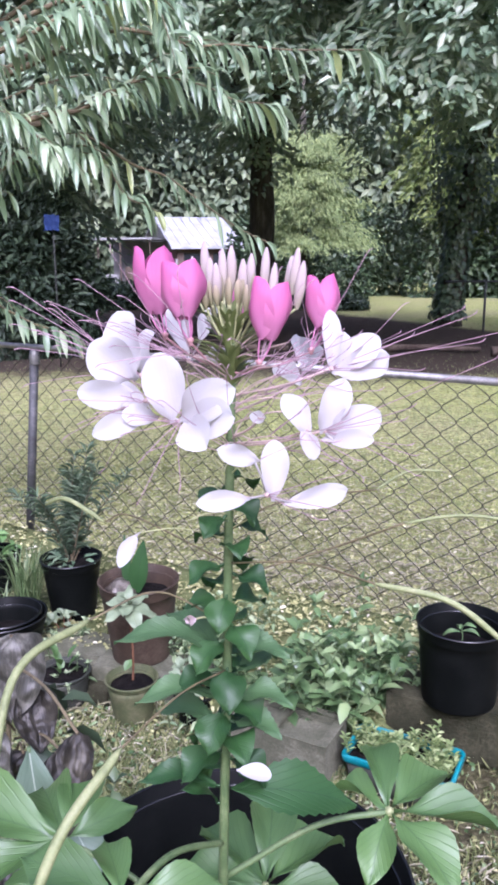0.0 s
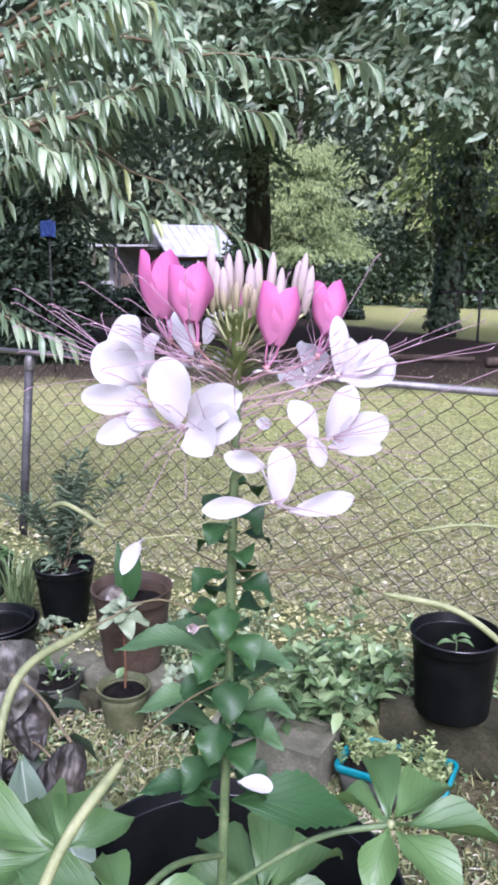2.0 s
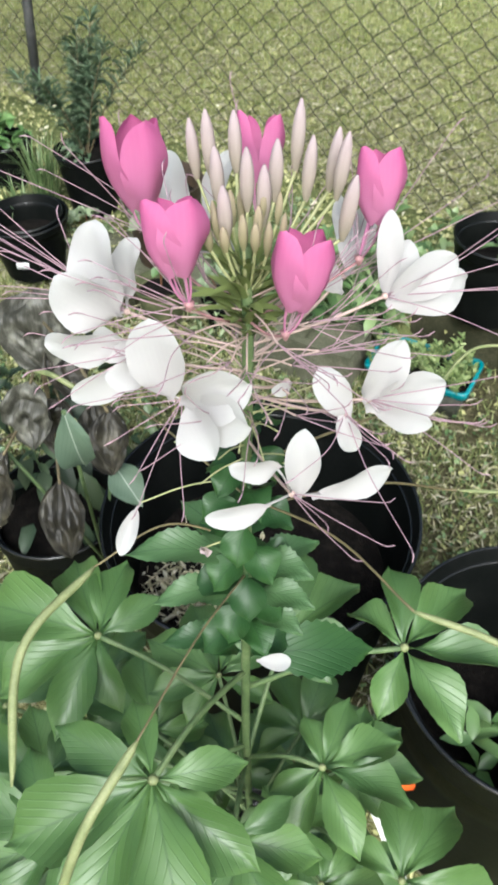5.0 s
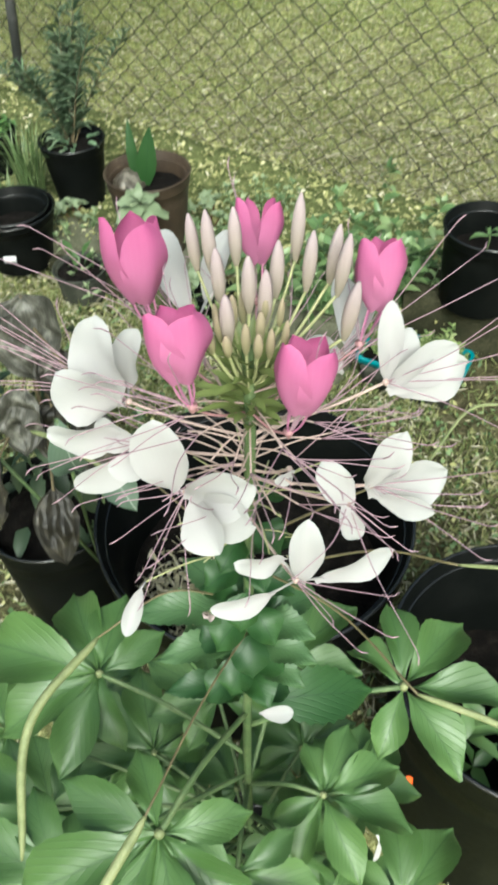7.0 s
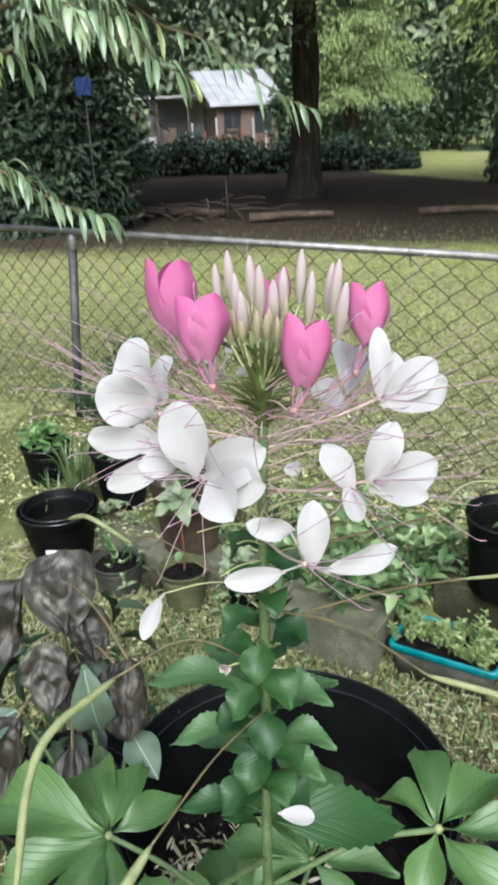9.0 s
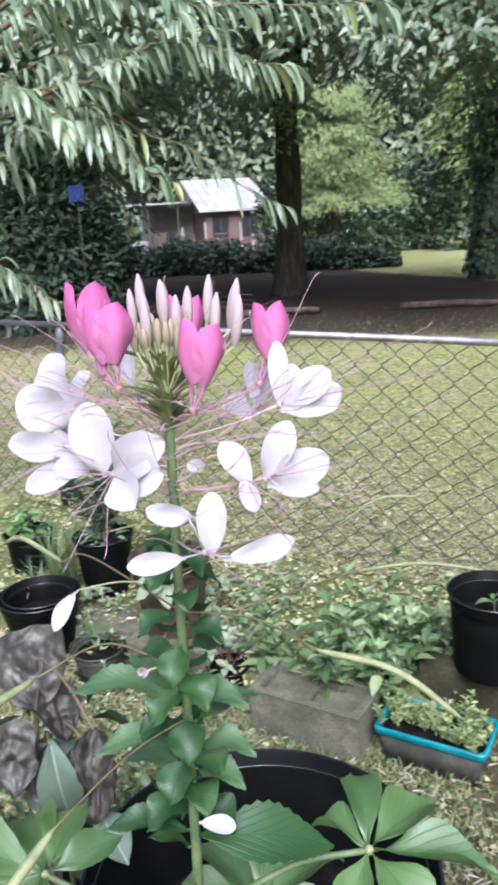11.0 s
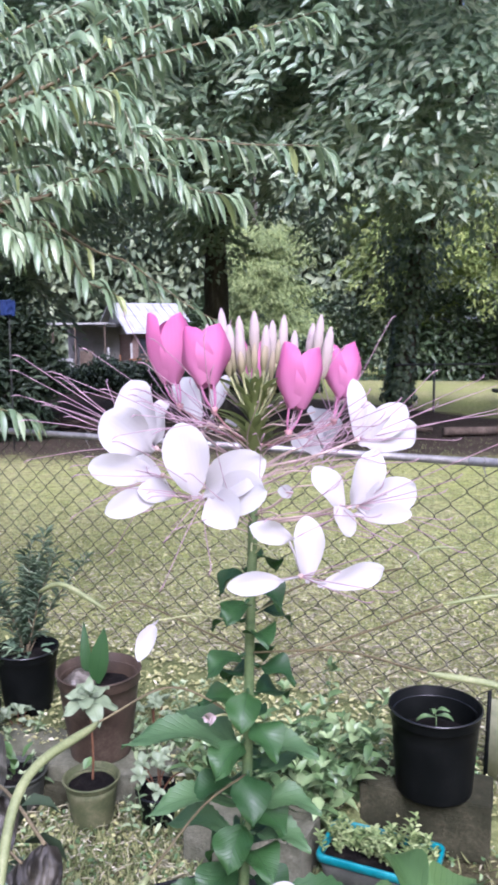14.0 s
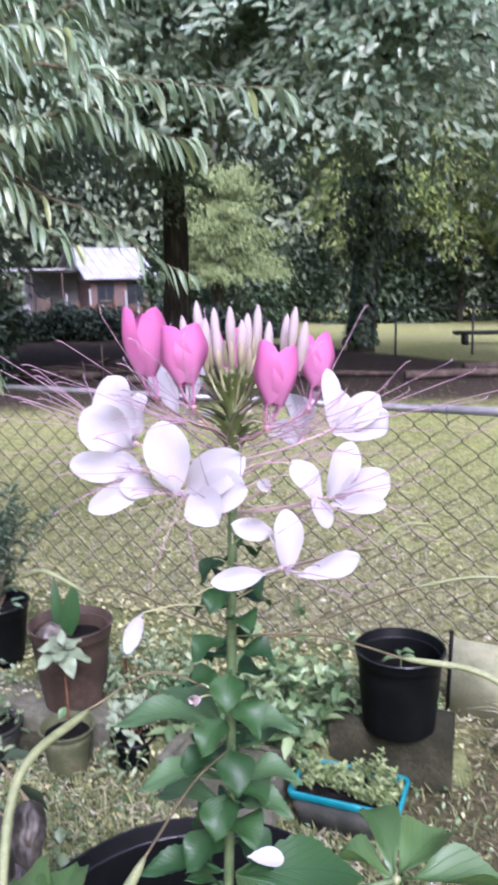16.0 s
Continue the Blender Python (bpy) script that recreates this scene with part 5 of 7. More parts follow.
        for line, size in twigs:
            length = sum((b - a).length for a, b in zip(line, line[1:]))
            count = max(4, int(length / gap))
            for i in range(count):
                f = (i + 0.5) / count * (len(line) - 1)
                p = line[int(f)].lerp(line[min(int(f) + 1, len(line) - 1)], f % 1)
                d = (line[min(int(f) + 1, len(line) - 1)] - line[int(f)]).normalized()
                side = d.cross(Vector((0, 0, 1))).normalized() * (1 if i % 2 else -1)
                l = random.uniform(0.13, 0.215) * size * (0.7 if i > count - 3 else 1)
                P.append((*p, l, l * random.uniform(0.15, 0.205)))
                D.append(tuple(d * random.uniform(0.2, 0.95) + side * random.uniform(0.1, 0.8) + Vector((0, 0, random.uniform(-0.4, 0.6)))))
                sag.append(random.uniform(0.45, 1.9))
    P, D = np.array(P), np.array(D)
    V, T = hanging_leaves(P[:, :3], D, P[:, 3], P[:, 4], np.array(sag))
    fast_part("leaves", V, T, M_PEACH, t)


random.seed(12)
peach_tree()


# ---- trees, hedge and woods beyond ----
def tiers(C, u, leaf):
    """A crown's foliage: flat drooping pads of leaves, one at each point of C, with dark gaps between."""
    length, width, size, count = leaf
    k = len(C)
    out = u * np.array((1.0, 1.0, 0.0)) + 1e-6
    out = np.repeat(out / np.linalg.norm(out, axis=1, keepdims=True), count, axis=0)
    R = np.repeat(size * (0.6 + 0.7 * rng.random(k)), count)
    a, r = rng.random(k * count) * 6.283, np.sqrt(rng.random(k * count))
    ring = np.stack([np.cos(a), np.sin(a), np.zeros(k * count)], 1)
    P = np.repeat(C, count, axis=0) + ring * (r * R)[:, None] + out * (0.25 * R)[:, None]
    P[:, 2] -= 0.85 * (ring * out).sum(1) * r * R + 0.3 * r ** 2 * R + rng.random(k * count) * 0.16 * R
    D = ring * 0.8 + out * 0.5 + np.array((0, 0, -0.4)) + rng.normal(size=P.shape) * 0.4
    N = out * 0.8 + ring * 0.35 + np.array((0.0, -0.45, 0.85)) + rng.normal(size=P.shape) * 0.34
    f = 0.65 + 0.6 * rng.random(k * count)
    return leaf_cloud(P, D, N, length * f, width * f, 0.25, 0.1, simple=True)


def broad_tree(name, label, foot, trunk_r, crown, radii, sprays, leaf, material, limbs=9, lean=(0, 0), low=-1.0, pads=(), gap=()):
    """A broad tree: tapered trunk with flared foot, limbs into an uneven crown of leaf sprays. gap: from x, to x, up to z, where the crown's foot is open."""
    foot, crown = Vector(foot), Vector(crown)
    t = thing(name, foot, label, "tree")
    head = Vector((foot.x + lean[0], foot.y + lean[1], crown.z))
    pts = curve_points([foot - Vector((0, 0, 0.2)), foot.lerp(head, 0.35) + Vector((0.05, 0, 0)), head], 7)
    bm = tube(bmesh.new(), pts, [trunk_r * (1.35 if i == 0 else 1.12 if i == 1 else 1.0 - 0.04 * i) for i in range(len(pts))], 16)
    for v in bm.verts:
        v.co += Vector((noise.noise(v.co * 2.2), noise.noise(v.co * 2.2 + Vector((9, 0, 0))), 0)) * trunk_r * 0.25
    part("trunk", bm, M_BARK, t)
    dirs = unit(limbs)
    for d in dirs:
        start = foot.lerp(head, random.uniform(0.55, 1.0))
        end = crown + Vector((d[0] * radii[0] * 0.6, abs(d[1]) * radii[1] * 0.6, d[2] * radii[2] * 0.6))
        lp = curve_points([start, start.lerp(end, 0.5) + Vector((0, 0, 0.5)), end], 7)
        part("limb", tube(bmesh.new(), lp, [trunk_r * 0.4 * (1 - i / len(lp)) ** 1.2 + 0.02 for i in range(len(lp))], 8), M_BARK, t)
    u = unit(sprays)
    u = u[(u[:, 2] > low) & ((u[:, 1] < 0.35) | (np.arange(sprays) % 3 == 0))]
    lumps = np.array([1 + 0.2 * noise.noise(Vector(q) * 3.1 + Vector((trunk_r * 40, 0, 0))) for q in u])[:, None]
    C = np.array(crown) + u * (0.66 + 0.36 * rng.random((len(u), 1)) ** 0.6) * lumps * np.array(radii)
    for x0, x1, top in gap:
        keep = (C[:, 0] < x0) | (C[:, 0] > x1) | (C[:, 2] > top)
        C, u = C[keep], u[keep]
    if pads:
        C, u = np.concatenate([C, np.array(pads)]), np.concatenate([u, np.tile((0.0, -1.0, 0.0), (len(pads), 1))])
        # every third pad gets a limb, the unseen overhead ones included
        for p in list(pads)[::3]:
            part("limb", tube(bmesh.new(), curve_points([head, head.lerp(Vector(p), 0.5) + Vector((0, 0, 0.6)), p], 6), [0.09 - 0.006 * i for i in range(13)], 7), M_BARK, t)
    V, T = tiers(C, u, leaf)
    fast_part("crown", V, T, material, t)
    return t


random.seed(21)
rng = np.random.default_rng(21)
# the first three pads hang out of view, added to shade the crown's front
broad_tree("shade_tree", "large shade tree with dark glossy leaves and ivy-clad trunk", (2.75, 20.4, 0), 0.3, (3.1, 14.4, 6.9), (5.0, 4.2, 3.6), 285, (0.19, 0.072, 0.97, 280), M_OAK, 12, (0.5, -1.5), gap=((-1.6, 0.9, 4.7), (0.9, 4.6, 4.55)),
           pads=[(2.6 + 1.6 * i, 6.9, 8.3 + 0.3 * (i % 2)) for i in range(3)] + [(0.9, 11.3, 4.65), (1.4, 11.1, 4.5), (1.95, 11.3, 4.5), (2.6, 11.5, 4.6)])
broad_tree("shade_tree", "large shade tree with dark glossy leaves", (-1.8, 18.5, 0), 0.41, (-2.6, 15.4, 6.7), (4.8, 4.4, 3.9), 310, (0.18, 0.07, 1.0, 280), M_OAK, 12, (0.1, -0.5), low=-0.88, pads=((-1.7, 16.9, 3.9), (-1.6, 16.5, 4.4), (-2.1, 16.8, 4.8), (-1.9, 16.3, 5.0)), gap=((-1.4, 1.2, 4.9), (-4.6, -2.2, 4.6)))
broad_tree("shade_tree", "tall shade tree with dense dark leaves", (-7.5, 17.5, 0), 0.3, (-7.4, 16.5, 7.0), (3.6, 3.6, 4.4), 220, (0.22, 0.075, 0.95, 150), M_OAK, 9, (0, 0))
broad_tree("shade_tree", "tall shade tree with light green leaves", (14.5, 30.5, 0), 0.3, (13.5, 30.0, 7.8), (4.6, 4.0, 4.6), 170, (0.22, 0.09, 1.1, 160), M_OAK_BRIGHT, 9, (0, 0))
broad_tree("yard_tree", "small tree with yellow-green leaves beyond the lawn", (9.0, 34.5, 0), 0.18, (7.2, 34.0, 6.4), (4.4, 3.0, 3.6), 150, (0.22, 0.09, 1.0, 160), M_OAK_BRIGHT, 8, (0, 0))


def cedar():
    at = Vector((-1.3, 30.0, 0))
    t = thing("cedar", at, "cedar with feathery yellow-green drooping sprays", "tree")
    part("trunk", tube(bmesh.new(), [at - Vector((0, 0, 0.2)), at + Vector((0, 0, 2)), at + Vector((0, 0, 8.5))], [0.28, 0.2, 0.05], 10), M_BARK, t)
    pieces = []
    for k in range(95):
        z = random.uniform(2.3, 6.2)
        a = random.uniform(math.pi, 2 * math.pi) if k % 3 else random.random() * 6.283
        r = random.uniform(1.0, 2.3) * (1.3 - 0.1 * z) * (1.35 if math.cos(a) > 0.2 else 0.8)
        tip = at + Vector((math.cos(a) * r, math.sin(a) * r, z - 0.5))
        n = 230
        f = rng.random(n)[:, None]
        base = np.array(at) + np.array((0, 0, z))
        P = base + (np.array(tip) - base) * (0.25 + 0.75 * f) + rng.normal(size=(n, 3)) * np.array((0.2, 0.2, 0.12))
        d = (np.array(tip) - base) / np.linalg.norm(np.array(tip) - base)
        D = d + rng.normal(size=(n, 3)) * 0.45 + np.array((0, 0, -0.25))
        pieces.append(leaf_cloud(P, D, np.tile((0, -0.3, 1.0), (n, 1)) + rng.normal(size=(n, 3)) * 0.3, 0.11 + 0.1 * rng.random(n), 0.026 + 0.02 * rng.random(n), 0.2, 0.05, simple=True))
    V, T = join_arrays(pieces)
    fast_part("sprays", V, T, M_CEDAR, t)


cedar()


def ivy_and_hedge():
    # ivy on the trunk
    n = 2600
    z = 0.2 + 4.6 * rng.random(n)
    a = rng.random(n) * 6.283
    r = 0.28 + 0.07 * rng.random(n) + 0.5 * np.clip(z - 2.2, 0, 1.6) * rng.random(n) + 0.25 * np.clip(0.9 - z, 0, 1) * rng.random(n)
    P = np.stack([2.75 + 0.06 * z + r * np.cos(a), 20.4 - 0.19 * z + r * np.sin(a), z], 1)
    D = np.stack([np.cos(a) * 0.4, np.sin(a) * 0.4, -np.ones(n)], 1) + rng.normal(size=(n, 3)) * 0.4
    V, T = leaf_cloud(P, D, np.stack([np.cos(a), np.sin(a), np.full(n, 0.5)], 1), 0.1 + 0.06 * rng.random(n), 0.09 + 0.04 * rng.random(n), 0.1, 0.08, simple=True)
    tagged(fast_part("ivy", V, T, M_IVY), "dark ivy climbing the trunk of a shade tree", "ivy", kind="stuff")
    # low dark hedge along the back of the dirt strip
    n = 26000
    x = -14 + 15.0 * rng.random(n)
    top = 0.8 + 0.16 * np.sin(x * 1.3) * np.sin(x * 0.47 + 1) + 0.12 * np.sin(x * 3.7) + 0.3 * rng.random(n) ** 3
    top *= np.clip((1.6 - x) / 2.6, 0.3, 1.0)
    zz = rng.random(n) ** 0.7
    P = np.stack([x, 26.5 - 0.05 * x + rng.normal(size=n) * 0.45, top * zz], 1)
    D = unit(n) + np.array((0, -0.3, 0.2))
    V, T = leaf_cloud(P, D, unit(n) + np.array((0, -0.3, 1.0)), 0.1 + 0.1 * rng.random(n), 0.06 + 0.06 * rng.random(n), 0.15, 0.08, simple=True)
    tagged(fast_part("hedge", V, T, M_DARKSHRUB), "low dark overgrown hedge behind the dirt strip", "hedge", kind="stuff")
    # dark evergreen shrub mass behind the fence post side
    n = 16000
    u = unit(n)
    lump = np.array([1 + 0.25 * noise.noise(Vector(q) * 3) for q in u])[:, None]
    P = np.array((-6.4, 13.8, 1.3)) + u * lump * np.array((2.3, 1.2, 1.65)) * (0.75 + 0.25 * rng.random((n, 1)))
    P[:, 2] = np.maximum(P[:, 2], 0.02)
    V, T = leaf_cloud(P, u + unit(n) * 0.8, u + np.array((0, 0, 0.8)), 0.12 + 0.1 * rng.random(n), 0.05 + 0.04 * rng.random(n), 0.15, 0.08, simple=True)
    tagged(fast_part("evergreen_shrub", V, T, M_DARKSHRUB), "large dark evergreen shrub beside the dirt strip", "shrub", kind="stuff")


ivy_and_hedge()


def far_woods():
    pieces = []
    for k in range(64):
        x = -46 + 92 * (k + rng.random()) / 64
        y = 50 + 8 * rng.random() + 0.1 * abs(x)
        h = 22 + 7 * rng.random()
        n = 3600
        u = unit(n)
        lump = np.array([1 + 0.25 * noise.noise(Vector(q) * 3 + Vector((k, 0, 0))) for q in u])[:, None]
        P = np.array((x, y, h * 0.5)) + u * lump * np.array((4.0, 3.0, h * 0.52)) * (0.75 + 0.3 * rng.random((n, 1)))
        pieces.append(leaf_cloud(P, u + unit(n), u + np.array((0, 0, 1.0)), 0.4 + 0.4 * rng.random(n), 0.22 + 0.2 * rng.random(n), 0.2, 0.1, simple=True))
    V, T = join_arrays(pieces)
    tagged(fast_part("far_woods", V, T, M_WOODS), "dark woods closing the view behind the yards", "woods", kind="stuff")
    pieces = []
    for k in range(26):
        # undergrowth between the trunks
        x = -20 + 44 * (k + rng.random()) / 26
        if -11.5 < x < -4.0:
            continue
        y = 33 + 5 * rng.random()
        n = 1500
        u = unit(n)
        P = np.array((x, y, 1.6)) + u * np.array((1.7, 1.2, 2.2 + rng.random())) * (0.7 + 0.35 * rng.random((n, 1)))
        P[:, 2] = np.maximum(P[:, 2], 0.02)
        pieces.append(leaf_cloud(P, u + unit(n), u + np.array((0, 0, 1.0)), 0.18 + 0.18 * rng.random(n), 0.1 + 0.09 * rng.random(n), 0.2, 0.1, simple=True))
    V, T = join_arrays(pieces)
    tagged(fast_part("undergrowth", V, T, M_IVY), "dark undergrowth beneath the far trees", "undergrowth", kind="stuff")


far_woods()


# ---- house, shed, far fence, timber ----
def house():
    h = thing("house", (-6.0, 46, 0), "low brick house with a pale metal roof", "house")
    # the house stands turned; its corner nearest the yard is the origin of these sizes
    m = pose(-8.55, 41.9, 0, 0, 0, 24)
    length, depth, e, r = 3.5, 8.6, 2.2, 3.95

    def box(lo, hi):
        b = bmesh.new()
        slab(b, [(q + w) / 2 for q, w in zip(lo, hi)], [w - q for q, w in zip(lo, hi)])
        b.transform(m)
        return b

    part("wall", box((0.1, 0, 0), (length - 0.1, depth, e)), M_BRICK, h, smooth=False)
    for y_eave in (-0.45, depth + 0.45):
        bm = bmesh.new()
        lo = [(-0.3, y_eave, e), (length + 0.3, y_eave, e), (length + 0.3, depth / 2, r), (-0.3, depth / 2, r)]
        va = [bm.verts.new(q) for q in lo] + [bm.verts.new((q[0], q[1], q[2] + 0.1)) for q in lo]
        for q in ((0, 1, 2, 3), (7, 6, 5, 4), (0, 4, 5, 1), (1, 5, 6, 2), (2, 6, 7, 3), (3, 7, 4, 0)):
            bm.faces.new([va[i] for i in q])
        bm.transform(m)
        roof = part("roof", bm, M_ROOF, h, "pale metal roof", smooth=False)
        for i in range(9):
            x = -0.25 + (length + 0.5) * i / 8
            b = tube(bmesh.new(), [(x, y_eave, e + 0.12), (x, depth / 2, r + 0.12)], 0.018, 5)
            b.transform(m)
            part("seam", b, M_ROOF, roof)
    for x in (0.1, length - 0.1):
        bm = bmesh.new()
        va = [bm.verts.new((x + dx, y, z)) for dx in (0, 0.08) for y, z in ((0, e), (depth, e), (depth / 2, r))]
        for q in ((0, 1, 2), (5, 4, 3), (0, 3, 4, 1), (1, 4, 5, 2), (2, 5, 3, 0)):
            bm.faces.new([va[i] for i in q])
        bm.transform(m)
        part("gable", bm, M_SIDING, h, "grey boarded gable", smooth=False)
    for cx, w in ((0.9, 0.9), (2.5, 0.9)):
        win = part("window", box((cx - w / 2, -0.06, 0.9), (cx + w / 2, 0.05, 2.0)), M_DARKWOOD, h, "dark window frame", smooth=False)
        for dx in (-w / 4, w / 4):
            part("pane", box((cx + dx - w / 4 + 0.06, -0.075, 1.0), (cx + dx + w / 4 - 0.06, -0.065, 1.9)), M_GLASS_DARK, win, smooth=False)
    p = thing("carport", (-11.2, 43, 0), "open carport on timber posts beside the house", "carport")
    part("roof", slab(bmesh.new(), (-11.2, 43.2, 2.75), (3.2, 4.0, 0.1)), M_SIDING, p, smooth=False)
    for x in (-12.6, -11.4, -9.8):
        part("post", slab(bmesh.new(), (x, 41.4, 1.35), (0.07, 0.07, 2.7)), M_LOG, p, smooth=False)
    part("side_wall", slab(bmesh.new(), (-11.2, 45.0, 1.35), (3.2, 0.12, 2.6)), M_SIDING, p, smooth=False)
    for x, z, w, hh in ((-12.2, 0.6, 0.9, 0.9), (-11.0, 0.9, 0.7, 1.3), (-10.3, 0.5, 0.6, 0.8)):
        c = thing("stored_box", (x, 42.2, 0), "pale box stored in the carport", "box")
        part("box_body", slab(bmesh.new(), (x, 42.2, hh / 2), (w, 0.5, hh), 8, 0.02), (M_SIDING, M_LOG, M_TRIM)[int(w * 10) % 3], c, smooth=False)

    for k in range(9):
        x = -9.6 + 0.62 * k
        b = thing("porch_clutter", (x, 41.2, 0), "stack of odd boards and frames leaning before the house", "boards")
        hh = (1.5, 1.1, 1.7, 0.9, 1.35, 1.6, 1.0, 1.45, 1.2)[k]
        part("board", slab(bmesh.new(), (x, 41.25, hh / 2), (0.1, 0.06, hh), 10 * (k % 3), 0.0, -4), (M_SIDING, M_RUST, M_SIDING)[k % 3], b, smooth=False)
        part("board", slab(bmesh.new(), (x + 0.2, 41.15, 0.35 + 0.25 * (k % 4)), (0.62, 0.05, 0.09), 4, 0.0, 0), (M_LOG, M_SIDING, M_RUST)[k % 3], b, smooth=False)
        part("board", slab(bmesh.new(), (x + 0.3, 41.35, 0.4), (0.3, 0.06, 0.8), -8, 0.0, -6), (M_RUST, M_DARKWOOD, M_LOG)[k % 3], b, smooth=False)


house()


def shed():
    s = thing("shed", (7.6, 38.5, 0), "grey garden shed with a flat pale roof", "shed")
    part("wall", slab(bmesh.new(), (7.6, 38.5, 1.3), (4.4, 3.0, 2.6)), M_SIDING, s, smooth=False)
    part("roof", slab(bmesh.new(), (7.6, 38.4, 2.68), (5.0, 3.6, 0.16), 0, 0.0, 4), M_ROOF, s, smooth=False)
    part("door", slab(bmesh.new(), (7.0, 36.98, 1.0), (0.9, 0.06, 2.0)), M_DARKWOOD, s, smooth=False)
    part("window", slab(bmesh.new(), (8.6, 36.98, 1.6), (0.8, 0.06, 0.6)), M_GLASS_DARK, s, smooth=False)


shed()


def far_fence():
    f = thing("far_fence", (4.9, 18.6, 0), "dark far chain-link fence with thin posts and rail", "fence")
    part("rail", tube(bmesh.new(), [(2.5, 18.9, 1.12), (16, 18.2, 1.12)], 0.022, 8), M_POST, f)
    for x in (3.4, 5.2, 7.6, 10.0, 12.4):
        y = 18.9 - (x - 2.5) * 0.052
        part("post", tube(bmesh.new(), [(x, y, -0.1), (x, y, 1.16)], 0.028, 8), M_POST, f)


far_fence()


def timber():
    b = thing("board", (5.6, 22.0, 0.3), "dark low wooden bench on the sunny grass", "bench")
    part("top", slab(bmesh.new(), (6.9, 22.0, 0.3), (2.6, 0.4, 0.1), 0, 0.01), M_DARKWOOD, b)
    for x in (5.9, 7.9):
        part("leg", slab(bmesh.new(), (x, 22.0, 0.11), (0.12, 0.36, 0.28), 0, 0.01), M_DARKWOOD, b)
    for k, (x, y, l, r, turn) in enumerate(((1.6, 14.6, 2.0, 0.07, -4), (-1.6, 14.4, 1.5, 0.08, 12), (3.9, 14.1, 2.4, 0.09, 3), (-4.2, 15.4, 2.6, 0.1, -14), (5.2, 15.4, 2.2, 0.08, 2))):
        d = Vector((math.cos(radians(turn)), math.sin(radians(turn)), 0)) * l / 2
        c = Vector((x, y, r * 0.8))
        g = thing("log", (x, y, 0), "weathered fallen log on the bare dirt", "log", "fallen logs")
        bm = tube(bmesh.new(), curve_points([c - d, c + Vector((0, 0.05, 0.02)), c + d], 6), [r * (1 - 0.03 * i) for i in range(13)], 10)
        for v in bm.verts:
            v.co += Vector((0, noise.noise(v.co * 4), noise.noise(v.co * 4 + Vector((3, 0, 0))))) * r * 0.2
        part("wood", bm, M_LOG, g)
    # brush pile of dead twigs
    bm = bmesh.new()
    for _ in range(34):
        c = Vector((random.gauss(-3.2, 0.8), random.gauss(14.8, 0.3), abs(random.gauss(0.1, 0.1)) + 0.03))
        d = Vector((random.gauss(0, 1), random.gauss(0, 0.4), random.gauss(0, 0.22))).normalized() * random.uniform(0.4, 1.0)
        tube(bm, [c - d * 0.5, c + Vector((0, 0, 0.04)), c + d * 0.5], [0.012, 0.01, 0.005], 5)
    tagged(part("brush_pile", bm, M_LOG), "pile of pale dead twigs on the dirt", "brush pile", kind="stuff")
    t = thing("blue_tarp", (-4.4, 12.35, 1.9), "bit of blue tarpaulin hung over a pole among shrubs", "tarpaulin")
    bm = bmesh.new()
    rows = [[bm.verts.new((-4.52 + 0.24 * i / 10 + 0.02 * noise.noise(Vector((i * 0.5, k * 0.4, 1))), 12.3 + 0.05 * noise.noise(Vector((i * 0.7, k * 0.25, 5))) - 0.02 * k / 8, 2.36 - 0.24 * k / 8 - 0.03 * noise.noise(Vector((i * 0.4, 0, 2))))) for i in range(11)] for k in range(9)]
    for a, b in zip(rows, rows[1:]):
        for i in range(10):
            bm.faces.new((a[i], a[i + 1], b[i + 1], b[i]))
    bmesh.ops.solidify(bm, geom=bm.faces[:], thickness=0.006)
    part("sheet", bm, M_BLUE, t)
    part("pole", tube(bmesh.new(), [(-4.42, 12.36, -0.1), (-4.4, 12.35, 2.34)], 0.012, 8), M_DARKWOOD, t)


timber()


# ---- the cleome in the foreground ----
EYE_SIDE = Vector((0.05, -0.9, 0.35))
random.seed(33)
AXIS = [(-0.045, 0.66, 0.46), (-0.047, 0.65, 0.9), (-0.043, 0.634, 1.15), (-0.038, 0.622, 1.3), (-0.033, 0.614, 1.42), (-0.03, 0.61, 1.52), (-0.027, 0.608, 1.6), (-0.027, 0.609, 1.645)]


def axis_at(z):
    for a, b in zip(AXIS, AXIS[1:]):
        if a[2] <= z <= b[2]:
            return Vector(a).lerp(Vector(b), (z - a[2]) / (b[2] - a[2]))
    return Vector(AXIS[-1])


nursery_pot("plant_pot", (-0.045, 0.67, 0.0), 0.17, 0.5, 0.14, M_PLASTIC, "tall black plastic pot under the flowering plant", 0.06)
cleome = thing("cleome", (-0.045, 0.66, 0.44), "tall spider flower with white and pink blossoms and palmate leaves", "flower")
stem_pts = curve_points(AXIS, 6)
part("stem", tube(bmesh.new(), stem_pts, [0.0039 - 0.0017 * i / len(stem_pts) for i in range(len(stem_pts))], 12), M_STEM, cleome, "thick hairy pale green stem")


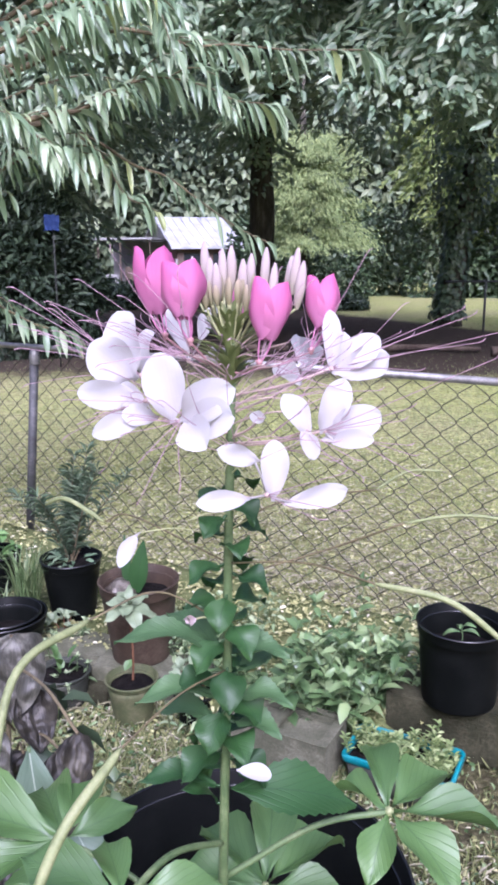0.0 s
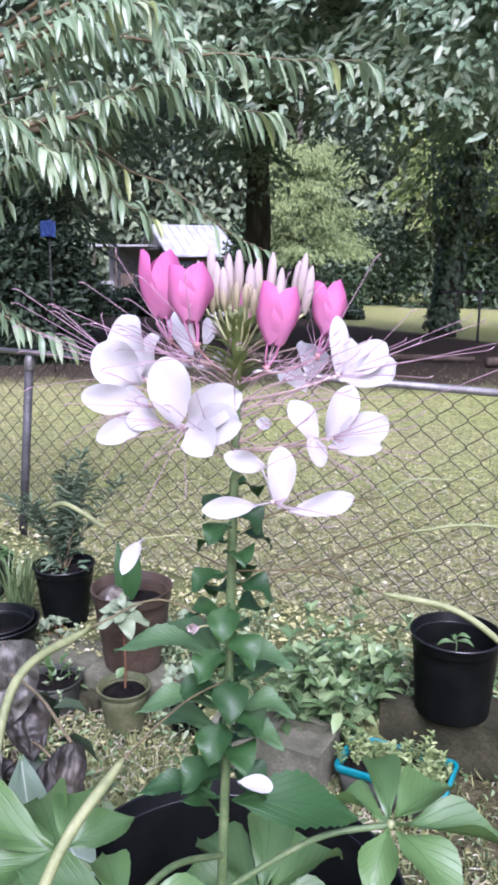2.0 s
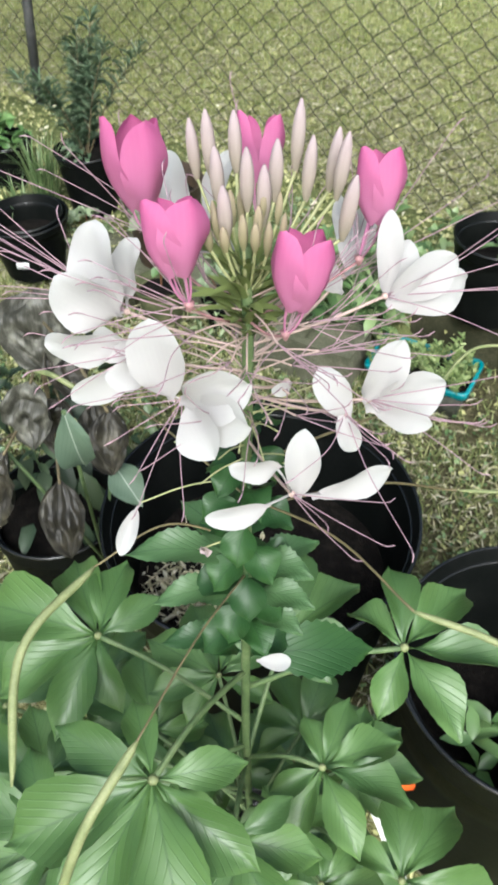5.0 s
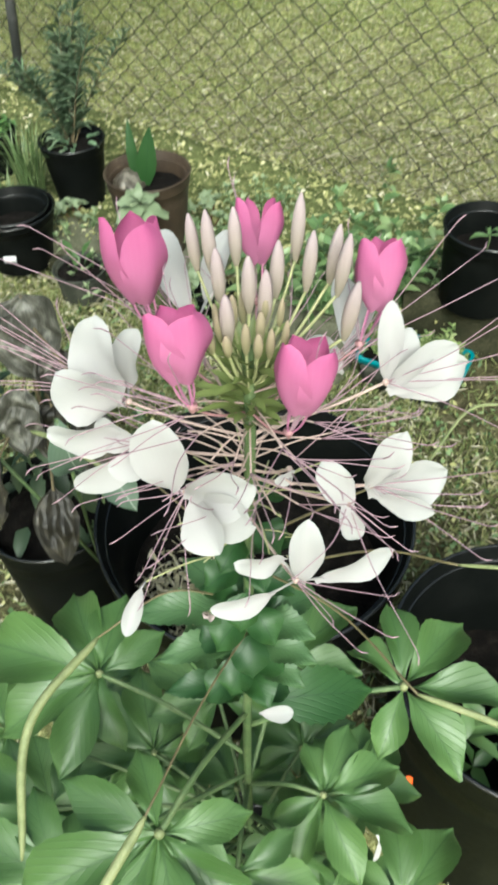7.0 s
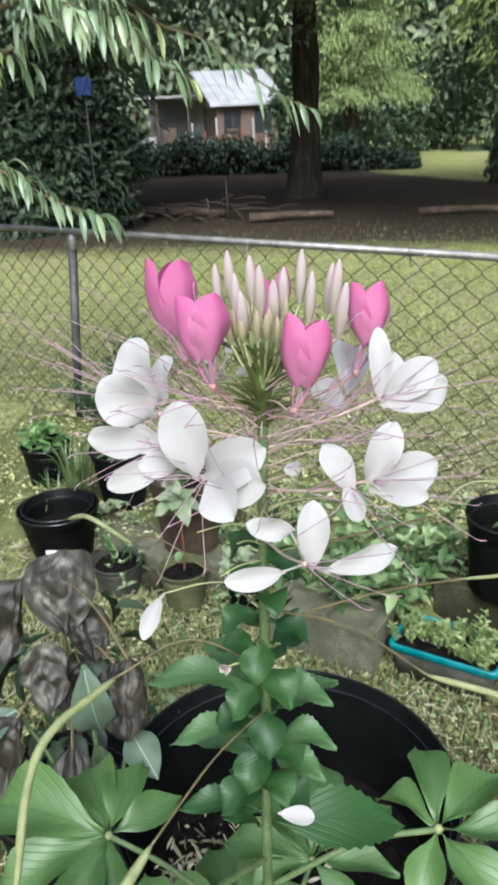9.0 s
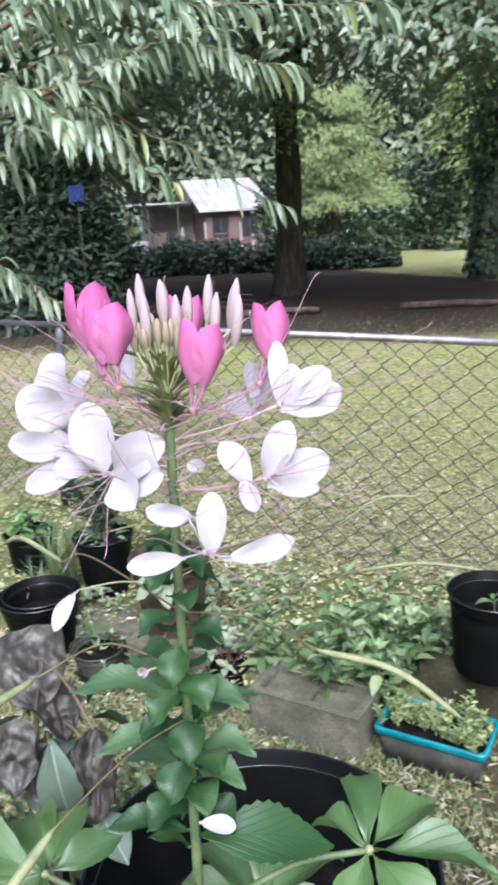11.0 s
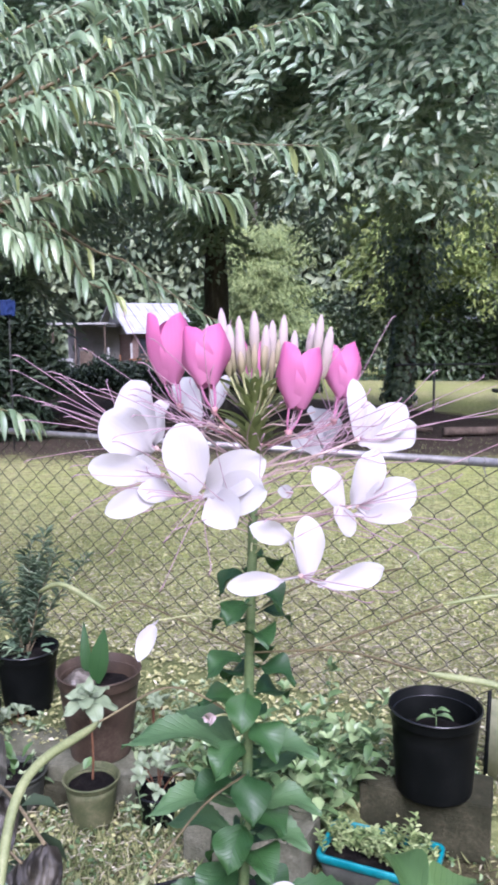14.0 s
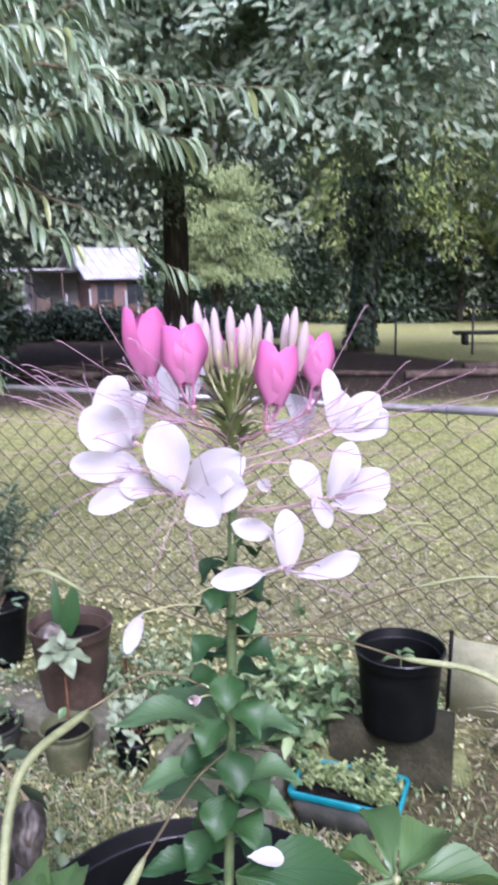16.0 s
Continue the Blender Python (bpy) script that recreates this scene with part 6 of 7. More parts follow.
def filaments(center, out, count, length, spread, flower):
    """Long thin stamens with curled anthers."""
    c, out = Vector(center), Vector(out).normalized()
    for k in range(count):
        d = (out + Vector((random.gauss(0, spread), random.gauss(0, spread), random.gauss(0.05, spread)))).normalized()
        l = length * random.uniform(0.75, 1.15)
        bend = Vector((random.gauss(0, 0.22), random.gauss(0, 0.22), random.uniform(-0.25, 0.3))) * l
        pts = curve_points([c, c + d * l * 0.5 + bend * 0.35, c + d * l + bend], 6)
        bm = tube(bmesh.new(), pts, [0.00027 - 0.0001 * i / len(pts) for i in range(len(pts))], 5)
        tip = pts[-1]
        e = (pts[-1] - pts[-2]).normalized()
        curl = e.orthogonal().normalized()
        tube(bm, [tip, tip + e * 0.0025 + curl * 0.0006, tip + e * 0.0045 + curl * 0.0022], [0.00024, 0.0003, 0.00015], 5)
        part("stamen", bm, M_FILAMENT, flower)


def pedicel(a, b, sag=0.002, r=0.0007):
    a, b = Vector(a), Vector(b)
    return tube(bmesh.new(), curve_points([a, a.lerp(b, 0.55) + Vector((0, 0, -sag)), b], 6), r, 6)


def white_flower(center, petals, stamens=6, length=0.05, out=None, spread=0.3, face=None):
    """An open blossom. petals: base, tip and width of each."""
    c = Vector(center)
    ax = axis_at(min(1.63, max(1.5, c.z - 0.012)))
    bm = pedicel(ax, c)
    bmesh.ops.create_uvsphere(bm, u_segments=8, v_segments=6, radius=0.0016, matrix=Matrix.Translation(c))
    fl = part("flower", bm, M_PEDICEL, cleome, "open white blossom")
    mean = Vector((0, 0, 0))
    for b, t, w in petals:
        b, t = Vector(b), Vector(t)
        mean += t - c
        view = Vector(face) if face else EYE_SIDE + (t - ax) * 4
        view = view + Vector((random.gauss(0, 0.12), 0, random.gauss(0, 0.12)))
        bm = tube(bmesh.new(), [c, c.lerp(b, 0.6), b + (t - b) * 0.06], [0.0005, 0.0005, 0.0007], 5)
        blade(bm, b - (t - b) * 0.1, t, w * (0.98 if c.z > 1.57 else 0.86), view, random.uniform(0.03, 0.1), random.uniform(0.08, 0.26), PETAL, random.uniform(0.05, 0.13), 7)
        part("petal", bm, M_WHITE, fl)
    radial = Vector((c.x - ax.x, c.y - ax.y, 0.0))
    o = Vector(out) if out else radial.normalized() + Vector((0, 0, 0.12))
    filaments(c, o, stamens, length, spread, fl)


white_flower((-0.078, 0.612, 1.609), [((-0.083, 0.612, 1.61), (-0.091, 0.622, 1.644), 0.026), ((-0.082, 0.61, 1.609), (-0.104, 0.604, 1.627), 0.026), ((-0.08, 0.62, 1.61), (-0.077, 0.63, 1.633), 0.017)], 12, 0.072, (-1, 0.1, 0.42), 0.16)
white_flower((-0.073, 0.6, 1.597), [((-0.079, 0.603, 1.599), (-0.11, 0.597, 1.602), 0.017), ((-0.074, 0.6, 1.595), (-0.091, 0.605, 1.603), 0.014), ((-0.072, 0.598, 1.59), (-0.1, 0.588, 1.58), 0.014), ((-0.068, 0.598, 1.588), (-0.084, 0.59, 1.591), 0.013)], 5, 0.042, (-0.8, -0.2, -0.1), 0.28)
white_flower((-0.05, 0.582, 1.59), [((-0.055, 0.582, 1.592), (-0.062, 0.586, 1.625), 0.023), ((-0.048, 0.58, 1.592), (-0.021, 0.572, 1.61), 0.022), ((-0.044, 0.578, 1.59), (-0.02, 0.563, 1.597), 0.022), ((-0.046, 0.578, 1.59), (-0.033, 0.56, 1.581), 0.02)], 5, 0.035, (-0.5, -0.7, -0.25), 0.25)
white_flower((0.027, 0.632, 1.611), [((0.027, 0.634, 1.612), (0.026, 0.645, 1.643), 0.011), ((0.029, 0.634, 1.612), (0.035, 0.645, 1.63), 0.014), ((0.03, 0.632, 1.611), (0.054, 0.638, 1.628), 0.018), ((0.031, 0.63, 1.609), (0.06, 0.642, 1.616), 0.02)], 6, 0.06, (1, -0.05, 0.25), 0.2)
white_flower((0.024, 0.6, 1.582), [((0.023, 0.6, 1.583), (0.035, 0.606, 1.609), 0.016), ((0.026, 0.6, 1.578), (0.054, 0.604, 1.591), 0.02), ((0.028, 0.598, 1.577), (0.05, 0.59, 1.58), 0.011)], 6, 0.06, (0.9, -0.3, 0.05), 0.26)
white_flower((0.015, 0.588, 1.584), [((0.016, 0.588, 1.583), (0.003, 0.592, 1.603), 0.014), ((0.013, 0.586, 1.584), (0.02, 0.58, 1.571), 0.01)], 4, 0.045, (0.5, -0.8, -0.1), 0.3)
white_flower((-0.004, 0.568, 1.555), [((-0.009, 0.565, 1.574), (-0.027, 0.555, 1.581), 0.0125), ((-0.014, 0.56, 1.555), (-0.037, 0.55, 1.555), 0.0125), ((-0.001, 0.57, 1.554), (-0.001, 0.58, 1.581), 0.017), ((0.007, 0.574, 1.549), (0.037, 0.59, 1.552), 0.0145)], 4, 0.04, (0.8, -0.5, 0.15), 0.35)
white_flower((-0.059, 0.655, 1.612), [((-0.061, 0.662, 1.618), (-0.076, 0.69, 1.642), 0.016), ((-0.053, 0.665, 1.623), (-0.046, 0.69, 1.643), 0.012), ((-0.046, 0.65, 1.616), (-0.037, 0.66, 1.618), 0.009)], 6, 0.06, (-0.8, 0.5, 0.35), 0.25)
white_flower((0.009, 0.66, 1.601), [((0.01, 0.66, 1.607), (0.005, 0.69, 1.624), 0.012), ((0.008, 0.65, 1.6), (-0.007, 0.66, 1.609), 0.014), ((0.011, 0.66, 1.605), (0.017, 0.69, 1.62), 0.012)], 6, 0.06, (0.7, 0.6, 0.3), 0.25)
white_flower((-0.01, 0.6, 1.588), [((-0.008, 0.598, 1.589), (-0.015, 0.59, 1.591), 0.007)], 3, 0.04, (0.3, -0.9, 0.1), 0.3)


# a petal of a cup: narrow claw, widest past the middle, rounded end
CUP = tuple(0.2 + 0.8 * (u / 0.46) ** 0.6 if u < 0.46 else max(0.05, (1 - ((u - 0.46) / 0.54) ** 2.0) ** 0.62) for u in (i / 15 for i in range(16)))


def pink_flower(base, top, width, turn, spread=0.43):
    """A half-open blossom: four overlapping petals in a cup, their thin claws parted below it, on a reddish stalk."""
    b, t = Vector(base), Vector(top)
    up = (t - b).normalized()
    ax = axis_at(1.612)
    hub = b - up * 0.0125 + Vector((ax.x - b.x, ax.y - b.y, 0)) * 0.12
    bm = pedicel(ax, hub, 0.003, 0.0006)
    spin(bm, [(0.0007, -0.002), (0.0016, 0.0), (0.0022, 0.002), (0.0, 0.0026)], hub, 8)
    fl = part("flower", bm, M_CALYX, cleome, "half-open pink blossom")
    s = (Vector((1, 0, 0)) - up * up.x).normalized()
    o = up.cross(s)
    for k in range(4):
        a = turn + k * math.pi / 2 + random.uniform(-0.15, 0.15)
        d = s * math.cos(a) + o * math.sin(a)
        front = d.y < 0
        tip = t + d * (width * random.uniform(spread - 0.04, spread + 0.04) * (1.0 if front else 0.7)) + up * (random.uniform(-0.001, 0.001) + (0.0 if front else -0.0025))
        foot = b + d * width * 0.17
        bm = blade(bmesh.new(), foot, tip, width * (0.76 if front else 0.7), d, 0.12, -0.32, CUP, 0.05, 9)
        tube(bm, curve_points([hub, hub.lerp(foot, 0.5) + d * 0.0008, foot + up * 0.0025], 4), [0.00036 + 0.00002 * i for i in range(9)], 5)
        part("petal", bm, M_PINK, fl)
    filaments(hub, (up + Vector((b.x - ax.x, b.y - ax.y, 0)) * 14).normalized(), 4, 0.045, 0.25, fl)


pink_flower((-0.074, 0.638, 1.641), (-0.074, 0.642, 1.679), 0.027, 0.55)
pink_flower((-0.049, 0.591, 1.642), (-0.051, 0.6, 1.669), 0.0285, 0.72)
pink_flower((-0.006, 0.591, 1.631), (-0.003, 0.597, 1.661), 0.0265, 0.85)
pink_flower((0.021, 0.654, 1.631), (0.021, 0.664, 1.66), 0.0235, 0.6)
pink_flower((-0.031, 0.676, 1.636), (-0.031, 0.684, 1.664), 0.0175, 0.75, 0.7)


def closed_bud(top, length, width, material=M_BUD):
    """An unopened bud: a slim ribbed spindle on a thin stalk."""
    t = Vector(top)
    ax = axis_at(1.63)
    base = t - Vector(((t.x - ax.x) * 0.1, (t.y - ax.y) * 0.1, length))
    d = (t - base).normalized()
    bm = bmesh.new()
    uv = bm.loops.layers.uv.new("leaf")
    prof = [0.3, 0.66, 0.9, 1.0, 0.98, 0.88, 0.64, 0.18]
    s = d.orthogonal().normalized()
    o = d.cross(s)
    rings = []
    for i, w in enumerate(prof):
        f = i / (len(prof) - 1)
        rings.append([(bm.verts.new(base + d * (length * f) + (s * math.cos(a) + o * math.sin(a)) * (w * width * 0.345 * (1 + 0.1 * math.cos(4 * a)))), f, k / 12) for k, a in enumerate(2 * math.pi * k / 12 for k in range(12))])
    for a, b in zip(rings, rings[1:]):
        for k in range(12):
            quad = (a[k], a[(k + 1) % 12], b[(k + 1) % 12], b[k])
            f = bm.faces.new([q[0] for q in quad])
            for loop, q in zip(f.loops, quad):
                loop[uv].uv = (q[1], q[2])
    bud = part("bud", bm, material, cleome, "closed pale bud" if material == M_BUD else "small green bud")
    part("bud_stalk", pedicel(axis_at(1.625) + Vector((random.uniform(-0.002, 0.002), random.uniform(-0.002, 0.002), 0)), base + d * 0.001, 0.003, 0.00065), M_GREENPED, bud)


closed_bud((-0.046, 0.641, 1.682), 0.026, 0.0084)
closed_bud((-0.041, 0.63, 1.673), 0.024, 0.0084)
closed_bud((-0.037, 0.651, 1.678), 0.024, 0.0084)
closed_bud((-0.027, 0.617, 1.679), 0.024, 0.0084)
closed_bud((-0.021, 0.619, 1.672), 0.024, 0.0087)
closed_bud((-0.012, 0.662, 1.679), 0.028, 0.0087)
closed_bud((-0.006, 0.65, 1.67), 0.026, 0.0087)
closed_bud((0.004, 0.649, 1.674), 0.025, 0.0084)
closed_bud((0.008, 0.636, 1.678), 0.026, 0.0084)
closed_bud((0.012, 0.617, 1.671), 0.026, 0.0090)
closed_bud((-0.034, 0.606, 1.67), 0.022, 0.0084)
closed_bud((-0.018, 0.634, 1.675), 0.024, 0.0087)
closed_bud((-0.055, 0.652, 1.674), 0.024, 0.0078)
for k in range(14):
    a = k * 2.399
    r = 0.003 + 0.0022 * math.sqrt(k) + 0.001
    top = axis_at(1.64) + Vector((math.cos(a) * r * 1.3, math.sin(a) * r * 1.3, 0.022 - 0.05 * r + random.uniform(-0.004, 0.004)))
    closed_bud(top, random.uniform(0.009, 0.016), random.uniform(0.0042, 0.0058), M_YOUNGBUD)

# narrow bracts below the buds
for k in range(60):
    a = k * 2.399
    z = 1.6 + 0.036 * k / 60
    b = axis_at(z)
    l = random.uniform(0.016, 0.032)
    d = Vector((math.cos(a) * 0.8, math.sin(a) * 0.8, random.uniform(0.3, 1.3))).normalized()
    part("bract", blade(bmesh.new(), b, b + d * l, 0.0046, (0, 0, 1), 0.08, 0.2, LANCE, 0, 3), M_TUFT, cleome)

# stalks of spent blossoms, bare, all round
for k in range(66):
    a = k * 2.399 + 0.4
    z = random.uniform(1.555, 1.622) if k % 4 else random.uniform(1.52, 1.56)
    b = axis_at(z)
    l = random.uniform(0.022, 0.04)
    e = b + Vector((math.cos(a) * l, math.sin(a) * l, random.uniform(0.0, 0.018)))
    st = part("flower_stalk", pedicel(b, e, -0.002, 0.0004), M_PEDICEL if z > 1.56 else M_GREENPED, cleome)
    if k % 2 and z > 1.55:
        filaments(e, (math.cos(a), math.sin(a), 0.3), 3, 0.038, 0.3, st)


ROUND = finer((0.16, 0.78, 1.0, 0.96, 0.76, 0.42, 0.03))


def toothed(shape, depth, n=25):
    """An outline with shallow teeth along its edge."""
    return tuple(w * (1 + (depth if i % 2 else -depth)) for i, w in enumerate(finer(shape, n)))


LEAF = toothed(OVATE, 0.06)
LEAFLET = toothed((0.05, 0.3, 0.68, 0.93, 1.0, 0.84, 0.46, 0.03), 0.018, 21)


def stem_leaf(z, angle, length, width, lift, material=M_BRACT, shape=LEAF, fold=0.16):
    """A simple leaf set on the stem."""
    b = axis_at(z)
    d = Vector((math.cos(angle), math.sin(angle), lift)).normalized()
    base = b + d * 0.006
    part("leaf", blade(tube(bmesh.new(), [b, base], 0.0011, 5), base, base + d * length, width, (0, -0.12, 1), 0.16, fold, shape, 0.1, 7), material, cleome)


for k in range(33):
    z = 1.555 - 0.006 * k
    f = k / 33
    a = k * 2.399 + 0.9
    stem_leaf(z, a, 0.018 + 0.012 * f * random.uniform(0.7, 1.2), 0.016 + 0.009 * f, random.uniform(-1.1, 0.0), M_BRACT, ROUND, 0.18)
# the larger pale leaves in the middle of the stem
for z, a, l, w, lift in ((1.442, 3.3, 0.062, 0.019, 0.12), (1.438, 2.5, 0.05, 0.018, 0.2), (1.412, 3.5, 0.05, 0.017, 0.05), (1.44, -0.25, 0.034, 0.018, 0.15), (1.412, -0.2, 0.036, 0.017, 0.0), (1.425, 0.6, 0.042, 0.018, 0.1), (1.395, -0.45, 0.034, 0.017, 0.02), (1.392, 3.0, 0.04, 0.018, 0.02), (1.345, 3.4, 0.05, 0.017, 0.15), (1.33, 3.7, 0.03, 0.013, 0.7)):
    stem_leaf(z, a, l, w * 1.15, lift, M_MIDLEAF if z > 1.38 else M_BRACT)


def palmate_leaf(hub, size, facing, turn, count=7, from_z=None, droop=0.16):
    """A leaf of five to seven leaflets spread like fingers from one hub, on a long stalk."""
    hub = Vector(hub)
    up = Vector(facing).normalized()
    b = axis_at(from_z if from_z else hub.z - 0.06)
    mid = b.lerp(hub, 0.55) + Vector((0, 0, 0.012))
    leaf = part("palmate_leaf", tube(bmesh.new(), curve_points([b, mid, hub], 7), 0.0021, 8), M_STEM, cleome, "pale hairy leaf stalk")
    out = hub - b
    out = (out - up * out.dot(up)).normalized()
    side = up.cross(out)
    for k in range(count):
        f = (k / (count - 1) * 2 - 1) if count > 1 else 0
        a = f * 2.25 + turn + random.uniform(-0.1, 0.1)
        l = size * (1 - 0.42 * abs(f) ** 1.3) * random.uniform(0.93, 1.07)
        d = out * math.cos(a) + side * math.sin(a) + up * random.uniform(-0.3, 0.12)
        base = hub + d * 0.003
        part("leaflet", blade(bmesh.new(), base, base + d.normalized() * l - up * (l * droop), l * random.uniform(0.41, 0.53), up + side * random.uniform(-0.35, 0.35) + out * random.uniform(-0.25, 0.25), random.uniform(0.04, 0.16), random.uniform(0.15, 0.42), LEAFLET, 0.1, 7), M_LEAF, leaf)
    bmh = bmesh.new()
    bmesh.ops.create_uvsphere(bmh, u_segments=8, v_segments=6, radius=0.0034, matrix=Matrix.Translation(hub))
    part("leaf_hub", bmh, M_POD, leaf)


palmate_leaf((0.07, 0.647, 1.312), 0.083, (0.0, -0.18, 1), 0.1, 6, 1.27)
palmate_leaf((-0.161, 0.656, 1.262), 0.1, (0.05, -0.18, 1), 0.1, 7, 1.2)
palmate_leaf((-0.076, 0.523, 1.345), 0.095, (-0.02, -0.22, 1), 0.0, 7, 1.3)
palmate_leaf((-0.021, 0.732, 1.166), 0.1, (0.05, -0.18, 1), 0.2, 7, 1.12)
palmate_leaf((-0.303, 0.684, 1.047), 0.11, (0.1, -0.18, 1), 0.0, 7, 1.0)
palmate_leaf((-0.152, 0.689, 1.022), 0.1, (0.1, -0.18, 1), 0.0, 7, 0.95)
palmate_leaf((0.022, 0.623, 1.15), 0.082, (0.0, -0.18, 1), -0.2, 7, 1.12)
palmate_leaf((-0.219, 0.6, 1.1), 0.095, (0.05, -0.18, 1), 0.2, 7, 1.03)
palmate_leaf((-0.039, 0.546, 1.19), 0.09, (0.0, -0.22, 1), 0.0, 7, 1.12)
palmate_leaf((-0.16, 0.519, 1.22), 0.09, (0.05, -0.25, 1), -0.2, 7, 1.15)
palmate_leaf((-0.1, 0.62, 0.98), 0.11, (0.0, -0.18, 1), 0.1, 7, 0.9)
palmate_leaf((-0.09, 0.74, 1.06), 0.1, (0.0, -0.15, 1), 0.1, 7, 0.98)
palmate_leaf((-0.24, 0.77, 0.96), 0.1, (0.0, -0.15, 1), 0.1, 7, 0.88)
palmate_leaf((-0.3, 0.56, 0.98), 0.11, (0.0, -0.18, 1), 0.1, 7, 0.9)
for k in range(16):
    a = k * 2.399
    r = random.uniform(0.05, 0.2)
    z = random.uniform(0.78, 1.0)
    palmate_leaf((min(0.0, -0.1 + math.cos(a) * r), 0.63 + math.sin(a) * r * 0.8, z), random.uniform(0.075, 0.105), (0.0, -0.15, 1), 0.1, 7, z - 0.08)
for x, y, z, size in ((0.03, 0.56, 1.06, 0.07), (0.05, 0.68, 1.02, 0.075), (0.0, 0.72, 1.0, 0.08), (0.06, 0.6, 0.95, 0.07), (0.02, 0.5, 0.98, 0.075), (-0.01, 0.6, 1.09, 0.06)):
    palmate_leaf((x, y, z), size, (0.1, -0.18, 1), 0.2, 7, z - 0.08)
palmate_leaf((-0.05, 0.47, 1.02), 0.1, (0.0, -0.25, 1), 0.1, 7, 0.95)
palmate_leaf((-0.2, 0.45, 1.05), 0.1, (0.0, -0.25, 1), 0.1, 7, 0.95)
palmate_leaf((0.093, 0.56, 1.103), 0.085, (0.0, -0.15, 1), 0.9, 6, 1.02)
# one big dark leaf that carries a fallen petal
b = Vector((-0.03, 0.607, 1.352))
part("leaf", blade(bmesh.new(), b, b + Vector((0.078, 0.03, -0.03)), 0.036, (0.05, -0.45, 1), 0.1, 0.1, LEAF, 0.06, 7), M_BRACT, cleome, "broad dark green leaf")
fp = thing("fallen_petal", (-0.012, 0.598, 1.372), "single white petal fallen on a leaf", "petal")
part("petal", blade(bmesh.new(), (-0.024, 0.586, 1.381), (-0.004, 0.591, 1.375), 0.0105, (0.0, -0.7, 1), 0.06, 0.2, PETAL, 0.03, 7), M_WHITE, fp)


def seed_pod(points, thick, thin=0.0008):
    """A long green pod on a thread-like stalk. points: from the stem to the pod's tip; the last three carry the pod."""
    pts = [Vector(p) for p in points]
    stalk = curve_points(pts[:-2], 8) if len(pts) > 3 else [pts[0], pts[1]]
    pod = part("seed_pod", tube(bmesh.new(), curve_points(pts[-3:], 10), [thick * 0.66 * w for w in (0.35, 0.75, 0.92, 1, 1, 1, 1, 1, 1, 1, 1, 1, 1, 1, 1, 0.98, 0.95, 0.9, 0.8, 0.6, 0.25)], 9), M_POD, cleome, "long arching green seed pod")
    part("pod_stalk", tube(bmesh.new(), stalk, thin * 0.75, 6), M_TWIG_BROWN, pod)


seed_pod([axis_at(1.46), (-0.07, 0.6, 1.485), (-0.103, 0.573, 1.479), (-0.126, 0.527, 1.472), (-0.124, 0.48, 1.43)], 0.0034)
seed_pod([axis_at(1.43), (-0.05, 0.56, 1.445), (-0.066, 0.5, 1.452), (-0.085, 0.465, 1.43), (-0.1, 0.44, 1.385)], 0.0038)
seed_pod([axis_at(1.5), (0.015, 0.58, 1.514), (0.05, 0.54, 1.521), (0.084, 0.532, 1.517), (0.112, 0.528, 1.497)], 0.0023)
seed_pod([axis_at(1.5), (-0.1, 0.66, 1.51), (-0.12, 0.664, 1.504), (-0.148, 0.671, 1.517), (-0.168, 0.684, 1.508)], 0.0024)
seed_pod([axis_at(1.52), (0.0, 0.62, 1.535), (0.056, 0.66, 1.532), (0.079, 0.7, 1.533), (0.104, 0.71, 1.531)], 0.0013, 0.0009)
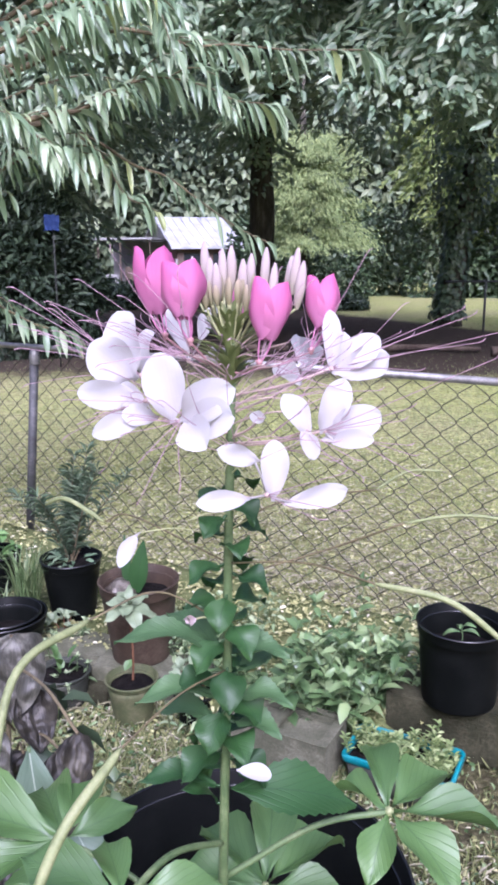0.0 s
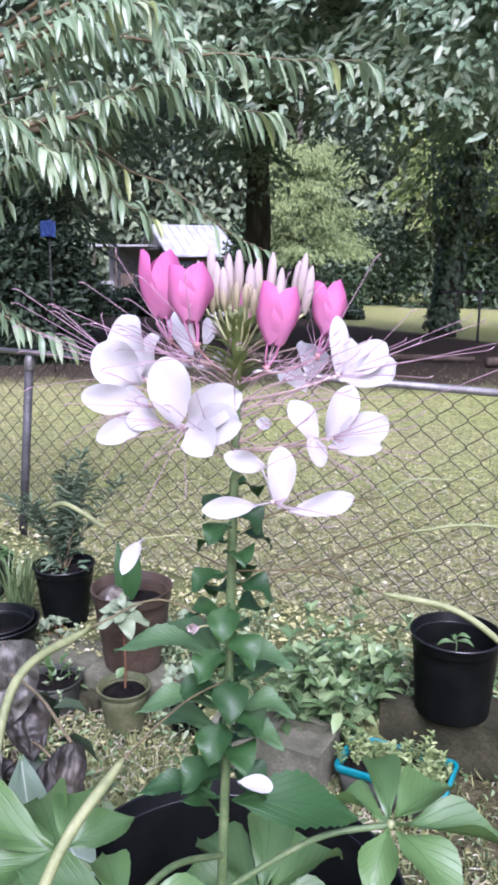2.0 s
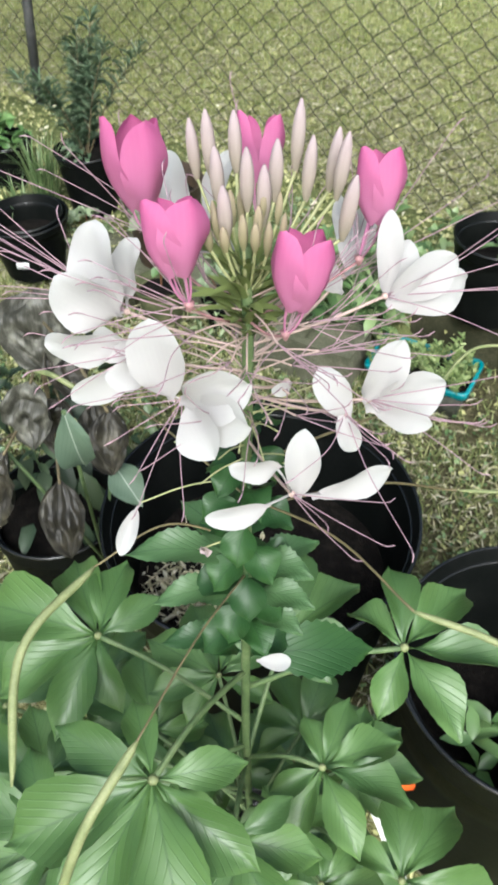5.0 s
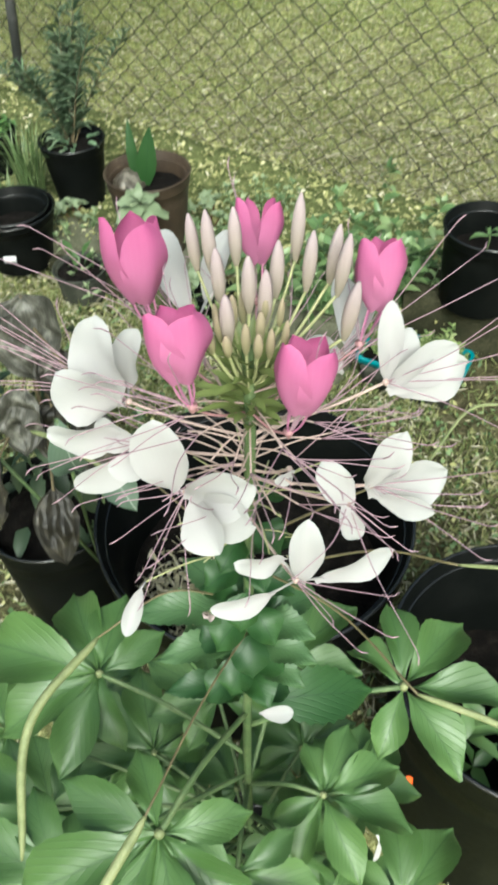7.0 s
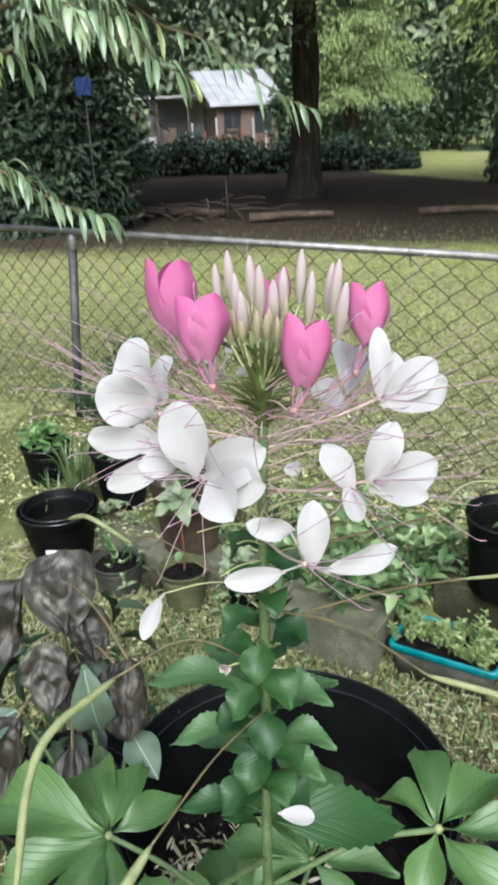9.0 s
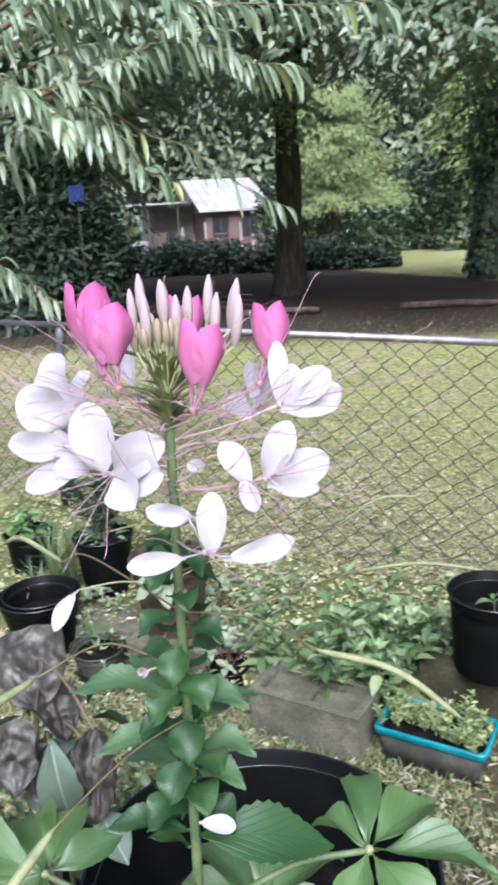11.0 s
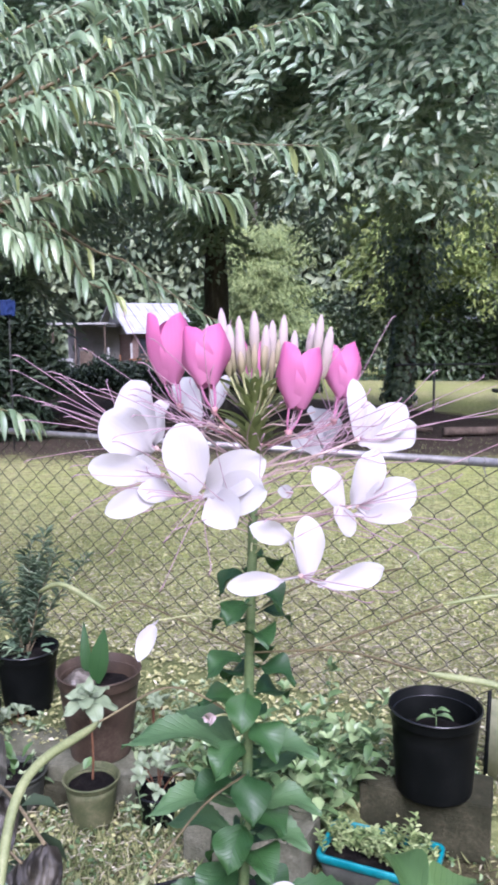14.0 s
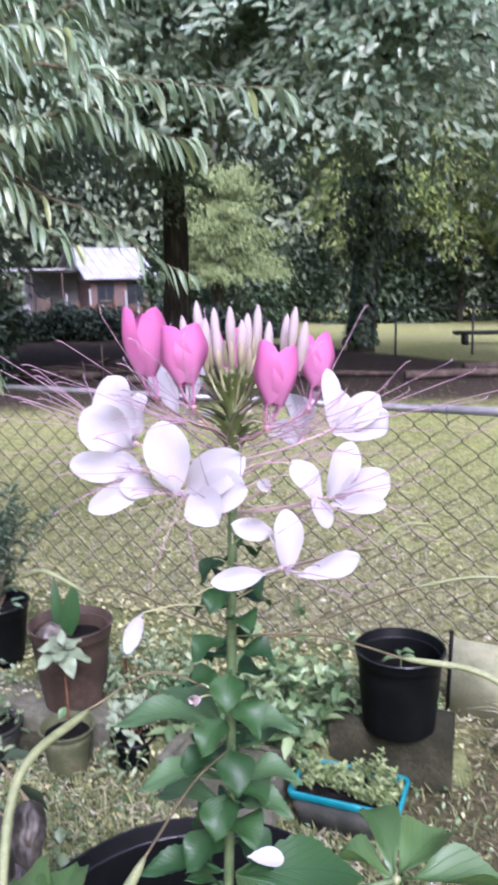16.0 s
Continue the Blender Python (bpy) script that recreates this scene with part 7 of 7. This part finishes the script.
seed_pod([axis_at(1.49), (0.03, 0.62, 1.508), (0.068, 0.6, 1.531), (0.098, 0.595, 1.538), (0.128, 0.59, 1.537)], 0.0014, 0.0009)
# petal left hanging on a thread beside the stem
hang = part("flower_stalk", pedicel(axis_at(1.515), (-0.073, 0.576, 1.53), -0.004, 0.0004), M_GREENPED, cleome)
part("petal", blade(tube(bmesh.new(), [(-0.073, 0.576, 1.53), (-0.0745, 0.572, 1.529)], 0.0005, 5), (-0.0742, 0.574, 1.5295), (-0.0785, 0.554, 1.5185), 0.0085, EYE_SIDE, 0.08, 0.3, PETAL, 0.06, 7), M_WHITE, hang, "last white petal on a thin stalk")
# two shrivelled blossoms
for p in ((-0.052, 0.6, 1.468),):
    fl = part("flower_stalk", pedicel(axis_at(p[2] - 0.01), p, -0.004, 0.0006), M_GREENPED, cleome)
    for k in range(3):
        q = Vector(p)
        part("petal", blade(bmesh.new(), q, q + Vector((random.uniform(-0.006, 0.006), -0.004, random.uniform(-0.01, 0.006))), 0.006, EYE_SIDE, 0.1, 0.3, PETAL, 0.1), M_BUD, fl, "shrivelled pale petal")


def plant_tag():
    t = thing("plant_tag", (0.12, 0.8, 0.36), "orange-topped white plastic plant tag stuck in soil", "plant tag")
    for a, b, w in (((0.17, 0.7, 0.54), (0.098, 0.755, 0.72), 0.006), ((0.13, 0.78, 0.36), (0.136, 0.794, 0.72), 0.004)):
        a, b = Vector(a), Vector(b)
        side = (b - a).cross(Vector((0, -0.8, 0.6))).normalized() * w
        up = (b - a).cross(side).normalized() * 0.0008
        bm = bmesh.new()
        v = [bm.verts.new(p + q * side + r * up) for r in (-1, 1) for p, q in ((a, -1), (a, 1), (b, 1), (b, -1))]
        for q in ((0, 1, 2, 3), (7, 6, 5, 4), (0, 4, 5, 1), (1, 5, 6, 2), (2, 6, 7, 3), (3, 7, 4, 0)):
            bm.faces.new([v[i] for i in q])
        part("tag_blade", bm, M_LABEL, t, smooth=False)
    part("tag_top", slab(bmesh.new(), (0.137, 0.795, 0.72), (0.034, 0.007, 0.036), 15, 0.003, -20), M_ORANGE, t)


plant_tag()
